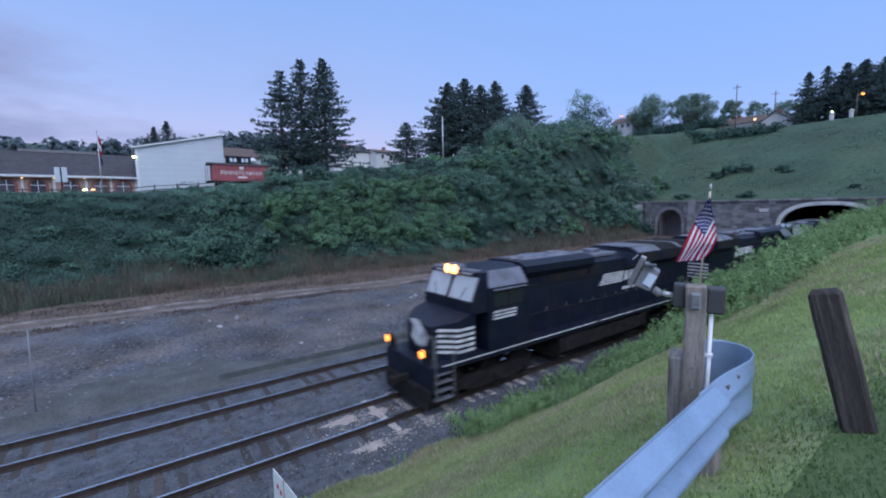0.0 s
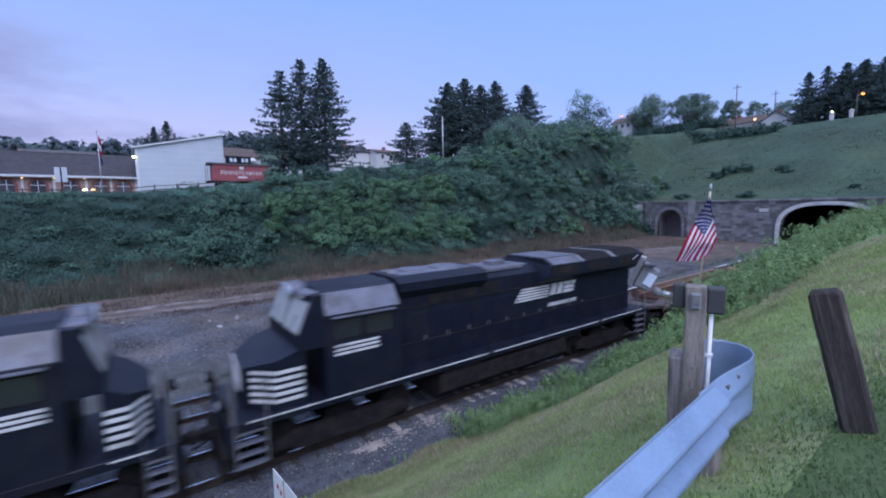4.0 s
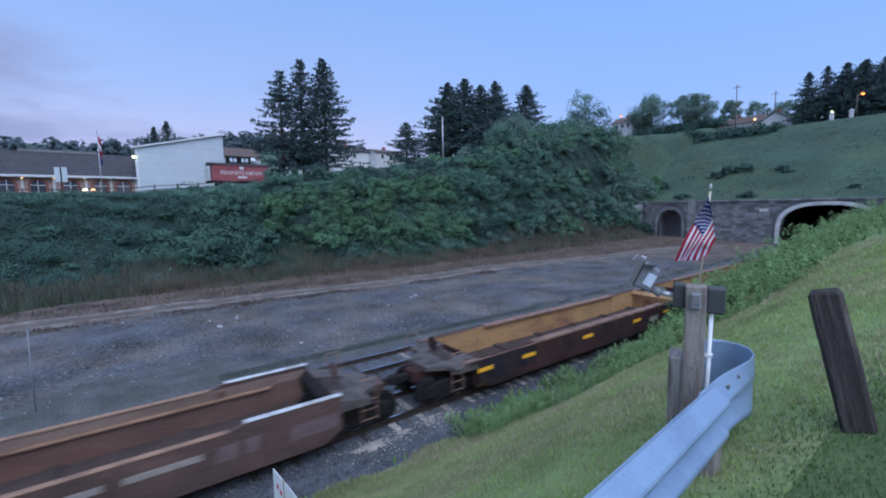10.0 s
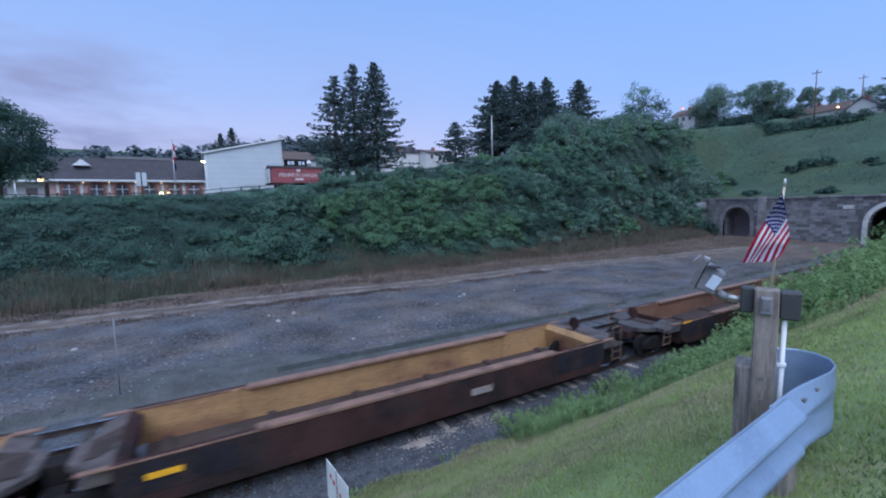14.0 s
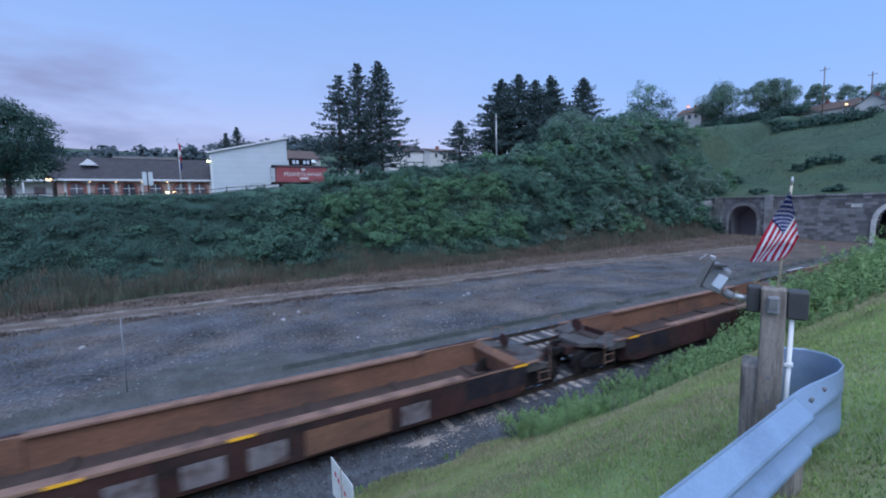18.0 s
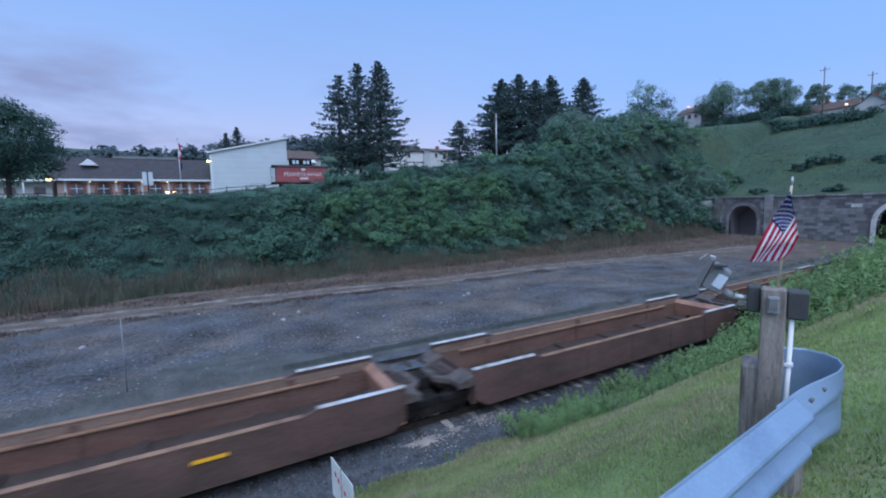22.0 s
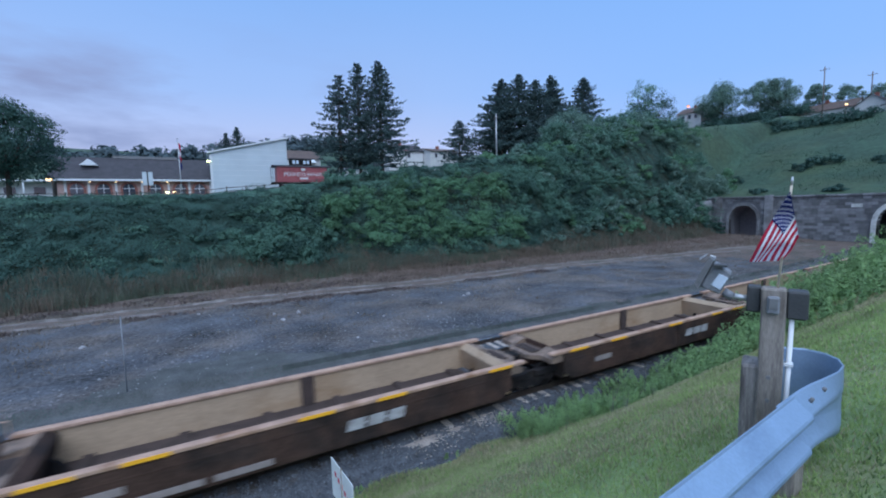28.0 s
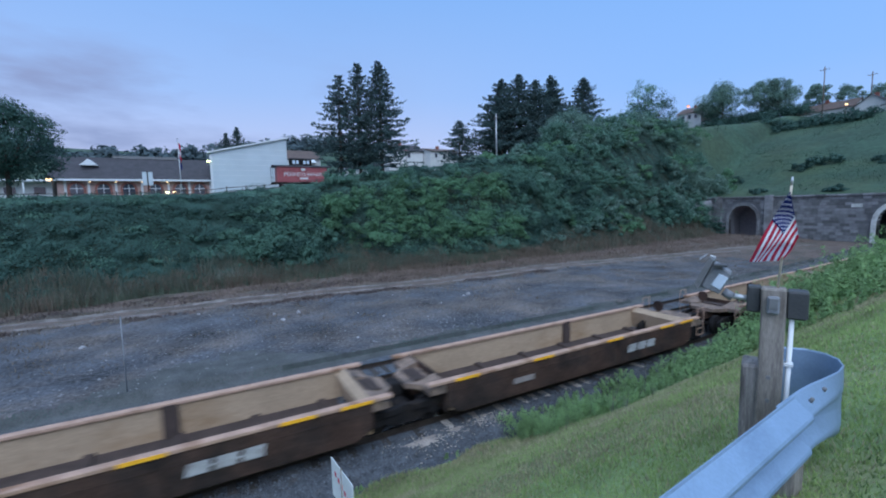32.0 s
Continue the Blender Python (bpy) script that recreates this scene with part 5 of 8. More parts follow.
        def run(a, b):
            return (a, b) if sg < 0 else (5.1 - b, 5.1 - a)
        for k in range(5):
            bars(root, "hood_stripe", [(*run(x + k * 0.09, x + 1.95 + k * 0.03), 2.98 + k * 0.11, 3.045 + k * 0.11, -0.04 * sg)], WHITE, y, "white slanting stripe")
        bars(root, "hood_emblem", [(*run(x + 2.1, x + 2.45), 3.02, 3.50, -0.14 * sg), (*run(x + 2.55, x + 2.85), 3.02, 3.50, -0.14 * sg), (*run(x + 2.98, x + 3.68), 3.02, 3.16, -0.03 * sg),
                                   (*run(x + 3.0, x + 3.72), 3.19, 3.33, -0.03 * sg), (*run(x + 3.06, x + 3.8), 3.36, 3.50, -0.03 * sg)], WHITE, y, "white emblem of plain blocks")
        bars(root, "hood_lettering", [(*run(x + 2.0 + k * 0.24, x + 2.18 + k * 0.24), 2.55, 2.70, -0.03 * sg) for k in range(8)], WHITE, y, "small white plain bars")
    # rear end stripes and lamp
    for k in range(5):
        part("rear_stripe", box(bmesh.new(), 8.9, 8.915, -0.9, 0.9, 1.9 + k * 0.22, 2.0 + k * 0.22), WHITE, hood, "white warning stripe on the hood's end")
    bm = bmesh.new()
    tube(bm, (8.9, 0, 3.2), (9.02, 0, 3.2), 0.2, n=12)
    part("rear_headlight", bm, GREY, hood)
    # a raised box behind the cab
    a, b = -4.6, (-0.4 if seed == 2 else -0.9)
    bm = bmesh.new()
    extrude(bm, [(-0.95, 3.9), (-1.16, 4.15), (-1.16, 4.42), (-0.8, 4.58), (0.8, 4.58), (1.16, 4.42), (1.16, 4.15), (0.95, 3.9)], "x", a, b)
    top = part("blower_housing", bm, BLACK, root)
    part("housing_lid", box(bmesh.new(), a + 0.3, b - 0.3, -0.7, 0.7, 4.58, 4.61, 0.01), BLACKROOF, top)
    # the cab end sits further forward on two of them
    if seed in (1, 2):
        knots, shift = ((-20, -7.0, -4.7, -2.4), (-0.6, -0.6, -0.95, 0.0)) if seed == 1 else ((-20, -9.4, -7.7, -4.7, -2.4), (-0.1, -0.1, -0.75, -0.75, 0.0))
        for ob in root.children_recursive:
            for v in ob.data.vertices:
                v.co.x += float(np.interp(v.co.x, knots, shift))
    return tagged(root, label, "locomotive", group="locomotives of the train")


SPEED = 11.97
# behind the train's zero mark, in metres: start, end, builder
CONSIST = []


def build_train():
    CONSIST.append((7.1, 28.3, 0, locomotive(True, "black diesel locomotive with lit headlights leading the train", 1)))
    CONSIST.append((28.4, 48.8, 180, locomotive(False, "black diesel locomotive running backwards, second in the train", 2)))
    CONSIST.append((48.7, 69.3, 0, locomotive(False, "black diesel locomotive with unlit lamps, third in the train", 3)))
    blocks = [("A", (69.3, 89.5, 107.2, 126.6), "rust-brown empty well car with bright raised ends"), ("B", (126.6, 145.8, 164.3, 183.4), "maroon empty well car with a faded orange inside"),
              ("C", (183.4, 205.6), "dark maroon single well car, orange inside, with pale squares"), ("C", (205.6, 227.2), "dark maroon single well car with yellow strips"), ("C", (227.2, 249.2), "dark maroon single well car, rusty inside"),
              ("A", (249.2, 269.2, 287.0, 306.3), "rust-brown empty well car with sprayed sides"), ("B", (306.3, 328.6), "maroon single well car with an orange inside"),
              ("D", (328.6, 344.9, 359.5, 373.8, 387.9, 404.4), "tan empty well car with brown weathered sides"), ("D", (404.4, 420.8, 435.3, 449.8, 464.3, 480.8), "tan empty well car with brown weathered sides")]
    n = 0
    for kind, marks, label in blocks:
        for i, (a, b) in enumerate(zip(marks, marks[1:])):
            n += 1
            u = well_unit(kind, b - a, "c" if i == 0 else "a", "c" if i == len(marks) - 2 else "a", label, n)
            CONSIST.append((a, b, 0, u))
    wells = [c[3] for c in CONSIST[3:]]
    y = -1.54
    spray(wells[0], 3.2, 6.6, 0.50, 1.05, y, (SPRAYFADE, SPRAYGREY), 1)
    bars(wells[0], "stencil", [(-3.6, -2.6, 0.72, 0.9, 0), (-2.4, -1.0, 0.72, 0.9, 0)], SPRAYGREY, y, "pale stencilled panel")
    spray(wells[1], -6.5, 2.0, 0.42, 1.15, y, (SPRAYFADE, SPRAYGREY, SPRAYFADE), 2)
    spray(wells[1], 3.0, 6.5, 0.5, 1.1, y, (SPRAYFADE, SPRAYFADE), 7)
    spray(wells[2], -5.7, -3.7, 0.45, 1.1, y, (PURPLE, PURPLE), 3)
    spray(wells[2], -3.6, -1.9, 0.5, 1.15, y, (SPRAYYEL, PURPLE, SPRAYYEL), 4)
    bars(wells[2], "faded_patch", [(3.95, 4.9, 0.78, 1.16, 0.1), (5.7, 7.0, 0.72, 1.12, 0.05)], SPRAYFADE, y, "faded grey patch", 0.006)
    bars(wells[2], "stencil", [(1.2, 2.0, 0.98, 1.13, 0), (2.2, 3.7, 0.98, 1.13, 0)], SPRAYGREY, y, "pale stencilled panel")
    for x in (-4.75, -3.3, -1.9, -0.5, 3.55):
        bars(wells[7], "side_panel", [(x, x + 0.9, 0.46, 1.04, 0)], SPRAYPALE, -1.596, "pale square panel on the dark side", 0.006)
    bars(wells[7], "patch_plate", [(0.85, 3.2, 0.42, 1.1, 0)], RUSTOR, -1.596, "rusty orange repaired plate", 0.006)
    spray(wells[9], -2.9, -0.4, 0.5, 0.95, y, (SPRAYDARK, TEAL), 5)
    spray(wells[11], -5.48, -1.6, 0.38, 1.2, y, (SPRAYFADE, SPRAYGREY), 6)
    spray(wells[11], -5.4, -1.6, 0.42, 1.15, y - 0.008, (SPRAYDARK,), 6)
    spray(wells[11], -5.1, -1.9, 0.46, 1.05, y - 0.016, (SPRAYDARK,), 17)


build_train()


# ---- by the camera: guard rail, wooden post with its boxes, lamp and flag, old stump, yard sign ----
def guard_rail():
    root = tagged(empty("guard_rail"), "galvanised steel guard rail with a rounded end piece", "guard rail")
    z0 = 5.486
    prof = [(0.0, 0.0), (0.034, -0.074), (0.043, -0.082), (0.062, -0.083), (0.072, -0.077), (0.126, -0.004), (0.134, 0.0), (0.162, 0.0), (0.170, -0.004), (0.204, -0.074), (0.213, -0.082), (0.230, -0.083), (0.240, -0.077), (0.300, -0.004), (0.31, 0.0)]
    p0, p1 = Vector((-6.0, 0.125, 0)), Vector((2.482, 0.924, 0))
    d = (p1 - p0).normalized()
    nrm = Vector((-d.y, d.x, 0))
    bm = bmesh.new()
    rows = []
    for th in (0.0, 0.004):
        for p in (p0, p1):
            rows.append([bm.verts.new(p + nrm * (y + th) + Vector((0, 0, z0 + z))) for z, y in prof])
    for i in range(len(prof) - 1):
        bm.faces.new((rows[0][i], rows[1][i], rows[1][i + 1], rows[0][i + 1])).smooth = False
        bm.faces.new((rows[2][i], rows[2][i + 1], rows[3][i + 1], rows[3][i])).smooth = True
        bm.faces.new((rows[1][i], rows[3][i], rows[3][i + 1], rows[1][i + 1]))
    for i in (0, len(prof) - 1):
        bm.faces.new((rows[0][i], rows[2][i], rows[3][i], rows[1][i]))
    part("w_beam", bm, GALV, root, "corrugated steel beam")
    # end piece: the section flattens and wraps round away from the road
    path = [(2.30, 0.832, 0.97), (2.482, 0.848, 0.97), (2.60, 0.860, 0.95), (2.75, 0.875, 0.8), (2.90, 0.893, 0.5), (3.06, 0.915, 0.2), (3.20, 0.950, 0.05), (3.31, 1.015, 0.0), (3.37, 1.105, 0.0), (3.365, 1.215, 0.0), (3.29, 1.31, 0.0), (3.18, 1.36, 0.0)]
    bm = bmesh.new()
    rows = []
    for th in (0.008, 0.013):
        for k, (x, y, w) in enumerate(path):
            a, b = path[max(0, k - 1)], path[min(len(path) - 1, k + 1)]
            t = Vector((b[0] - a[0], b[1] - a[1], 0)).normalized()
            nn = Vector((-t.y, t.x, 0))
            deep = 1.0 + 0.36 * min(1.0, max(0.0, (k - 2) / 4))
            rows.append([bm.verts.new(Vector((x, y, 0)) + nn * ((yy + 0.08) * w + th) + Vector((0, 0, z0 + 0.308 - (0.304 - z * 0.98) * deep))) for z, yy in prof])
    n = len(path)
    for k in range(n - 1):
        for i in range(len(prof) - 1):
            bm.faces.new((rows[k][i], rows[k + 1][i], rows[k + 1][i + 1], rows[k][i + 1])).smooth = True
            bm.faces.new((rows[n + k][i], rows[n + k][i + 1], rows[n + k + 1][i + 1], rows[n + k + 1][i])).smooth = True
        for i in (0, len(prof) - 1):
            bm.faces.new((rows[k][i], rows[n + k][i], rows[n + k + 1][i], rows[k + 1][i]))
    for k in (0, n - 1):
        for i in range(len(prof) - 1):
            bm.faces.new((rows[k][i], rows[k][i + 1], rows[n + k][i + 1], rows[n + k][i]))
    bmesh.ops.recalc_face_normals(bm, faces=bm.faces[:])
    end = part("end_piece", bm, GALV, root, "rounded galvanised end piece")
    for x, y, z in ((2.60, 0.893, 5.764), (2.80, 0.912, 5.764)):
        bm = bmesh.new()
        tube(bm, (x, y + 0.008, z - 0.016), (x, y - 0.003, z + 0.006), 0.011, 0.008, n=14)
        part("bolt", bm, GREY, end, "rusty button-head bolt")
    part("end_post", box(bmesh.new(), 2.60, 2.72, 0.95, 1.06, float(ground_z(2.66, 1.0)) - 0.3, 5.47, 0.008), POSTWOOD, root, "weathered wooden post under the end piece")
    for x in (-4.9, -2.2, 0.5):
        y = 0.125 + (x + 6.0) * 0.0942
        zg = float(ground_z(x, y))
        part("rail_post", box(bmesh.new(), x - 0.075, x + 0.075, y + 0.13, y + 0.28, zg - 0.3, 5.82, 0.008), POSTWOOD, root, "weathered wooden rail post")
        part("block_out", box(bmesh.new(), x - 0.07, x + 0.07, y + 0.006, y + 0.13, 5.47, 5.80, 0.008), POSTWOOD, root)


NEAR, EYE_Z = 1.45, 6.776  # the post and what it carries are drawn smaller below, then scaled about the camera's eye to keep their place in its view
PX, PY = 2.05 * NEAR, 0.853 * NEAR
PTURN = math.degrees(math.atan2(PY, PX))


def lampost():
    """The slim post and what is screwed to it, built in its own space: x into the picture, y to its left."""
    zg = float(ground_z(PX, PY))
    root = tagged(empty("wooden_post", pose(PX, PY, 0, 0, 0, PTURN)), "slim weathered wooden post carrying small grey boxes", "post")
    bm = bmesh.new()
    box(bm, -0.044, 0.044, -0.042, 0.042, zg - 0.4, 6.405, 0.006)
    bmesh.ops.subdivide_edges(bm, edges=[e for e in bm.edges if abs(e.verts[0].co.z - e.verts[1].co.z) > 0.5], cuts=12)
    for v in bm.verts:
        v.co.x += 0.003 * noise.noise(v.co * 6)
        v.co.y += 0.003 * noise.noise(v.co * 6 + Vector((5, 0, 0)))
    part("post", bm, POSTWOOD, root)
    bm = bmesh.new()
    box(bm, -0.02, 0.10, 0.02, 0.10, zg - 0.3, 6.06, 0.008)
    for v in bm.verts:
        if v.co.z > 6:
            v.co.z += 0.02 * noise.noise(v.co * 30)
    part("side_block", bm, GREYWOOD, root, "older splintered wood block beside the post")
    part("left_box", box(bmesh.new(), -0.01, 0.06, 0.042, 0.092, 6.295, 6.405, 0.006), DARKBOX, root, "dark grey weatherproof box")
    part("right_box", box(bmesh.new(), -0.035, 0.05, -0.112, -0.042, 6.285, 6.400, 0.007), DARKBOX, root, "dark grey weatherproof box")
    fb = part("switch_cover", box(bmesh.new(), -0.072, -0.044, -0.021, 0.021, 6.305, 6.378, 0.006), LAMPGREY, root, "small grey switch cover")
    part("switch_lid", box(bmesh.new(), -0.076, -0.072, -0.015, 0.015, 6.325, 6.372, 0.002), GREY, fb)
    for z in (6.03, 5.93):
        part("bolt_head", tube(bmesh.new(), (-0.052, 0.004, z), (-0.044, 0.004, z), 0.008, n=8), GREY, root)
    part("conduit", tube(bmesh.new(), (-0.01, -0.062, 6.285), (-0.03, -0.050, zg + 0.2), 0.0095, n=10), PVC, root, "white plastic conduit")
    part("conduit_clip", box(bmesh.new(), -0.03, 0.005, -0.074, -0.044, 6.085, 6.097), PVC, root)
    # flood lamp on a short arm
    lamp = tagged(empty("flood_lamp", pose(PX, PY, 0, 0, 0, PTURN) @ Matrix.Translation((0, 0.012, -0.025))), "grey flood lamp on an arm fixed to the post's box", "flood lamp")
    part("arm", tube(bmesh.new(), (0.02, 0.070, 6.362), (0.02, 0.150, 6.370), 0.012, n=10), SILVER, lamp, "short bright metal arm")
    part("knuckle", tube(bmesh.new(), (0.02, 0.135, 6.362), (0.02, 0.170, 6.385), 0.019, n=10), LAMPGREY, lamp)
    tilt = pose(0.01, 0.195, 6.445, 28, 0, 0)
    bm = bmesh.new()
    extrude(bm, [(-0.045, -0.055), (0.035, -0.065), (0.045, 0.06), (-0.035, 0.05)], "x", -0.03, 0.05)
    bmesh.ops.bevel(bm, geom=bm.edges[:], offset=0.006, segments=1, affect="EDGES")
    bmesh.ops.transform(bm, matrix=tilt, verts=bm.verts)
    head = part("lamp_head", bm, LAMPGREY, lamp)
    bm = bmesh.new()
    box(bm, -0.036, -0.030, -0.036, 0.004, -0.035, 0.028, 0.002)
    bmesh.ops.transform(bm, matrix=tilt, verts=bm.verts)
    part("lamp_glass", bm, LEDPANEL, head, "pale unlit lamp glass")
    bm = bmesh.new()
    extrude(bm, [(0.035, -0.078), (0.062, -0.062), (0.070, 0.072), (0.048, 0.066)], "x", -0.045, 0.06)
    bmesh.ops.transform(bm, matrix=tilt, verts=bm.verts)
    part("back_fin", bm, GREY, head)
    part("visor", box(bmesh.new(), -0.05, 0.0, 0.155, 0.205, 6.502, 6.512, 0.002), DARKBOX, head)
    for a, b in (((-0.01, 0.262, 6.528), (-0.01, 0.235, 6.552)), ((-0.01, 0.222, 6.548), (-0.01, 0.200, 6.540))):
        part("guard_wire", tube(bmesh.new(), a, b, 0.003, n=6), SILVER, head)
    scale_from_eye(root)
    scale_from_eye(lamp)


def scale_from_eye(root):
    """Scales the parts of the post, lamp and flag about the camera's eye height, so they keep their place in its view;
    nothing reaches deep under the ground.
    """
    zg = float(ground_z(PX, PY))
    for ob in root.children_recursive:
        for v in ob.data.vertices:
            v.co = Vector((v.co.x * NEAR, v.co.y * NEAR, max(zg - 0.4, EYE_Z + (v.co.z - EYE_Z) * NEAR)))


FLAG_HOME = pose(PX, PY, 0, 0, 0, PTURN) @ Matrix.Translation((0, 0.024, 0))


def little_flag():
    """A small stick flag with thirteen stripes: it droops from its stick towards the tracks."""
    root = tagged(empty("flag", FLAG_HOME), "small striped flag with stars drooping from a stick on the post", "flag")
    part("stick", tube(bmesh.new(), (0.0, -0.028, 6.40), (0.0, -0.055, 6.846), 0.0042, n=8), DOWEL, root, "pale wooden stick")
    part("tip", tube(bmesh.new(), (0.0, -0.0545, 6.83), (0.0, -0.0555, 6.862), 0.006, 0.003, n=8), SILVER, root, "gilt stick tip")
    h0, h1, f0, f1 = (-0.050, 6.806), (-0.084, 6.622), (0.076, 6.512), (-0.040, 6.522)

    def cloth(u, v):
        y = (h0[0] * (1 - v) + h1[0] * v) * (1 - u) + (f0[0] * (1 - v) + f1[0] * v) * u
        z = (h0[1] * (1 - v) + h1[1] * v) * (1 - u) + (f0[1] * (1 - v) + f1[1] * v) * u
        x = 0.022 * math.sin(u * 6.5 + v * 2.2) * u ** 0.6 + 0.012 * math.sin(v * 5 + u * 3)
        y += 0.006 * math.sin(v * 9 + u * 4) * u
        return Vector((x - 0.030, y, z))

    def strip(u0, u1, v0, v1, nu, nv):
        bm = bmesh.new()
        g = [[bm.verts.new(cloth(u0 + (u1 - u0) * i / nu, v0 + (v1 - v0) * j / nv)) for j in range(nv + 1)] for i in range(nu + 1)]
        for i in range(nu):
            for j in range(nv):
                bm.faces.new((g[i][j], g[i + 1][j], g[i + 1][j + 1], g[i][j + 1])).smooth = True
        bmesh.ops.solidify(bm, geom=bm.faces[:], thickness=0.0008)
        return bm
    for k in range(13):
        part("stripe", strip(0.4 if k < 7 else 0.0, 1.0, k / 13, (k + 1) / 13, 18, 2), FLAGRED if k % 2 == 0 else FLAGWHITE, root)
    canton = part("canton", strip(0.0, 0.4, 0.0, 7 / 13, 10, 10), FLAGBLUE, root, "dark blue field with white stars")
    for r in range(9):
        for c in range(6 if r % 2 == 0 else 5):
            u, v = 0.4 * (c + (0.5 if r % 2 == 0 else 1.0)) / 6, 7 / 13 * (r + 0.5) / 9
            o = cloth(u, v)
            du, dv = (cloth(u + 0.01, v) - o).normalized(), (cloth(u, v + 0.01) - o).normalized()
            nn = du.cross(dv).normalized()
            bm = bmesh.new()
            for off in (-0.0016, 0.0016):
                pts = []
                for i in range(10):
                    a, rad = i * math.pi / 5, 0.0058 if i % 2 == 0 else 0.0026
                    pts.append(bm.verts.new(o + du * rad * math.sin(a) - dv * rad * math.cos(a) + nn * off))
                bm.faces.new(pts)
            part("star", bm, FLAGWHITE, canton)
    scale_from_eye(root)
    return root


def stump():
    x, zg = 3.4, float(ground_z(3.4, 0.42))
    bm = bmesh.new()
    box(bm, -0.078, 0.078, -0.082, 0.082, -0.35, 0.82, 0.02)
    bmesh.ops.subdivide_edges(bm, edges=[e for e in bm.edges if abs(e.verts[0].co.z - e.verts[1].co.z) > 0.5], cuts=10)
    for v in bm.verts:
        n = noise.noise(v.co * 5)
        v.co.x *= 1 + 0.07 * n
        v.co.y *= 1 + 0.09 * noise.noise(v.co * 4 + Vector((3, 1, 0)))
        if v.co.z > 0.77:
            v.co.z += 0.03 * noise.noise(v.co * 22)
    ob = new("leaning_post", mesh_of("leaning_post", bm, DARKWOOD))
    m = Matrix.Translation((x, 0.485, zg - 0.01)) @ Matrix.Rotation(math.radians(-14), 4, "X") @ Matrix.Rotation(math.radians(10), 4, "Z")
    ob.matrix_world = m
    tagged(ob, "dark split old wooden post leaning in the mown grass", "post")


def yard_sign():
    root = tagged(empty("yard_sign"), "white yard sign with faint red marks on a stake", "sign")
    a, b = Vector((1.155, 5.20, 0)), Vector((1.225, 4.50, 0))
    d = (b - a).normalized()
    nn = Vector((-d.y, d.x, 0))
    bm = bmesh.new()
    q = [a, b]
    vs = []
    for off in (0, 0.008):
        vs.append([bm.verts.new(p + nn * off + Vector((0, 0, z))) for p, z in ((a, 3.63), (b, 3.63), (b, 3.12), (a, 3.12))])
    for i in range(4):
        bm.faces.new((vs[0][i], vs[0][(i + 1) % 4], vs[1][(i + 1) % 4], vs[1][i]))
    bm.faces.new(vs[0][::-1]), bm.faces.new(vs[1])
    bmesh.ops.recalc_face_normals(bm, faces=bm.faces[:])
    board = part("board", bm, SHEDTRIM, root)
    for k in range(5):
        p = a + d * (0.12 + k * 0.1)
        bm = bmesh.new()
        for off in (-0.003, 0.011):
            bm.faces.new([bm.verts.new(p + nn * off + d * u + Vector((0, 0, z))) for u, z in ((0, 3.50 - k * 0.03), (0.06, 3.50 - k * 0.03), (0.06, 3.44 - k * 0.03), (0, 3.44 - k * 0.03))])
        part("print_bar", bm, FLAGRED, board, "faded red print, plain bars")
    m = (a + b) / 2
    zg = float(ground_z(m.x, m.y))
    part("stake", tube(bmesh.new(), (m.x, m.y, zg - 0.2), (m.x, m.y, 3.66), 0.011, n=8), POSTWOOD, root)
    # thin marker rod in the yard beyond the tracks
    rod = tagged(empty("marker_rod", pose(-3.2, 19.6, 0)), "thin weathered marker rod standing beyond the tracks", "marker")
    zg = float(ground_z(-3.2, 19.6))
    part("rod", tube(bmesh.new(), (0, 0, zg - 0.3), (0.02, 0, zg + 2.95), 0.026, 0.022, n=8), LAMPGREY, rod)
    part("cap", tube(bmesh.new(), (0.02, 0, zg + 2.93), (0.02, 0, zg + 2.98), 0.028, n=8), GREY, rod)


guard_rail()
lampost()
FLAG = little_flag()
stump()
yard_sign()


# ---- the town above the far bank ----
def ground_at(x, y):
    return float(ground_z(x, y))


def gable(bm, x0, x1, y0, y1, ze, zr, over=0.35, thick=0.18):
    """A pitched roof with its ridge along x."""
    ym = (y0 + y1) / 2
    s = (zr - ze) / (ym - y0)
    pts = [(y0 - over, ze - over * s), (ym, zr), (y1 + over, ze - over * s), (y1 + over, ze - over * s + thick), (ym, zr + thick), (y0 - over, ze - over * s + thick)]
    extrude(bm, pts, "x", x0 - over, x1 + over)
    return bm


def window(parent, x, y, z, w, h, lit=False, axis="y"):
    f = part("window", box(bmesh.new(), x - w / 2 - 0.08, x + w / 2 + 0.08, y - 0.07, y, z - h / 2 - 0.08, z + h / 2 + 0.08, 0.01) if axis == "y" else box(bmesh.new(), x - 0.07, x, y - w / 2 - 0.08, y + w / 2 + 0.08, z - h / 2 - 0.08, z + h / 2 + 0.08, 0.01), SHEDTRIM, parent)
    part("pane", box(bmesh.new(), x - w / 2, x + w / 2, y - 0.085, y - 0.06, z - h / 2, z + h / 2) if axis == "y" else box(bmesh.new(), x - 0.085, x - 0.06, y - w / 2, y + w / 2, z - h / 2, z + h / 2), WARMBULB if lit else PANE, f, "dim window pane")


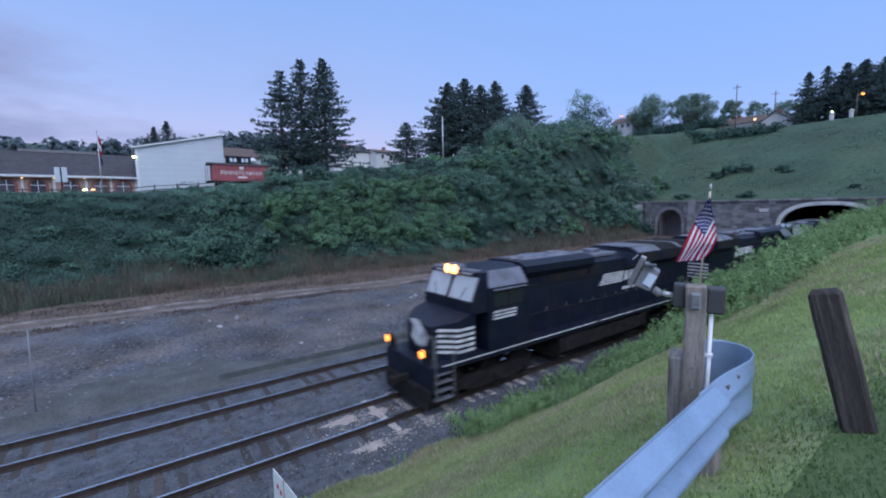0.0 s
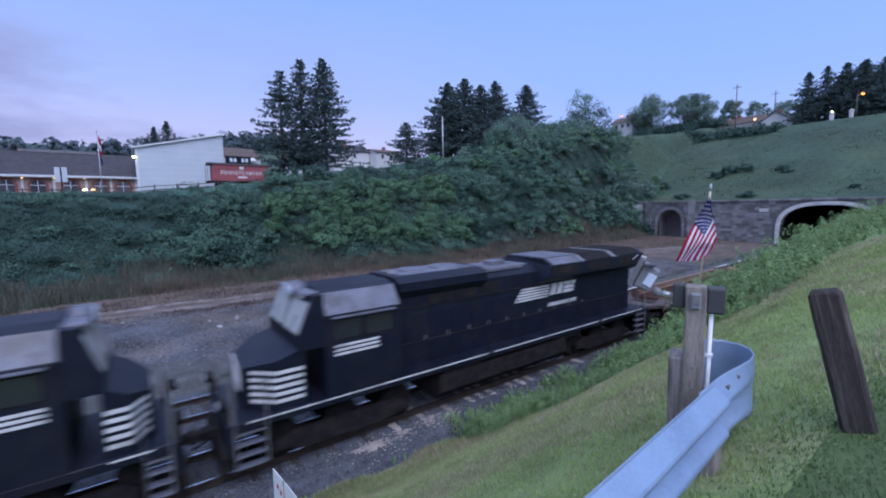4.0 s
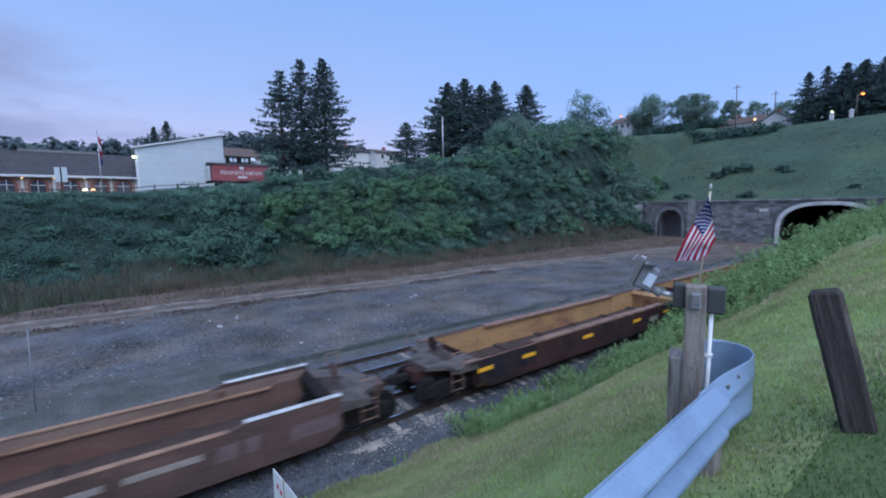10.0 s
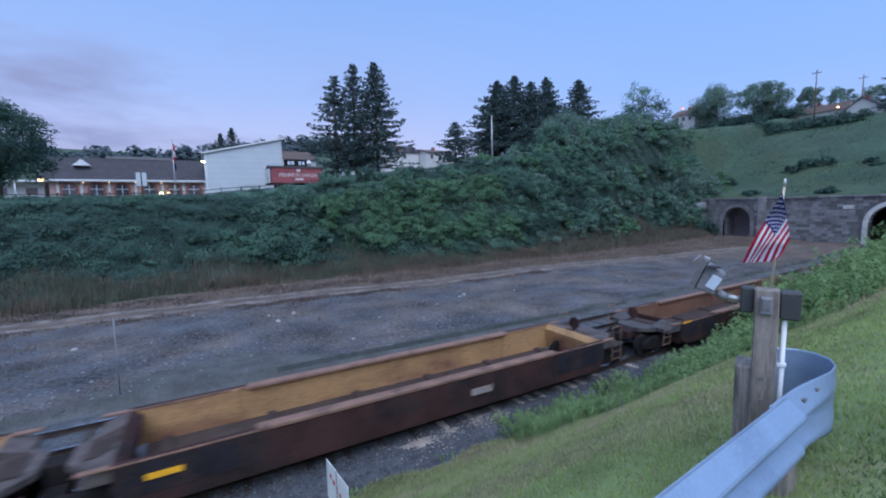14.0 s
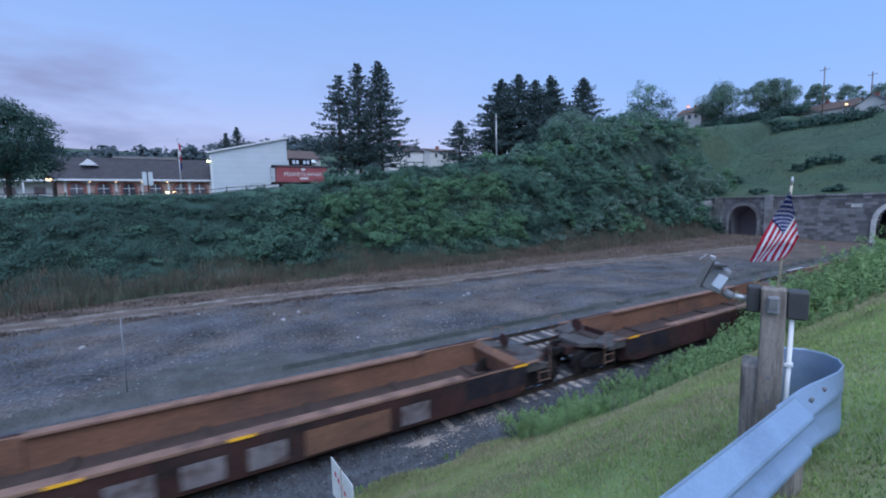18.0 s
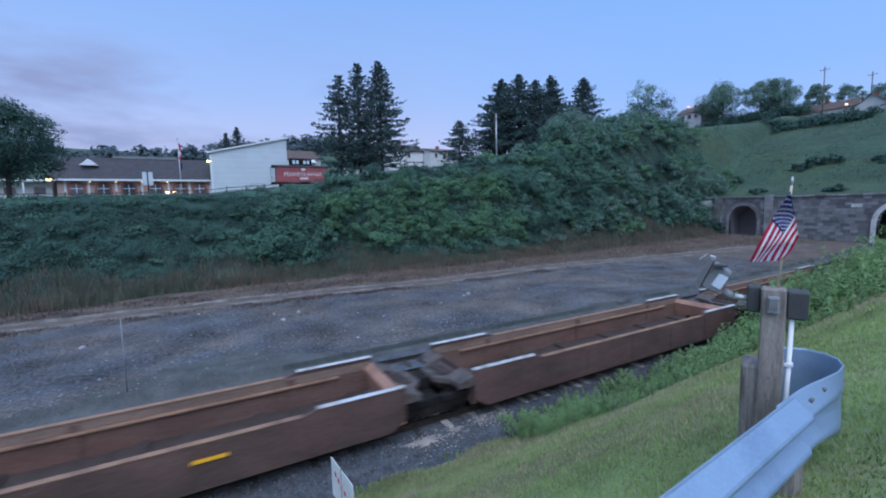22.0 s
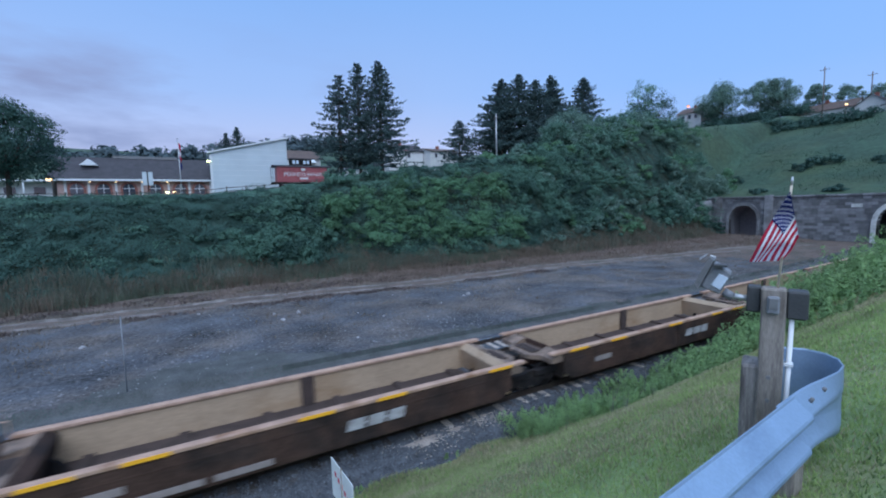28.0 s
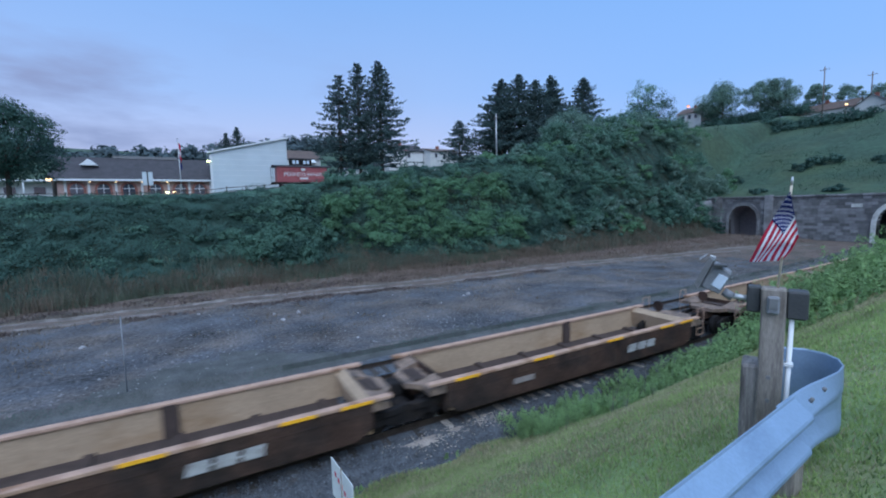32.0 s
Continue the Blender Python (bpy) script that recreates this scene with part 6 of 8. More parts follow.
def shed():
    x0, x1, y0, y1, zb = 1.0, 13.75, 85.0, 104.0, 9.6
    root = tagged(empty("warehouse", pose(0, 0, 0)), "tall pale blue windowless building with a slanting roof", "building")
    bm = bmesh.new()
    extrude(bm, [(x0, zb), (x1, zb), (x1, 20.15), (x0, 17.15)], "y", y0, y1)
    part("wall", bm, SHEDWALL, root)
    bm = bmesh.new()
    extrude(bm, [(x0 - 0.5, 17.05), (x1 + 0.3, 20.25), (x1 + 0.3, 20.5), (x0 - 0.5, 17.3)], "y", y0 - 0.4, y1 + 0.4)
    part("roof", bm, SHEDTRIM, root, "pale metal roof edge")
    for i in range(9):
        z = 10.4 + i * 0.95
        xe = x1 if z < 17 else x1
        xs = x0 if z < 17.1 else x0 + (z - 17.1) / 3.0 * (x1 - x0)
        part("siding_seam", box(bmesh.new(), xs, xe, y0 - 0.02, y0, z, z + 0.05), SHEDTRIM, root)
    part("corner_trim", box(bmesh.new(), x0 - 0.14, x0 + 0.2, y0 - 0.03, y0 + 0.3, zb, 17.0), SHEDTRIM, root)
    lamp = part("wall_lamp", box(bmesh.new(), x0 - 0.6, x0 - 0.1, y0 - 0.4, y0, 15.75, 16.05, 0.05), GREY, root)
    part("bulb", box(bmesh.new(), x0 - 0.55, x0 - 0.12, y0 - 0.38, y0 - 0.02, 15.58, 15.75, 0.03), COOLBULB, lamp, "glowing greenish lamp")
    # lower roofs behind it
    b = tagged(empty("house"), "low brown-roofed house behind the tall building", "house", group="houses of the town")
    part("wall", box(bmesh.new(), 15.2, 23.4, 100, 110, 11, 18.4), SIDING, b)
    part("roof", gable(bmesh.new(), 15.2, 23.4, 100, 110, 18.4, 20.6), SHINGLE2, b)
    part("porch_roof", extrude(bmesh.new(), [(97.5, 17.2), (100, 18.2), (100, 18.4), (97.5, 17.4)], "x", 16.5, 22), SHEDTRIM, b)


def caboose():
    root = tagged(empty("caboose", pose(10.6, 78, ground_at(15, 78) + 0.12)), "red wooden caboose on display behind a rail fence", "caboose")
    base = 0.0
    part("body", box(bmesh.new(), 0.25, 8.75, 0, 2.9, 1.05, 3.75, 0.04), CABOOSE, root)
    for i in range(21):
        x = 0.45 + i * 0.4
        part("board_seam", box(bmesh.new(), x, x + 0.025, -0.012, 0.002, 1.1, 3.6), CABOOSE, root)
    bm = bmesh.new()
    extrude(bm, [(-0.2, 3.70), (3.1, 3.70), (2.9, 3.95), (1.45, 4.12), (0.0, 3.95)], "x", -0.35, 9.35)
    part("roof", bm, SHINGLE, root)
    cup = part("cupola", box(bmesh.new(), 2.7, 6.2, 0.35, 2.55, 4.0, 5.05, 0.05), UNDER, root, "dark cupola")
    part("cupola_roof", box(bmesh.new(), 2.5, 6.4, 0.15, 2.75, 5.05, 5.2, 0.04), SHINGLE, cup)
    for x in (2.95, 3.55, 4.75, 5.35):
        part("cupola_window", box(bmesh.new(), x, x + 0.42, 0.33, 0.36, 4.25, 4.85), LEDPANEL, cup)
    part("underframe", box(bmesh.new(), -0.5, 9.5, 0.2, 2.7, 0.8, 1.05, 0.02), UNDER, root)
    for cx in (1.7, 7.4):
        for dx in (-0.8, 0.8):
            part("wheel", tube(bmesh.new(), (cx + dx, 0.62, 0.42), (cx + dx, 0.76, 0.42), 0.42, n=16), UNDER, root)
        part("truck_frame", box(bmesh.new(), cx - 1.1, cx + 1.1, 0.45, 0.6, 0.3, 0.65, 0.03), UNDER, root)
    for x in (-0.45, 9.45):
        bm = bmesh.new()
        for y in (0.2, 2.7):
            tube(bm, (x, y, 1.05), (x, y, 3.75), 0.03, n=6)
        tube(bm, (x, 0.2, 2.0), (x, 2.7, 2.0), 0.025, n=6)
        part("platform_railing", bm, UNDER, root)
    # the lettering on its side
    cu = bpy.data.curves.new("lettering", "FONT")
    cu.body, cu.size, cu.extrude, cu.align_x = "PENNSYLVANIA", 0.92, 0.01, "CENTER"
    t = new("lettering", cu)
    t.parent = root
    t.matrix_basis = pose(4.6, -0.03, 2.1, 90, 0, 0)
    cu.materials.append(WHITE)
    tagged(t, "white capital lettering")
    part("number_bar", box(bmesh.new(), 4.0, 5.4, -0.02, 0.0, 1.55, 1.85), WHITE, root, "plain white bar")
    bm = bmesh.new()
    extrude(bm, [(4.25, 3.45), (4.95, 3.45), (4.9, 3.05), (4.6, 2.92), (4.3, 3.05)], "y", -0.03, 0.0)
    part("emblem", bm, WHITE, root, "pale shield-shaped emblem")
    rail = tagged(empty("display_track", pose(9.5, 78, ground_at(15, 78))), "short display track under the caboose", "railway track")
    for y in (0.69, 2.13):
        part("rail", box(bmesh.new(), -1, 12, y - 0.04, y + 0.04, 0.0, 0.12), RAIL, rail)
    for i in range(16):
        part("tie", box(bmesh.new(), -0.9 + i * 0.8, -0.65 + i * 0.8, 0.1, 2.7, -0.3, 0.0), TIE, rail)


def station():
    x0, x1, y0, y1 = -23.8, 1.2, 102, 113
    zb = 10.2
    root = tagged(empty("station_building"), "long low brick building with arched windows and a dark roof", "building")
    part("wall", box(bmesh.new(), x0, x1, y0, y1, zb - 0.6, 14.1), BRICKPALE, root)
    bm = bmesh.new()
    gable(bm, x0, x1, y0, y1, 14.05, 18.0, 1.1, 0.2)
    part("roof", bm, SHINGLE, root)
    part("eave_board", box(bmesh.new(), x0 - 1, x1 + 1, y0 - 1.15, y0 - 1.0, 13.2, 13.55), SHEDTRIM, root)
    part("ridge_vent", box(bmesh.new(), -16, -5, 107.2, 107.8, 18.1, 18.6), GREY, root)
    for xx, z in ((-21.0, 0), (-17.0, 0), (-13.1, 0), (-8.8, 0), (-4.6, 0), (-1.2, 0)):
        o = [(p + xx, z) for p, z in ((1.35, 10.6), (1.35, 11.8), (1.15, 12.5), (0.7, 12.95), (0, 13.1), (-0.7, 12.95), (-1.15, 12.5), (-1.35, 11.8), (-1.35, 10.6))]
        i = [(xx + (p - xx) * 0.72, 10.6 + (z - 10.6) * 0.84) for p, z in o]
        bm = bmesh.new()
        extrude(bm, o, "y", y0 - 0.10, y0)
        w = part("window", bm, BRICKRED, root, "arched window in a red brick surround")
        bm = bmesh.new()
        extrude(bm, i, "y", y0 - 0.14, y0 - 0.09)
        part("pane", bm, PANE, w)
        part("mullion", box(bmesh.new(), xx - 0.05, xx + 0.05, y0 - 0.17, y0 - 0.13, 10.6, 12.7), SHEDTRIM, w)
        part("transom", box(bmesh.new(), xx - 0.95, xx + 0.95, y0 - 0.165, y0 - 0.135, 11.75, 11.85), SHEDTRIM, w)
    for xx in (-18.9, -15.0, -10.9, -6.8):
        bm = bmesh.new()
        box(bm, xx - 0.08, xx + 0.08, y0 - 0.45, y0 - 0.25, 13.02, 13.12)
        part("soffit_lamp", bm, WARMBULB, root, "glowing warm soffit lamp")
    bm = bmesh.new()
    extrude(bm, [(-20.6, 16.3), (-17.9, 16.3), (-19.25, 17.5)], "y", 103.4, 106)
    part("dormer", bm, SHEDTRIM, root, "small pale dormer gable")
    for xx in (-22.6, -19.2, -15.1, -11, -6.6, -3, 0.8):
        part("pilaster", box(bmesh.new(), xx - 0.18, xx + 0.18, y0 - 0.14, y0 - 0.006, zb - 0.4, 13.6), SIDING, root)
    # annex at the far end
    a = tagged(empty("annex"), "low white annex with a pale canopy", "building")
    part("wall", box(bmesh.new(), -42, -24.6, 103, 110, 9.6, 13.0), SIDING, a)
    part("canopy", box(bmesh.new(), -42.3, -24.2, 100.6, 110.2, 13.0, 13.35, 0.05), SHEDTRIM, a)
    for xx in (-40, -36, -32, -28):
        part("column", tube(bmesh.new(), (xx, 100.9, 9.4), (xx, 100.9, 13.0), 0.12, n=8), SHEDTRIM, a)
        window(a, xx + 1.6, 103, 11.5, 1.6, 1.2)
    # lamps, flag, signs, shrubs before it
    p = tagged(empty("flag_pole", pose(-4.1, 95, ground_at(-4, 95))), "tall silver pole with two drooping flags", "flag pole")
    part("pole", tube(bmesh.new(), (0, 0, -0.3), (0, 0, 11.6), 0.1, 0.05, n=8), SILVER, p)
    part("ball", tube(bmesh.new(), (0, 0, 11.55), (0, 0, 11.8), 0.1, n=8), SILVER, p)
    for k, (m, z0, z1) in enumerate(((FLAGRED, 9.9, 11.2), (FLAGWHITE, 9.0, 9.9), (FLAGRED, 8.1, 9.0), (FLAGBLUE, 6.6, 7.6))):
        bm = bmesh.new()
        g = [[bm.verts.new((0.06 + 0.3 * u + 0.1 * math.sin(v * 4 + u * 5), 0.12 * math.sin(u * 6 + v * 3), z0 + (z1 - z0) * v - 0.9 * u)) for v in (0, 0.5, 1)] for u in (0, 0.33, 0.66, 1)]
        for i in range(3):
            for j in range(2):
                bm.faces.new((g[i][j], g[i + 1][j], g[i + 1][j + 1], g[i][j + 1]))
        bmesh.ops.solidify(bm, geom=bm.faces[:], thickness=0.02)
        part("flag_cloth", bm, m, p)
    s = tagged(empty("town_sign", pose(-9.1, 93, ground_at(-9, 93))), "pale blue upright sign on a dark post", "sign")
    part("post", box(bmesh.new(), -0.08, 0.08, -0.08, 0.08, -0.3, 5.3), UNDER, s)
    for sx in (-1, 1):
        part("panel", box(bmesh.new(), *sorted((sx * 0.1, sx * 0.78)), -0.05, 0.05, 2.9, 5.3), SHEDWALL, s)
    for x, z, m in ((-6.6, 1.6, COOLBULB), (-5.5, 1.7, WARMBULB)):
        l = tagged(empty("bollard_lamp", pose(x, 98, ground_at(x, 98))), "small glowing lamp before the brick building", "lamp", group="lamps before the building")
        part("stem", tube(bmesh.new(), (0, 0, -0.2), (0, 0, z), 0.05, n=6), UNDER, l)
        part("bulb", box(bmesh.new(), -0.25, 0.25, -0.15, 0.15, z, z + 0.32, 0.05), m, l)


def fences():
    """Post-and-rail fence along the top of the bank."""
    f = tagged(empty("rail_fence"), "weathered post-and-rail fence along the top of the bank", "fence")
    xs = np.arange(-26, 24, 2.6)
    for x in xs:
        y = 70.0
        z = ground_at(x, y)
        part("fence_post", box(bmesh.new(), x - 0.07, x + 0.07, y - 0.07, y + 0.07, z - 0.3, z + 1.25, 0.01), DARKWOOD, f)
    for a, b in zip(xs, xs[1:]):
        for h in (0.55, 1.05):
            bm = bmesh.new()
            tube(bm, (a, 70.0, ground_at(a, 70) + h), (b, 70.0, ground_at(b, 70) + h), 0.055, n=5)
            part("fence_rail", bm, DARKWOOD, f)


def small_house(name, x0, x1, y0, y1, zb, ze, zr, wall, roof, label, wins=(), axis="x"):
    root = tagged(empty(name), label, "house", group="houses of the town")
    part("wall", box(bmesh.new(), x0, x1, y0, y1, zb - 2.5, ze), wall, root)
    bm = bmesh.new()
    if axis == "x":
        gable(bm, x0, x1, y0, y1, ze, zr)
        for x in (x0, x1 - 0.15):
            part("gable_end", extrude(bmesh.new(), [(y0, ze), (y1, ze), ((y0 + y1) / 2, zr)], "x", x, x + 0.15), wall, root)
    else:
        gable(bm, y0, y1, x0, x1, ze, zr)
        for v in bm.verts:
            v.co = Vector((v.co.y, v.co.x, v.co.z))
        bmesh.ops.recalc_face_normals(bm, faces=bm.faces[:])
        for y in (y0, y1 - 0.15):
            part("gable_end", extrude(bmesh.new(), [(x0, ze), (x1, ze), ((x0 + x1) / 2, zr)], "y", y, y + 0.15), wall, root)
    part("roof", bm, roof, root)
    part("chimney", box(bmesh.new(), (x0 + x1) / 2 - 0.4, (x0 + x1) / 2 + 0.4, (y0 + y1) / 2 - 0.4, (y0 + y1) / 2 + 0.4, zr - 0.6, zr + 0.9, 0.03), BRICKRED, root)
    for w in wins:
        window(root, *w)
    return root


def street_lamp(x, y, zb, h, arm, m, label, name="street_lamp"):
    root = tagged(empty(name, pose(x, y, zb)), label, "street lamp", group="street lamps")
    part("pole", tube(bmesh.new(), (0, 0, -0.5), (0, 0, h), 0.12, 0.08, n=8), POLEWOOD, root)
    part("arm", tube(bmesh.new(), (0, 0, h - 0.5), (arm[0], arm[1], h - 0.1), 0.04, n=6), SILVER, root)
    hd = part("lamp_head", box(bmesh.new(), arm[0] - 0.3, arm[0] + 0.3, arm[1] - 0.3, arm[1] + 0.3, h - 0.15, h + 0.1, 0.05), GREY, root)
    part("bulb", box(bmesh.new(), arm[0] - 0.26, arm[0] + 0.26, arm[1] - 0.26, arm[1] + 0.26, h - 0.45, h - 0.15, 0.08), m, hd, "glowing lamp")


def utility_pole(x, y, zb, top, label):
    root = tagged(empty("utility_pole", pose(x, y, zb)), label, "utility pole", group="utility poles")
    part("pole", tube(bmesh.new(), (0, 0, -0.5), (0, 0, top - zb), 0.17, 0.12, n=8), SILVER if label.startswith("pale") else POLEWOOD, root)
    part("cross_arm", box(bmesh.new(), -0.06, 0.06, -1.0, 1.0, top - zb - 0.9, top - zb - 0.78), POLEWOOD, root)
    for yy in (-0.85, -0.3, 0.3, 0.85):
        part("insulator", tube(bmesh.new(), (0, yy, top - zb - 0.78), (0, yy, top - zb - 0.6), 0.05, n=6), GREY, root)


def car(x, y, rz, paint, label):
    root = tagged(empty("parked_car", pose(x, y, ground_at(x, y), 0, 0, rz)), label, "car", group="parked cars")
    bm = bmesh.new()
    extrude(bm, [(-2.2, 0.35), (2.2, 0.35), (2.25, 0.75), (1.3, 0.92), (-2.15, 0.95)], "y", -0.88, 0.88)
    bmesh.ops.bevel(bm, geom=bm.edges[:], offset=0.05, segments=1, affect="EDGES")
    part("body", bm, paint, root)
    bm = bmesh.new()
    extrude(bm, [(-1.7, 0.93), (1.0, 0.92), (0.35, 1.42), (-1.2, 1.45)], "y", -0.75, 0.75)
    c = part("cabin", bm, PANE, root)
    part("roof_panel", box(bmesh.new(), -1.15, 0.32, -0.72, 0.72, 1.43, 1.47, 0.01), paint, c)
    for wx in (-1.4, 1.4):
        for wy in (-0.86, 0.86):
            w = part("wheel", tube(bmesh.new(), (wx, wy - 0.1, 0.33), (wx, wy + 0.1, 0.33), 0.33, n=14), UNDER, root)
            part("rim", tube(bmesh.new(), (wx, wy - 0.11, 0.33), (wx, wy + 0.11, 0.33), 0.19, n=12), SILVER, w)


def town():
    shed()
    caboose()
    station()
    fences()
    small_house("white_house", 44.5, 55.0, 110, 119, 17, 22.6, 24.8, SIDING, SHINGLE, "white two-storey house behind the spruces", [(50.5, 110, 21.4, 0.8, 1.3), (46.5, 110, 21.4, 0.8, 1.3)])
    small_house("white_house", 55.2, 64.0, 106, 114, 17.5, 22.3, 23.4, SIDING, SHINGLE2, "long white house with small windows", [(57.0, 106, 21.2, 0.7, 1.2), (59.6, 106, 21.2, 0.7, 1.2), (62.0, 106, 21.2, 0.7, 1.2)])
    small_house("garage", 33, 43.5, 112, 120, 14, 17.6, 19.6, SIDING, SHINGLE, "low white garage between the trunks", [])
    street_lamp(45.2, 100, ground_at(45, 100), 7.2, (-0.9, -0.3), SODIUM, "orange street lamp on a wooden pole by the spruces")
    utility_pole(58.8, 80, ground_at(58.8, 80), 27.5, "pale weathered utility pole at the top of the bank")
    utility_pole(141, 50.2, ground_at(141, 50), 40.2, "tall utility pole on the tunnel's hill")
    utility_pole(158, 46.0, ground_at(158, 46), 40.0, "utility pole among the houses on the hill")
    # row of houses on the hill
    small_house("row_house", 150, 158, 86.5, 95.0, 32, 37.4, 39.6, SIDING, SHINGLE2, "white row house at the edge of the hill", [(150, 88.2, 36.0, 0.9, 1.4, False, "x"), (150, 90.4, 36.0, 0.9, 1.4, False, "x"), (150, 92.6, 36.0, 0.9, 1.4, False, "x")], axis="y")
    street_lamp(148, 90.0, ground_at(148, 90), 8.6, (-0.6, -0.6), SODIUM, "orange street lamp before the row house")
    small_house("bungalow", 155, 164, 48.5, 63, 27, 31.4, 33.8, SIDING, SHINGLE2, "brown-roofed bungalow on the hill", [], axis="y")
    small_house("white_bungalow", 149, 156, 39, 47.5, 26.5, 29.2, 32.4, SIDING, SHINGLE, "white gabled bungalow on the hill", [(149, 43, 28.3, 1.2, 1.0, False, "x")], axis="x")
    street_lamp(140, 45.3, ground_at(140, 45), 3.2, (-0.5, -0.3), WARMBULB, "warm yard lamp beside the bungalows")
    street_lamp(135.5, 24.0, ground_at(135, 24), 5.2, (-0.6, -1.0), SODIUM, "orange street lamp on the hill before dark trees")
    for y in (28.0, 24.6):
        r = tagged(empty("gate_pillar", pose(134.5, y, ground_at(134.5, y))), "short white gate pillar on the hill", "pillar", group="gate pillars")
        part("shaft", box(bmesh.new(), -0.35, 0.35, -0.35, 0.35, -0.4, 1.5, 0.03), SIDING, r)
        part("cap", box(bmesh.new(), -0.45, 0.45, -0.45, 0.45, 1.5, 1.7, 0.03), SHEDTRIM, r)
        part("globe", tube(bmesh.new(), (0, 0, 1.7), (0, 0, 2.0), 0.2, 0.1, n=8), COOLBULB if y > 26 else SIDING, r)
    car(-22.5, 88, 5, SIDING, "white car parked by the annex")
    car(-28, 87, -4, SHEDWALL, "pale blue car parked by the annex")
    car(-17.5, 90, 2, SIDING, "white car parked before the brick building")


town()


# ---- trees, shrubs, weeds, grass ----
def spruce(x, y, top, radius, seed, label, zb=None, thin=1.0, bare=0.06):
    """A conifer: tapered trunk, whorls of drooping limbs with hanging sprays, gaps between them."""
    global rng
    rng = np.random.default_rng(seed)
    zb = ground_at(x, y) if zb is None else zb
    h = top - zb
    root = tagged(empty("spruce", pose(x, y, zb)), label, "tree", group="conifers")
    bm = bmesh.new()
    tube(bm, (0, 0, -0.4), (0, 0, h * 0.55), 0.028 * h * 0.6, 0.012 * h, n=8)
    tube(bm, (0, 0, h * 0.55), (0, 0, h * 0.985), 0.012 * h, 0.02, n=6)
    part("trunk", bm, BARK, root)
    cs, sz, lim = [], [], bmesh.new()
    z = bare * h
    while z < h * 0.985:
        f = 1 - z / h
        r = radius * min(1.0, f ** 0.8 * 1.25) * (0.55 + 0.45 * min(1, (z / h) / 0.12))
        n = max(4, int(rng.integers(6, 10)))
        a0 = rng.uniform(0, 6.28)
        for k in range(n):
            if rng.uniform() > 0.86 * thin + 0.1:
                continue
            a = a0 + k * 6.283 / n + rng.normal() * 0.2
            ln = r * rng.uniform(0.6, 1.18)
            lift = rng.uniform(-0.30, 0.06) - 0.12 * f
            m = max(3, int(ln / 0.34))
            t = np.linspace(0.18, 1, m) + rng.normal(size=m) * 0.03
            px, py = np.cos(a) * ln * t, np.sin(a) * ln * t
            pz = z + ln * (lift * t + 0.22 * t * t)
            wd = 0.22 * ln * (1 - t * 0.75)
            for rep in range(3):
                q = np.stack([px - np.sin(a) * rng.normal(size=m) * wd, py + np.cos(a) * rng.normal(size=m) * wd, pz - rng.uniform(0, 0.32, m)], -1)
                cs.append(q)
                sz.append(np.full(m, 0.22 + 0.012 * radius))
            if f > 0.15 and k % 2 == 0:
                tube(lim, (0, 0, z), (px[-1] * 0.8, py[-1] * 0.8, z + ln * (lift * 0.8 + 0.14)), 0.045, 0.012, n=4)
        z += rng.uniform(0.5, 0.85) * (0.7 + 0.3 * h / 20) * (0.6 + 0.6 * f)
    part("branchwork", lim, BARK, root)
    c, s = np.concatenate(cs), np.concatenate(sz)
    v, f = leaf_quads(c, s, flat=0.55, droop=0.35)
    ob = new("crown", soup("crown", v, f, NEEDLES))
    ob.parent = root


def broadleaf(x, y, top, radius, seed, label, material, zb=None, clumps=46, leaves=75, size=0.24, low=0.25, name="tree"):
    """A broad-leaved tree: trunk, forking limbs, a crown of leaf clumps with gaps."""
    global rng
    rng = np.random.default_rng(seed)
    zb = ground_at(x, y) if zb is None else zb
    h = top - zb
    root = tagged(empty(name, pose(x, y, zb)), label, "tree", group="broad-leaved trees")
    bm = bmesh.new()
    tube(bm, (0, 0, -0.4), (0.1, 0, h * 0.4), 0.02 * h + 0.06, 0.013 * h + 0.03, n=8)
    part("trunk", bm, BARK, root)
    lim = bmesh.new()
    cen = []
    for k in range(clumps):
        d = rng.normal(size=3)
        d /= np.linalg.norm(d)
        rr = rng.uniform(0.35, 1.0) ** 0.6
        p = np.array([d[0] * radius * rr, d[1] * radius * rr, h * (low + (1 - low) * 0.5) + d[2] * h * (1 - low) * 0.5 * rr])
        p[:2] *= 1.0 - 0.35 * max(0, (p[2] / h - 0.6)) / 0.4
        cen.append(p)
        if k % 5 == 0:
            tube(lim, (0.05, 0, h * rng.uniform(0.25, 0.4)), tuple(p * 0.9), 0.008 * h + 0.02, 0.02, n=5)
    part("branchwork", lim, BARK, root)
    cen = np.array(cen)
    rad = radius * rng.uniform(0.2, 0.36, len(cen))
    d = rng.normal(size=(len(cen), leaves, 3))
    d /= np.linalg.norm(d, axis=2)[..., None]
    d *= rng.uniform(0.35, 1.0, (len(cen), leaves, 1)) ** 0.5
    d[..., 2] *= 0.75
    c = (cen[:, None] + d * rad[:, None, None]).reshape(-1, 3)
    v, f = facing_leaves(c, d.reshape(-1, 3), size * 0.8, 0.4)
    ob = new("crown", soup("crown", v, f, material))
    ob.parent = root


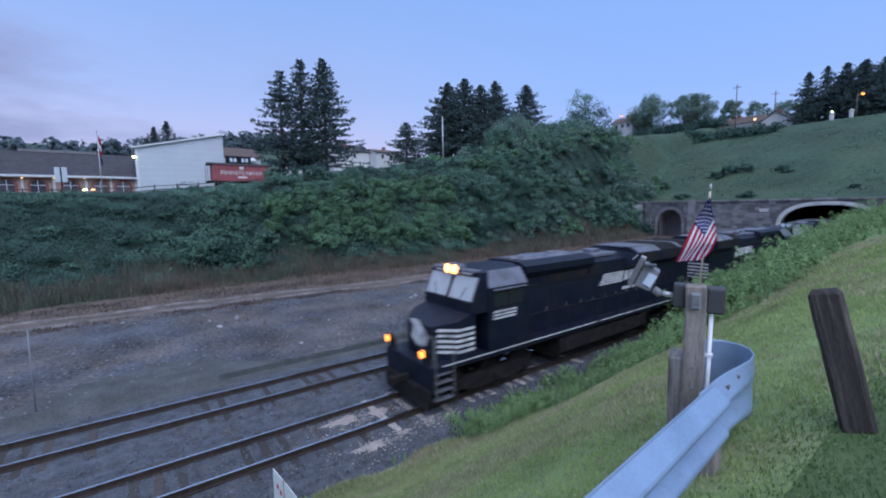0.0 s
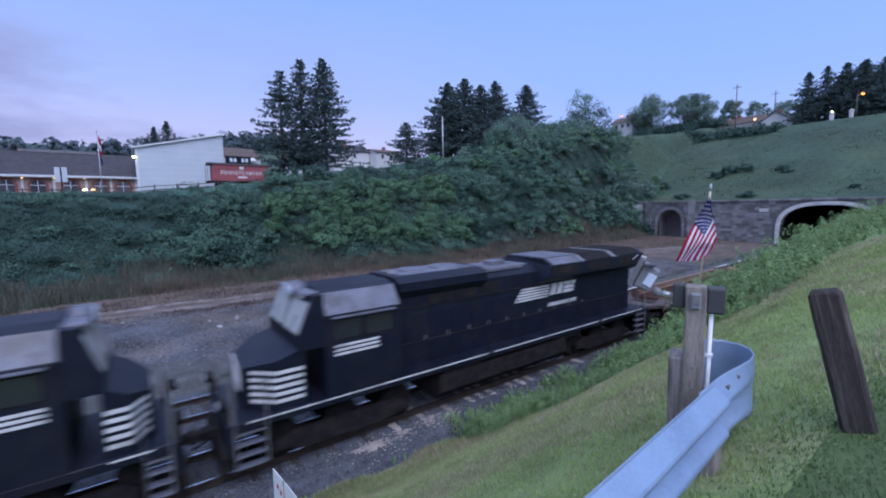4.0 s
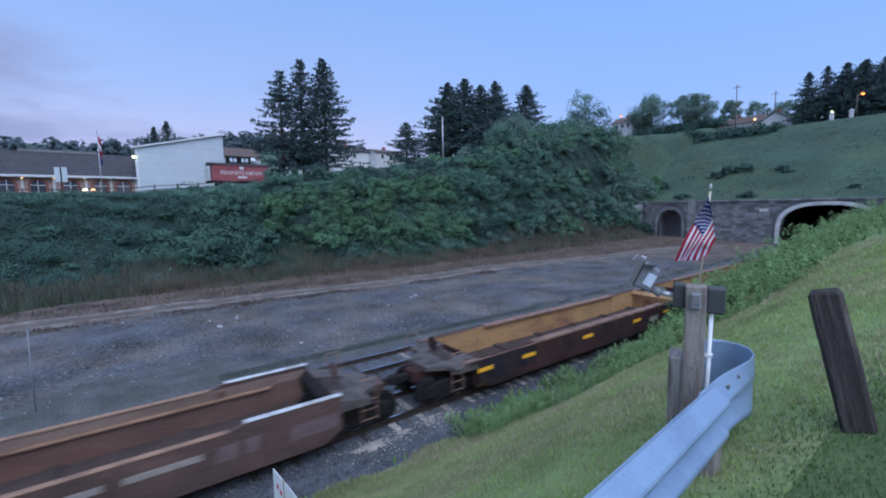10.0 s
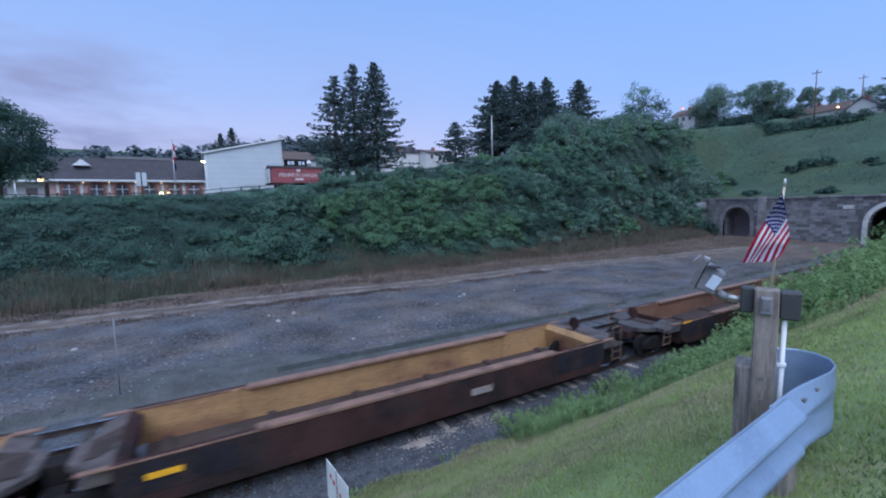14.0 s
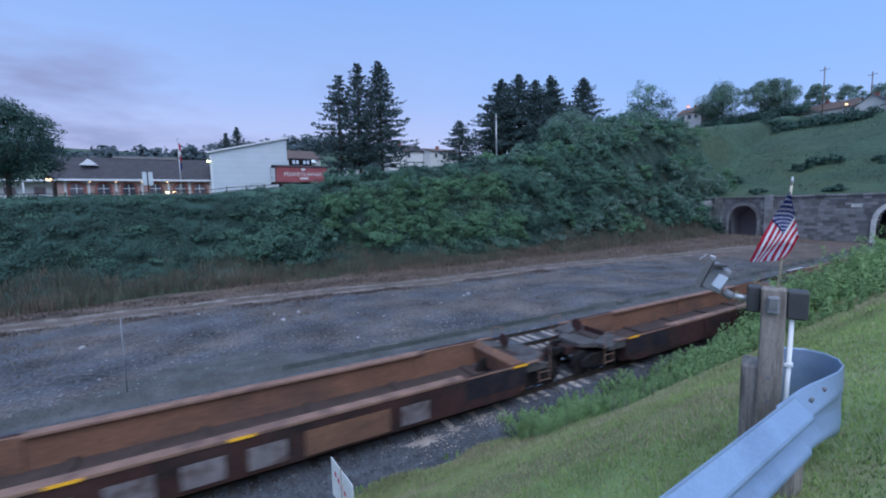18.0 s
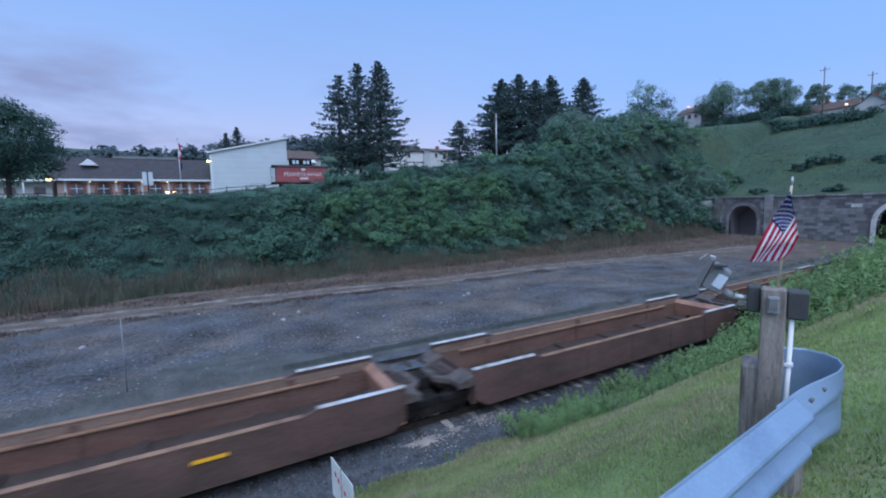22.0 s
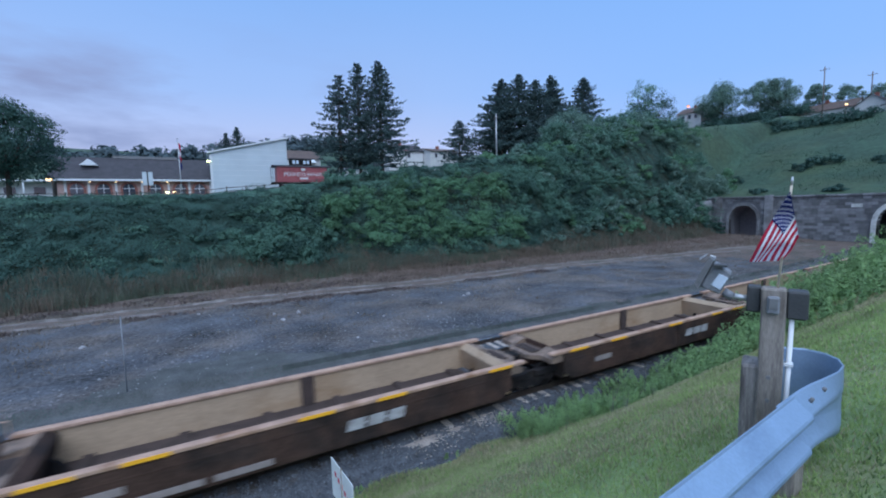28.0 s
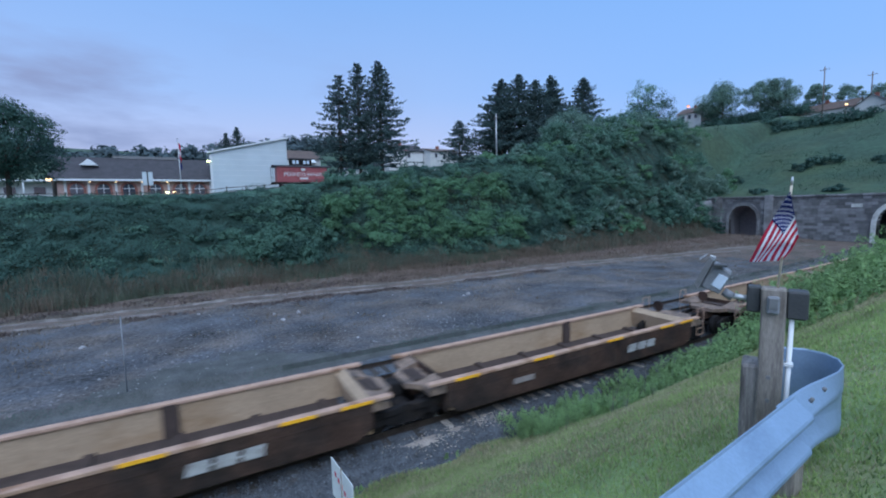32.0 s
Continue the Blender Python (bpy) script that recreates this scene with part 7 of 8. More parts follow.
def shrubs(name, spots, material, label, leaves, size, category="shrubs"):
    """A thicket as one piece of stuff; spots: rows of x, y, z, radius, height."""
    s = np.asarray(spots, float)
    n = len(s)
    d = rng.normal(size=(n, leaves, 3))
    d /= np.linalg.norm(d, axis=2)[..., None]
    d[..., 2] = np.abs(d[..., 2])
    d *= rng.uniform(0.45, 1.08, (n, leaves, 1))
    lump = 1 + 0.22 * np.sin(d[..., :1] * 5 + s[:, None, :1]) * np.cos(d[..., 1:2] * 4 + s[:, None, 1:2])
    c = s[:, None, :3] + d * lump * np.stack([s[:, 3], s[:, 3], s[:, 4]], -1)[:, None]
    v, f = leaf_quads(c.reshape(-1, 3), size, flat=0.35)
    tagged(new(name, soup(name, v, f, material)), label, category, kind="stuff")


def tufts(name, x, y, height, width, material, label, blades, spread=0.18, lean=0.45, category="weeds"):
    """Clumps of upright blades as one piece of stuff; x, y, height: one each per clump."""
    n = len(x)
    bx, by = np.repeat(x, blades) + rng.normal(size=n * blades) * spread, np.repeat(y, blades) + rng.normal(size=n * blades) * spread
    h = np.repeat(height, blades) * rng.uniform(0.35, 1.15, n * blades)
    a, th = rng.uniform(0, 6.283, n * blades), rng.uniform(0, 6.283, n * blades)
    l = h * rng.uniform(0.0, lean, n * blades)
    b = np.stack([bx, by, ground_z(bx, by) - 0.02], -1)
    e = np.stack([np.cos(th), np.sin(th), np.zeros_like(th)], -1) * (width * rng.uniform(0.6, 1.4, n * blades))[:, None]
    t = b + np.stack([np.cos(a) * l, np.sin(a) * l, h], -1)
    v = np.stack([b - e, b + e, t], 1).reshape(-1, 3)
    tagged(new(name, soup(name, v, np.arange(len(v)).reshape(-1, 3), material)), label, category, kind="stuff")


def facing_leaves(c, out, size, loose=0.32):
    """Leaf-shaped quads that face roughly outward."""
    n = len(c)
    nn = out + rng.normal(size=(n, 3)) * loose + np.array([0, 0, 0.35])
    nn /= np.linalg.norm(nn, axis=1)[:, None]
    d = np.cross(nn, rng.normal(size=(n, 3)))
    d /= np.linalg.norm(d, axis=1)[:, None]
    e = np.cross(nn, d)
    s = (np.ones(n) * size * rng.uniform(0.6, 1.4, n))[:, None]
    v = np.stack([c - d * s, c + e * s * 0.5, c + d * s, c - e * s * 0.5], 1).reshape(-1, 3)
    return v, np.arange(4 * n).reshape(n, 4)


def billows(name, spots, material, label, clumps, leaves, size, category="shrubs", kind="stuff", parent=None):
    """Rounded bushes, each a heap of leafy clumps with dark gaps between; spots: rows of x, y, z, radius, height."""
    s = np.asarray(spots, float)
    n = len(s)
    d = rng.normal(size=(n, clumps, 3))
    d /= np.linalg.norm(d, axis=2)[..., None]
    d[..., 2] = np.abs(d[..., 2])
    d *= rng.uniform(0.55, 0.95, (n, clumps, 1))
    ext = np.stack([s[:, 3], s[:, 3], s[:, 4]], -1)[:, None]
    cen = s[:, None, :3] + d * ext
    rad = (s[:, 3] * 1.1 / np.sqrt(clumps))[:, None] * rng.uniform(0.55, 1.3, (n, clumps)) * 1.15
    o = rng.normal(size=(n, clumps, leaves, 3))
    o[..., 2] = o[..., 2] * 0.8 + 0.35
    o /= np.linalg.norm(o, axis=3)[..., None]
    q = o * rng.uniform(0.6, 1.05, (n, clumps, leaves, 1)) ** 0.7
    c = cen[:, :, None] + q * rad[..., None, None] * np.array([1, 1, 0.72])
    v, f = facing_leaves(c.reshape(-1, 3), o.reshape(-1, 3), size)
    tagged(new(name, soup(name, v, f, material)), label, category, kind=kind)


def carpet(name, x, y, material, label, size, lift):
    """Low vines that follow the slope."""
    n = len(x)
    hump = np.sin(x * 1.1 + np.sin(y * 0.9) * 1.5) * np.sin(y * 1.2 + np.cos(x * 0.7)) + 0.6 * np.sin(x * 2.9 + y) * np.sin(y * 3.1 - x * 0.6)
    u = (y - np.interp(x, FOOT_X, FOOT_Y)) / 14
    lift = lift * np.where(x < 14, 1 - 0.8 * smooth((u - 0.55) / 0.25), 1.0)
    z = ground_z(x, y) + lift * (0.55 + 0.45 * hump) * rng.uniform(0.5, 1.1, n) + 0.04
    out = np.stack([np.cos(x * 2.2 + y) * 0.5, np.full(n, -0.6) + 0.4 * np.sin(y * 2.5), np.full(n, 0.8)], -1)
    v, f = facing_leaves(np.stack([x, y, z], -1), out, size, 0.3)
    tagged(new(name, soup(name, v, f, material)), label, "vines", kind="stuff")


FOOT_X, FOOT_Y = (-60, -8, 3, 15, 31, 55, 84), (41, 41.8, 43.6, 43.2, 42, 44, 45)


def bank_thicket():
    """The overgrown far bank."""
    # low vines over all of it
    n = 215000
    x = rng.uniform(-62, 88, n)
    x = np.where((x > 14) & (rng.uniform(size=n) < 0.45), rng.uniform(-55, 14, n), x)
    y = np.interp(x, FOOT_X, FOOT_Y) + 0.9 + rng.uniform(0, 1, n) * 13.6
    patch = np.sin(x * 0.16 + 0.6) * np.cos(y * 0.31 + x * 0.05) + 0.5 * np.sin(x * 0.5 + y * 0.2) + rng.normal(size=n) * 0.3
    lo = patch < np.where(x < 3, 1.2, 0.15)
    size = np.where(x < 14, 0.115, 0.145)
    carpet("vines_dark", x[lo], y[lo], LEAVES_DARK, "dark vines matted over the far bank", size[lo], 0.7)
    carpet("vines", x[~lo], y[~lo], LEAVES, "dull green vines matted over the far bank", size[~lo], 0.8)
    # low rounded shrubs out of the vines
    gx, gu = np.meshgrid(np.arange(-62, 60, 2.0), np.linspace(0.04, 0.97, 8))
    n = gx.size
    x = gx.ravel() + rng.normal(size=n) * 0.8
    u = np.clip(gu.ravel() + rng.normal(size=n) * 0.06, 0, 1)
    y = np.interp(x, FOOT_X, FOOT_Y) + 1.6 + u * 12.2
    r = rng.uniform(0.8, 1.7, n)
    hgt = r * rng.uniform(0.55, 0.95, n) * np.where(x < 2, 0.4, np.where(x < 9, 0.75, 1.0)) * np.where(u > 0.55, np.where(x < 14, 0.16, np.where(x < 44, 0.35, 0.7)), 1.0)
    sp = np.stack([x, y, ground_z(x, y) - 0.1, r, hgt], -1)
    k = np.sin(x * 0.23 + 1) * np.cos(y * 0.4) + rng.normal(size=n) * 0.5
    billows("low_shrubs_dark", sp[k < 0], LEAVES_DARK, "low dark shrubs on the far bank", 7, 50, 0.11)
    billows("low_shrubs", sp[(k >= 0) & (x < 44)], LEAVES, "low dull green shrubs on the far bank", 7, 50, 0.11)
    # big rounded bushes, the fresh green sumac in the middle
    n = 96
    x = rng.uniform(3, 56, n)
    u = rng.uniform(0.06, 0.9, n) * np.where(x < 14, 0.6, 1.0)
    y = np.interp(x, FOOT_X, FOOT_Y) + 1.5 + u * 12
    r = rng.uniform(1.2, 3.1, n) * np.where(u > 0.6, np.where(x < 44, 0.5, 0.75), 1)
    sp = np.stack([x, y, ground_z(x, y) - 0.1, r, r * rng.uniform(0.95, 1.4, n)], -1)
    sumac = (x > 12.5) & (x < 38) & (u < 0.62) & (u > 0.08)
    billows("sumac", sp[sumac], LEAVES_LIGHT, "big rounded light green bushes on the far bank", 18, 80, 0.115)
    billows("big_bushes_dark", sp[~sumac][::2], LEAVES_DARK, "big dark bushes on the far bank", 16, 85, 0.11)
    billows("big_bushes", sp[~sumac][1::2], LEAVES, "big dull green bushes on the far bank", 16, 85, 0.11)
    # the largest heaps, each with clear air below its neighbours
    n = 34
    x = np.linspace(6, 58, n) + rng.normal(size=n) * 0.9
    u = np.where(np.arange(n) % 2 == 0, rng.uniform(0.08, 0.25, n), rng.uniform(0.36, 0.6, n))
    y = np.interp(x, FOOT_X, FOOT_Y) + 1.8 + u * 12
    r = rng.uniform(2.0, 3.3, n)
    sp = np.stack([x, y, ground_z(x, y) + 0.1, r, r * rng.uniform(1.0, 1.3, n)], -1)
    fresh = (x > 13) & (x < 37) & (u < 0.5)
    billows("sumac_heaps", sp[fresh], LEAVES_LIGHT, "tall umbrella-shaped light green sumac on the far bank", 22, 95, 0.115)
    billows("bush_heaps", sp[~fresh], LEAVES, "tall rounded dull green bushes on the far bank", 22, 80, 0.12)
    # taller growth towards the tunnel
    n = 190
    x = rng.uniform(42, 92, n)
    y = np.interp(x, FOOT_X, FOOT_Y) + 1.5 + rng.uniform(0, 1, n) ** 1.4 * 19
    r = rng.uniform(1.3, 3.2, n)
    r = r * np.where(x < 60, 0.7, 1.0)
    sp = np.stack([x, y, ground_z(x, y) - 0.2, r, r * rng.uniform(1.1, 2.1, n) * np.where(x < 62, 0.75, 1.0)], -1)
    for k, (m, lab) in enumerate(((LEAVES, "dark tangled growth beside the tunnel"), (LEAVES_FAR, "tall tangled growth beside the tunnel"), (LEAVES_LIGHT, "light green growth beside the tunnel"))):
        billows("tall_growth", sp[k::3] if k < 2 else sp[2::3][::2], m, lab, 15, 56, 0.175)
    # dark bushes that hide the wing wall beside the small arch
    spots = ((73, 47.5, 2.4, 4.0), (76, 46.6, 2.2, 3.4), (79, 47.2, 2.4, 4.4), (81.5, 45.8, 1.9, 3.2), (83.2, 46.6, 1.8, 4.2), (83.5, 45.0, 1.3, 2.4), (82.6, 44.6, 1.5, 4.6), (83.4, 43.7, 0.9, 2.6), (80, 50, 2.6, 4.5), (76, 51, 2.8, 4.8), (84.6, 48.5, 1.8, 3.4))
    billows("portal_bushes", [(a, b, float(ground_z(a, b)) - 0.2, r, h) for a, b, r, h in spots], LEAVES_DARK, "dark bushes before the portal's wing wall", 20, 70, 0.15)
    # dry scrub up the lower slope towards the tunnel
    n = 1700
    x = rng.uniform(40, 82, n)
    y = np.interp(x, FOOT_X, FOOT_Y) + rng.uniform(-1.5, 2.6, n) * (0.7 + 0.3 * np.sin(x * 0.6))
    for name, m, keep, lab in (("olive_scrub", GREYSHRUB, np.arange(n) % 2 == 0, "olive scrub on the lower slope"), ("dry_scrub", DRYWEEDS, np.arange(n) % 2 == 1, "dry brown scrub on the lower slope")):
        tufts(name, x[keep], y[keep], rng.uniform(0.5, 1.7, n)[keep], 0.06, m, lab, 15, 0.4, 0.7, "scrub")
    # dry grass and weeds at the foot
    n = 11500
    x = rng.uniform(-45, 84, n)
    y = np.interp(x, FOOT_X, FOOT_Y) + np.abs(rng.normal(size=n)) * np.where(x < 16, 1.9, 1.2) - 1.3 - 0.6 * np.sin(x * 0.35)
    h = rng.uniform(0.25, 1.25, n) * (0.8 + 0.4 * np.sin(x * 0.8) * np.sin(x * 0.27 + 1))
    k = rng.uniform(size=n) + 0.35 * np.sin(x * 0.4) - np.where(x < 12, 0.45, 0.0) - 0.22 * (y - np.interp(x, FOOT_X, FOOT_Y))
    for name, m, keep, lab in (("dry_weeds", DRYWEEDS, k > 0.42, "dry brown grass at the foot of the bank"), ("grey_weeds", GREYWEEDS, k <= 0.42, "dull grey-green weeds at the foot of the bank")):
        tufts(name, x[keep], y[keep], h[keep], 0.032, m, lab, 15, 0.22)
    # taller grey shrubs up the foot of the vines
    n = 2300
    x = rng.uniform(-45, 24, n)
    y = np.interp(x, FOOT_X, FOOT_Y) + rng.uniform(-1.0, 3.0, n) * (0.65 + 0.35 * np.sin(x * 0.5 + 1))
    for name, m, keep, lab in (("grey_shrubs", GREYSHRUB, np.arange(n) % 3 < 2, "grey-green shrubs at the foot of the vines"), ("brown_shrubs", DRYWEEDS, np.arange(n) % 3 == 2, "brown withered shrubs at the foot of the vines")):
        tufts(name, x[keep], y[keep], rng.uniform(0.6, 1.5, n)[keep], 0.04, m, lab, 17, 0.28, 0.6, "shrubs")
    n = 70
    x, y = rng.normal(size=n) * 0.8 + 1.9, rng.normal(size=n) * 0.4 + 43.2
    x[45:], y[45:] = rng.normal(size=25) * 0.7 - 9.5, rng.normal(size=25) * 0.4 + 41.4
    tufts("pale_weeds", x, y, rng.uniform(0.7, 1.9, n) * np.where(np.arange(n) < 45, 1, 0.6), 0.035, PALEWEEDS, "pale grey-green shrub before the thicket", 22, 0.2, 0.7)
    # dark line of weeds where the yard drops to the track bed
    n = 2600
    x = rng.uniform(-16, 80, n)
    y = 19.22 + rng.normal(size=n) * 0.07 + np.minimum(bend_shift(x), 4.3)
    tufts("edge_weeds", x, y, rng.uniform(0.03, 0.11, n) * (0.7 + 0.4 * np.sin(x * 0.9)), 0.012, LEAVES_DARK, "dark low weeds along the edge of the yard", 9, 0.08, 0.9)
    # thin weeds across the yard, thicker along the dirt track
    n = 5200
    x = rng.uniform(-34, 78, n)
    road = np.interp(x, *LANE)
    d = np.where(rng.uniform(size=n) < 0.55, rng.uniform(1.1, 5.5, n), -rng.uniform(1.1, 12, n))
    keep = (np.sin(x * 0.55 + d) * np.sin(d * 0.7 + x * 0.13) + rng.normal(size=n) * 0.4 > 0.1) | (np.abs(d) < 1.9) | (d > 3.5)
    x, y, d = x[keep], (road + d)[keep], d[keep]
    tufts("yard_weeds", x, y, rng.uniform(0.06, 0.26, len(x)), 0.024, DRYWEEDS, "sparse brown weeds on the gravel yard", 10, 0.3, 1.1)
    # low russet weeds along both edges of the lane, in patches
    n = 3600
    x = rng.uniform(-34, 30, n)
    d = np.where(rng.uniform(size=n) < 0.42, -1.5 - 0.6 * np.abs(rng.normal(size=n)), rng.uniform(1.5, 5.0, n))
    keep = np.sin(x * 0.5 + np.sign(d)) * np.sin(x * 0.23 + d * 0.6 + 2) + rng.normal(size=n) * 0.35 > -0.1
    x, y = x[keep], (np.interp(x, *LANE) + d)[keep]
    tufts("russet_weeds", x, y, rng.uniform(0.05, 0.2, len(x)), 0.04, RUSSET, "low dark russet weeds along the dirt lane", 11, 0.3, 0.9)
    # red-brown weeds between the lane and the bank, thick towards the tunnel
    n = 6500
    x = rng.uniform(0, 84, n) ** 1.0
    lo = np.interp(x, *LANE) + 1.3
    hi = np.interp(x, FOOT_X, FOOT_Y) + 0.2
    u = rng.uniform(0, 1, n) ** 0.7
    y = lo + (hi - lo) * u
    keep = rng.uniform(size=n) < np.clip((x - 2) / 22, 0.12, 1) * (0.45 + 0.55 * np.sin(x * 0.33 + y * 0.5) * np.sin(y * 0.8 + 1)) + 0.25 * u
    x, y = x[keep], y[keep]
    tufts("red_weeds", x, y, rng.uniform(0.12, 0.5, len(x)), 0.035, REDWEEDS, "red-brown dry weeds between the lane and the bank", 12, 0.35, 0.8)


def stems(name, x, y, h, material, label, leaves, size, bush=0.46):
    """Leafy upright weeds: leaves up each stem, closer to the tip."""
    n = len(x)
    t = rng.uniform(0.08, 1.0, (n, leaves)) ** 0.8
    a = rng.uniform(0, 6.283, (n, leaves))
    la, ll = rng.uniform(0, 6.283, n)[:, None], (h * rng.uniform(0, 0.35, n))[:, None]
    rr = bush * h[:, None] * (1.15 - t) * rng.uniform(0.15, 1.0, (n, leaves))
    c = np.stack([x[:, None] + np.cos(la) * ll * t * t + np.cos(a) * rr, y[:, None] + np.sin(la) * ll * t * t + np.sin(a) * rr, (ground_z(x, y) - 0.03)[:, None] + h[:, None] * t - 0.25 * rr], -1)
    o = np.stack([np.cos(a) * 0.7, np.sin(a) * 0.7, np.full_like(a, 0.6)], -1)
    v, f = facing_leaves(c.reshape(-1, 3), o.reshape(-1, 3), size, 0.35)
    tagged(new(name, soup(name, v, f, material)), label, "weeds", kind="stuff")


def near_weeds():
    """Leafy weeds along the foot and the edge of the camera's bank."""
    for name, x0, x1, ya, yb, n, hlo, hhi, leaves, size, lab in (
            ("bank_weeds", 7.8, 13.5, 7.2, 10.8, 420, 0.40, 1.0, 190, 0.025, "leafy green weeds by the ballast"),
            ("bank_weeds_mid", 12.0, 20.0, 5.8, 10.7, 680, 0.45, 1.15, 115, 0.038, "leafy green weeds along the bank"),
            ("bank_weeds_back", 16, 32, 4.2, 10.4, 900, 0.5, 1.25, 80, 0.052, "rank green weeds along the bank's edge"),
            ("bank_weeds_far", 26, 83, 3.4, 10.0, 850, 0.5, 1.15, 95, 0.055, "tall green weeds above the cutting"),
            ("cutting_weeds", 24, 60, 6.8, 9.9, 620, 1.3, 2.6, 130, 0.055, "high green weeds at the lip of the cutting"),
            ("ballast_weeds", 2.5, 9.5, 9.3, 10.1, 60, 0.1, 0.3, 60, 0.026, "small weeds at the edge of the ballast")):
        x = rng.uniform(x0, x1, n)
        y = rng.uniform(ya, yb, n)
        if x0 < 14:
            y = np.maximum(y, np.interp(x, (8, 10.5, 12.5, 16, 20), (9.3, 8.1, 6.9, 6.5, 5.8)) + rng.normal(size=n) * 0.25)
        clump = 0.6 + 0.32 * np.sin(x * 1.9 + y) * np.sin(y * 2.3 - x * 0.5) + 0.25 * np.sin(x * 0.8 + 1.0) * np.sin(y * 0.9)
        y = y + np.minimum(bend_shift(x), 4.3)
        stems(name, x, y, rng.uniform(hlo, hhi, n) * clump, WEEDS, lab, leaves, size)
    # a dense stand on the cutting's lip, its tops set to hide the train there from the camera
    x, y = rng.uniform(21, 40, 420), rng.uniform(8.2, 9.85, 420)
    y = y + np.minimum(bend_shift(x), 4.3)
    h = np.clip(3.3 + 0.02 * (x - 26) - ground_z(x, y), 0.5, 2.8) * rng.uniform(0.62, 1.05, 420)
    stems("lip_weeds", x, y, h, WEEDS, "dense green weeds on the lip of the cutting", 130, 0.05)
    x = rng.uniform(8, 30, 150)
    y = rng.uniform(7.2, 10.6, 150) + np.minimum(bend_shift(x), 4.3)
    tufts("weed_stalks", x, y, rng.uniform(0.5, 1.2, 150), 0.012, PALEWEEDS, "thin pale stalks among the weeds of the bank", 4, 0.12, 0.4)


def grass():
    """Blades of the mown bank by the camera, longer towards the tracks."""
    n = 760000
    d = rng.uniform(0, 1, n) ** 0.9 * 24 + 0.9
    a = rng.normal(0.75, 0.8, n)
    x, y = d * np.cos(a), d * np.sin(a)
    ok = (y < 9.9 + 0.25 * np.sin(x * 2.1)) & (rng.uniform(size=n) < np.clip((25.5 - d) / 6, 0, 1))
    x, y, d = x[ok], y[ok], d[ok]
    n = len(x)
    z = ground_z(x, y)
    tall = 0.026 + 0.05 * smooth((y - 6) / 3.5) + 0.014 * d / 5
    patch = 0.7 + 0.5 * (0.5 + 0.5 * np.sin(x * 1.3 + np.sin(y * 1.9)) * np.sin(y * 1.7 + x * 0.4))
    h = tall * rng.uniform(0.5, 1.5, n) * patch
    w = (0.0036 + 0.0007 * d) * rng.uniform(0.7, 1.3, n)
    th = rng.uniform(0, 6.283, n)
    lean = rng.uniform(0.2, 1.1, n) * h
    la = rng.uniform(0, 6.283, n)
    b = np.stack([x, y, z - 0.01], -1)
    e = np.stack([np.cos(th), np.sin(th), np.zeros(n)], -1) * w[:, None]
    t = b + np.stack([np.cos(la) * lean, np.sin(la) * lean, h + 0.01], -1)
    v = np.stack([b - e, b + e, t], 1).reshape(-1, 3)
    f = np.arange(3 * n).reshape(n, 3)
    dry = rng.uniform(size=n) < 0.16 + 0.3 * smooth((y - 1.5) / 3) + 0.42 * smooth((np.sin(x * 0.9 + 2 + np.sin(y * 2)) * np.sin(y * 1.3 + x * 0.3) - 0.1) / 0.5)
    # blades at the view's lower right take the shade-darkened colour
    shaded = (rng.normal(size=n) * 0.16 + np.sin(x * 2.1 + y) * 0.15 > (y - 0.62 + 0.17 * (x - 3)) * 1.2) & (x < 10)
    dry = dry & ~shaded
    for name, m, keep, lab in (("lush_grass", SHADEBLADES, shaded, "grass in a darker green beside the guard rail, standing in for shade"), ("grass", BLADES, ~dry & ~shaded, "short mown green grass on the bank"), ("dry_grass", STRAW, dry, "straw-coloured cut grass lying on the bank")):
        k = np.repeat(keep, 3)
        nv = v[k]
        tagged(new(name, soup(name, nv, np.arange(len(nv)).reshape(-1, 3), m)), lab, "grass", kind="stuff")


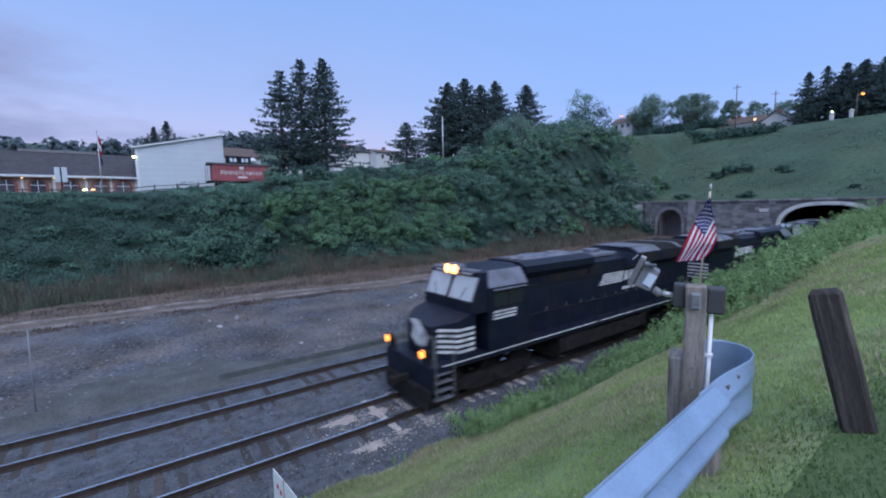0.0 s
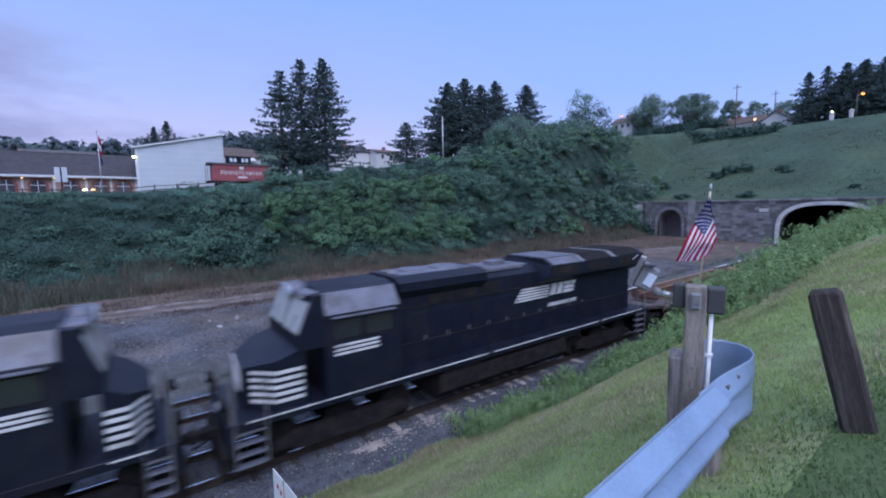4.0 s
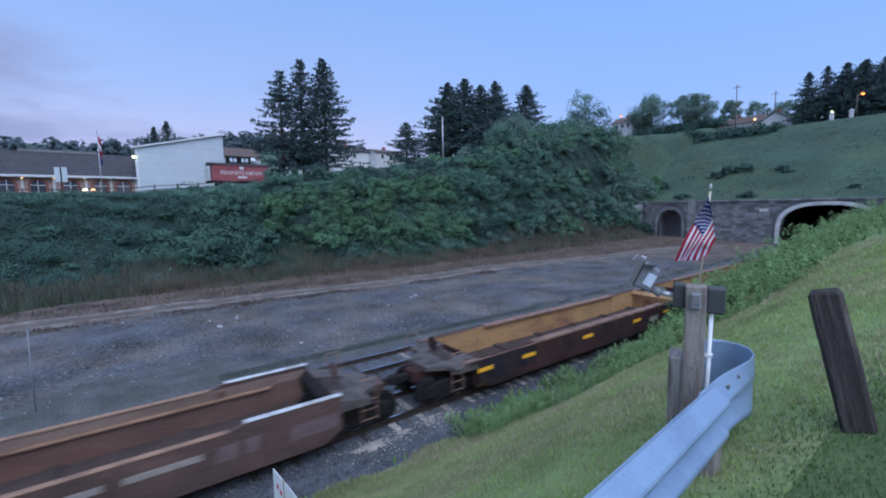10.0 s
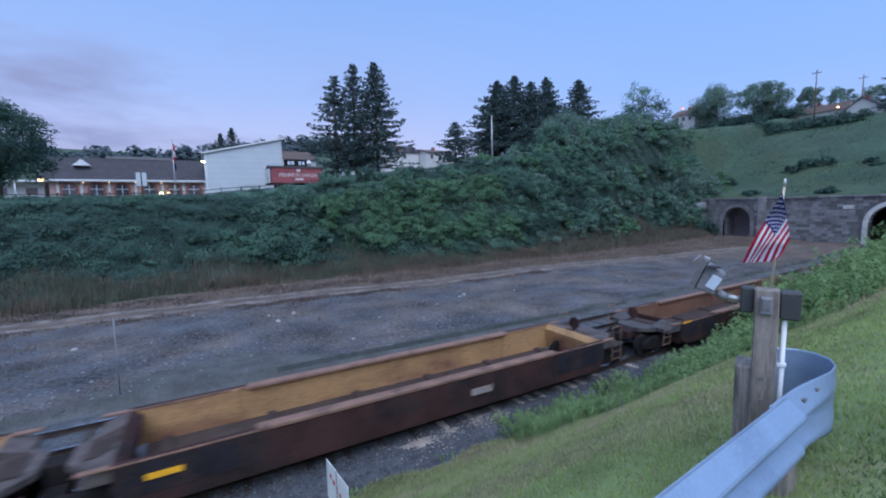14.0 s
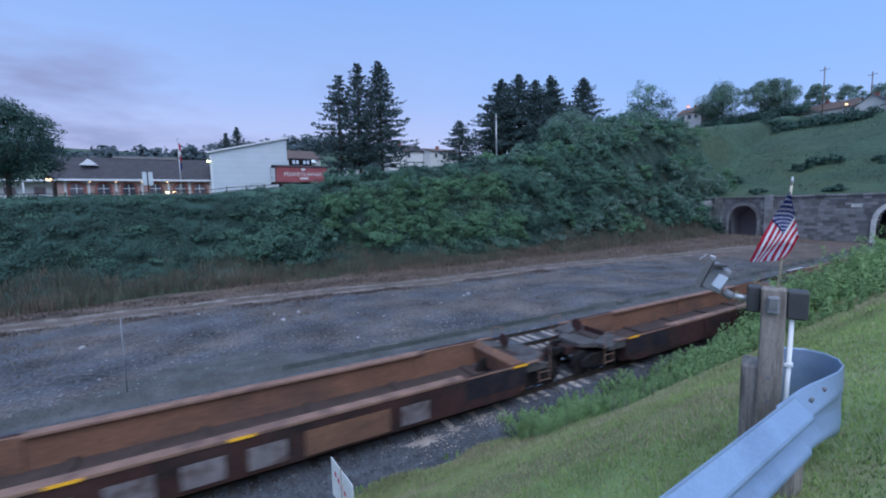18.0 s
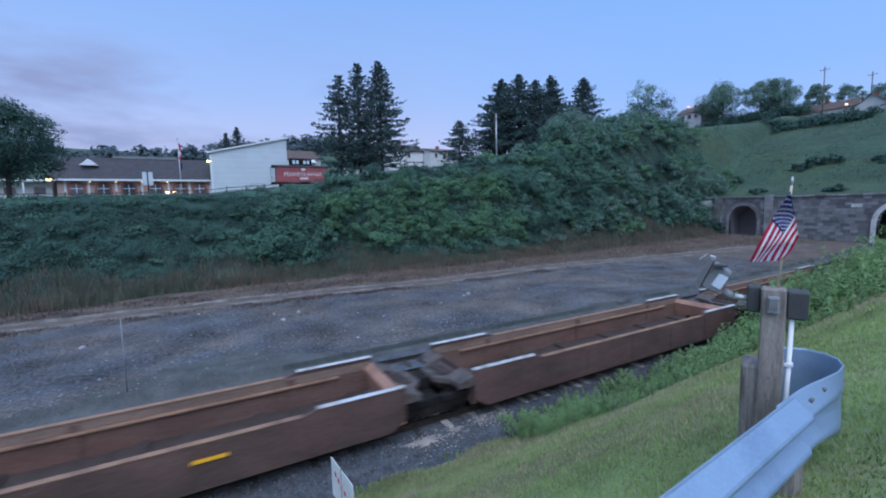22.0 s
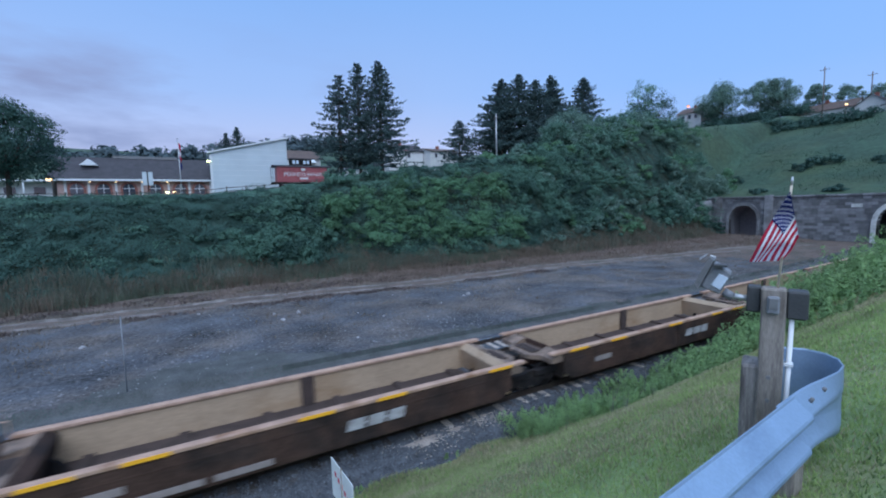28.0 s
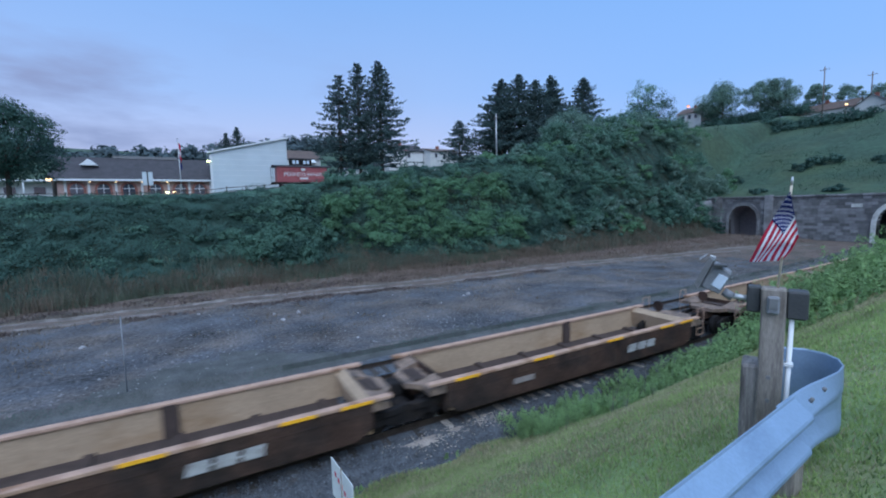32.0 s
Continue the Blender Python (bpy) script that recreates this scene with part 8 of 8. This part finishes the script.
def hill_cover():
    """Rough grass tussocks and bushes on the tunnel's hill, the hedge on its crest, the far wooded ridge."""
    n = 2600
    x, y = rng.uniform(86, 134, n), rng.uniform(-6, 78, n)
    keep = np.sin(x * 0.3 + y * 0.13) * np.sin(y * 0.27) + rng.normal(size=n) * 0.4 > 0
    x, y = x[keep], y[keep]
    tufts("hill_tussocks", x, y, rng.uniform(0.12, 0.4, len(x)), 0.05, MEADOWBLADES, "rough grass tussocks on the tunnel's hill", 12, 0.7, 0.9, "grass")
    bushes = [(100, 36.5, 2.0, 2.4), (101, 34.0, 1.7, 2.0), (99, 38.4, 1.5, 1.5), (101, 27.6, 1.3, 0.9), (99.5, 26.6, 1.0, 0.7), (88, 39.6, 1.2, 1.0), (88.5, 41.0, 0.9, 0.8), (88, 28.6, 1.2, 1.2), (88, 30.2, 0.8, 0.8), (112, 60, 1.5, 1.2), (92, 16, 1.0, 0.8), (95, 47, 1.6, 1.6), (90, 50, 1.8, 2.2)]
    billows("hill_bushes", [(a, b, ground_at(a, b) - 0.2, r, h) for a, b, r, h in bushes], LEAVES_DARK, "dark bushes dotted over the hill", 14, 70, 0.17)
    n = 120
    y = rng.uniform(36, 84, n)
    x = np.where(y < 57, 127, 147) + rng.uniform(-2, 3, n)
    r = rng.uniform(1.4, 2.3, n) * np.where(y < 57, 1.0, 1.35)
    billows("crest_hedge", np.stack([x, y, ground_z(x, y) - 0.2, r, r * rng.uniform(0.8, 1.2, n)], -1), LEAVES_DARK, "dark hedge along the crest of the hill", 6, 36, 0.24)
    n = 560
    x = rng.uniform(-380, 190, n)
    y = rng.uniform(285, 330, n)
    z = ground_z(x, y) + 6.2 + 1.2 * np.sin(x * 0.03)
    r = rng.uniform(5, 9, n)
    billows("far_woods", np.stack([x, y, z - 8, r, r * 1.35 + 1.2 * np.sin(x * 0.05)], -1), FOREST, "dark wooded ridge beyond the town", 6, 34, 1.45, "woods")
    # garden shrubs before the brick building
    sp = [(-17.8, 99.5, ground_at(-17, 99) - 0.1, 0.9, 2.2), (-12.6, 99.4, ground_at(-12, 99) - 0.1, 1.0, 1.5), (-8.4, 99.6, ground_at(-8, 99) - 0.1, 0.9, 2.4), (-20.5, 99.5, ground_at(-20, 99), 0.8, 1.2), (2.5, 99, ground_at(2, 99), 1.0, 1.4)]
    shrubs("garden_shrubs", sp, LEAVES_DARK, "clipped shrubs before the brick building", 420, 0.16)


def trees():
    big = "tall dark spruce standing above the bank"
    spruce(24.0, 84.5, 33.6, 7.4, 21, big, thin=0.6, bare=0.13)
    spruce(27.6, 83.5, 35.9, 6.6, 22, big, thin=0.8, bare=0.13)
    spruce(32.4, 84.0, 37.0, 7.6, 23, big, thin=0.95, bare=0.13)
    spruce(56.3, 92, 28.5, 5.6, 24, "small dense spruce beside the white house")
    for i, (x, y, t, r) in enumerate(((66.5, 88, 38.4, 7.0), (72.2, 88.5, 40.7, 6.2), (76.5, 87, 39.2, 6.4), (84.7, 90, 42.3, 6.2), (96.2, 89, 42.6, 6.6), (70, 94, 37, 6.5), (89, 93, 38, 6.4))):
        spruce(x, y, t, r * 1.38, 30 + i, "dark conifer in the group above the bank", bare=0.12)
    spruce(5.4, 125, 27.6, 4.4, 41, "distant spruce behind the tall building")
    spruce(8.0, 125, 29.1, 5.0, 42, "distant spruce behind the tall building")
    for i, (x, y, t, r) in enumerate(((145, 35.2, 40.6, 4.6), (147, 32.0, 41.6, 5.0), (146, 28.0, 41.4, 5.4), (146, 24.6, 41.0, 5.6), (149, 20.5, 41.2, 5.8), (150, 16.0, 41.5, 6.0), (152, 30, 40, 5.2), (152, 11, 41, 6), (154, 26.5, 42.6, 7.0), (155, 22.5, 43.0, 7.2), (156, 18.0, 43.2, 7.4), (155, 13.0, 42.6, 7.0))):
        spruce(x, y, t, r, 50 + i, "dark conifer on the tunnel's hill")
    broadleaf(66.8, 66, 26.2, 5.4, 61, "round green tree on the bank", LEAVES_FAR, clumps=90, leaves=110, size=0.2, low=0.02)
    broadleaf(60.5, 63, 22.5, 3.6, 66, "green tree on the bank", LEAVES, clumps=50, leaves=70, low=0.02)
    broadleaf(116, 84, 43.0, 5.0, 62, "tall airy tree above the tunnel", LEAVES_LIGHT, clumps=36, leaves=70)
    broadleaf(109.4, 76, 37.5, 6.6, 63, "dark leafy tree above the tunnel", LEAVES_DARK, clumps=56, leaves=80, low=0.1)
    broadleaf(90, 70, 28.5, 5.0, 64, "leafy tree beside the tunnel", LEAVES, clumps=56, leaves=80, low=0.05)
    broadleaf(76, 64, 25.0, 4.2, 65, "leafy tree on the bank by the tunnel", LEAVES, clumps=50, leaves=80, low=0.03)
    broadleaf(99, 72, 31.0, 4.8, 67, "leafy tree beside the tunnel", LEAVES_DARK, clumps=56, leaves=80, low=0.05)
    broadleaf(84, 58, 23.0, 3.6, 68, "leafy tree at the edge of the cutting", LEAVES_DARK, clumps=46, leaves=80, low=0.02)
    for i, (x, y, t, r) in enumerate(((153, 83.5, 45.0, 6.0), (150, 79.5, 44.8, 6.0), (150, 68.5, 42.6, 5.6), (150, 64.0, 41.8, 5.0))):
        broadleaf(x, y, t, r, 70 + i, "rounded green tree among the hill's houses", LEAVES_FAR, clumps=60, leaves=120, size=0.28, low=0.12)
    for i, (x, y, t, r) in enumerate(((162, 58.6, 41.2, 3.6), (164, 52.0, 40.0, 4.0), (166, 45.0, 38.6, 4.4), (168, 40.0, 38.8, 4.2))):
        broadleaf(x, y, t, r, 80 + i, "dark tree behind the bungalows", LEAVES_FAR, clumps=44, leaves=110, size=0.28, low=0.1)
    broadleaf(-19.0, 64, 19.4, 5.3, 90, "round green tree by the fence", LEAVES_DARK, clumps=130, leaves=150, size=0.18, low=0.2)
    street_lamp(-16.2, 68, ground_at(-16, 68), 3.0, (-0.3, 0.0), WARMBULB, "small warm lamp under the tree by the fence")


trees()
bank_thicket()
near_weeds()
grass()
hill_cover()


# ---- what moves: the train on its track, the little flag in the wind ----
def motions():
    for a, b, turn, thing in CONSIST:
        reach = (b - a) * 0.34
        rows = []
        for k in range(33):
            s = (a + b) / 2 - SPEED * k
            (xa, ya, _), (xb, yb, _) = track(s - reach), track(s + reach)
            rows.append((float(k), pose((xa + xb) / 2, (ya + yb) / 2, 0, 0, 0, math.degrees(math.atan2(yb - ya, xb - xa)) + turn)))
        walk(thing, rows)
    gusts = ((0.0, 6), (0.7, 3), (1.6, 0), (2.4, 1), (3.6, 5), (4.6, 0), (6.0, -3), (7.5, -5), (9.0, -6), (10.5, -4), (12.0, -6), (14.0, -4), (16.0, -1), (18.0, 1), (20.0, -1), (22.0, 1), (24.0, 0), (26.0, -1), (28.0, 1), (30.0, 0), (32.0, 1))
    pivot = FLAG_HOME @ Matrix.Translation((0, -0.065, 0))
    walk(FLAG, [(t, pivot @ Matrix.Rotation(math.radians(a), 4, "Z") @ Matrix.Translation((0, 0.065, 0))) for t, a in gusts])

motions()
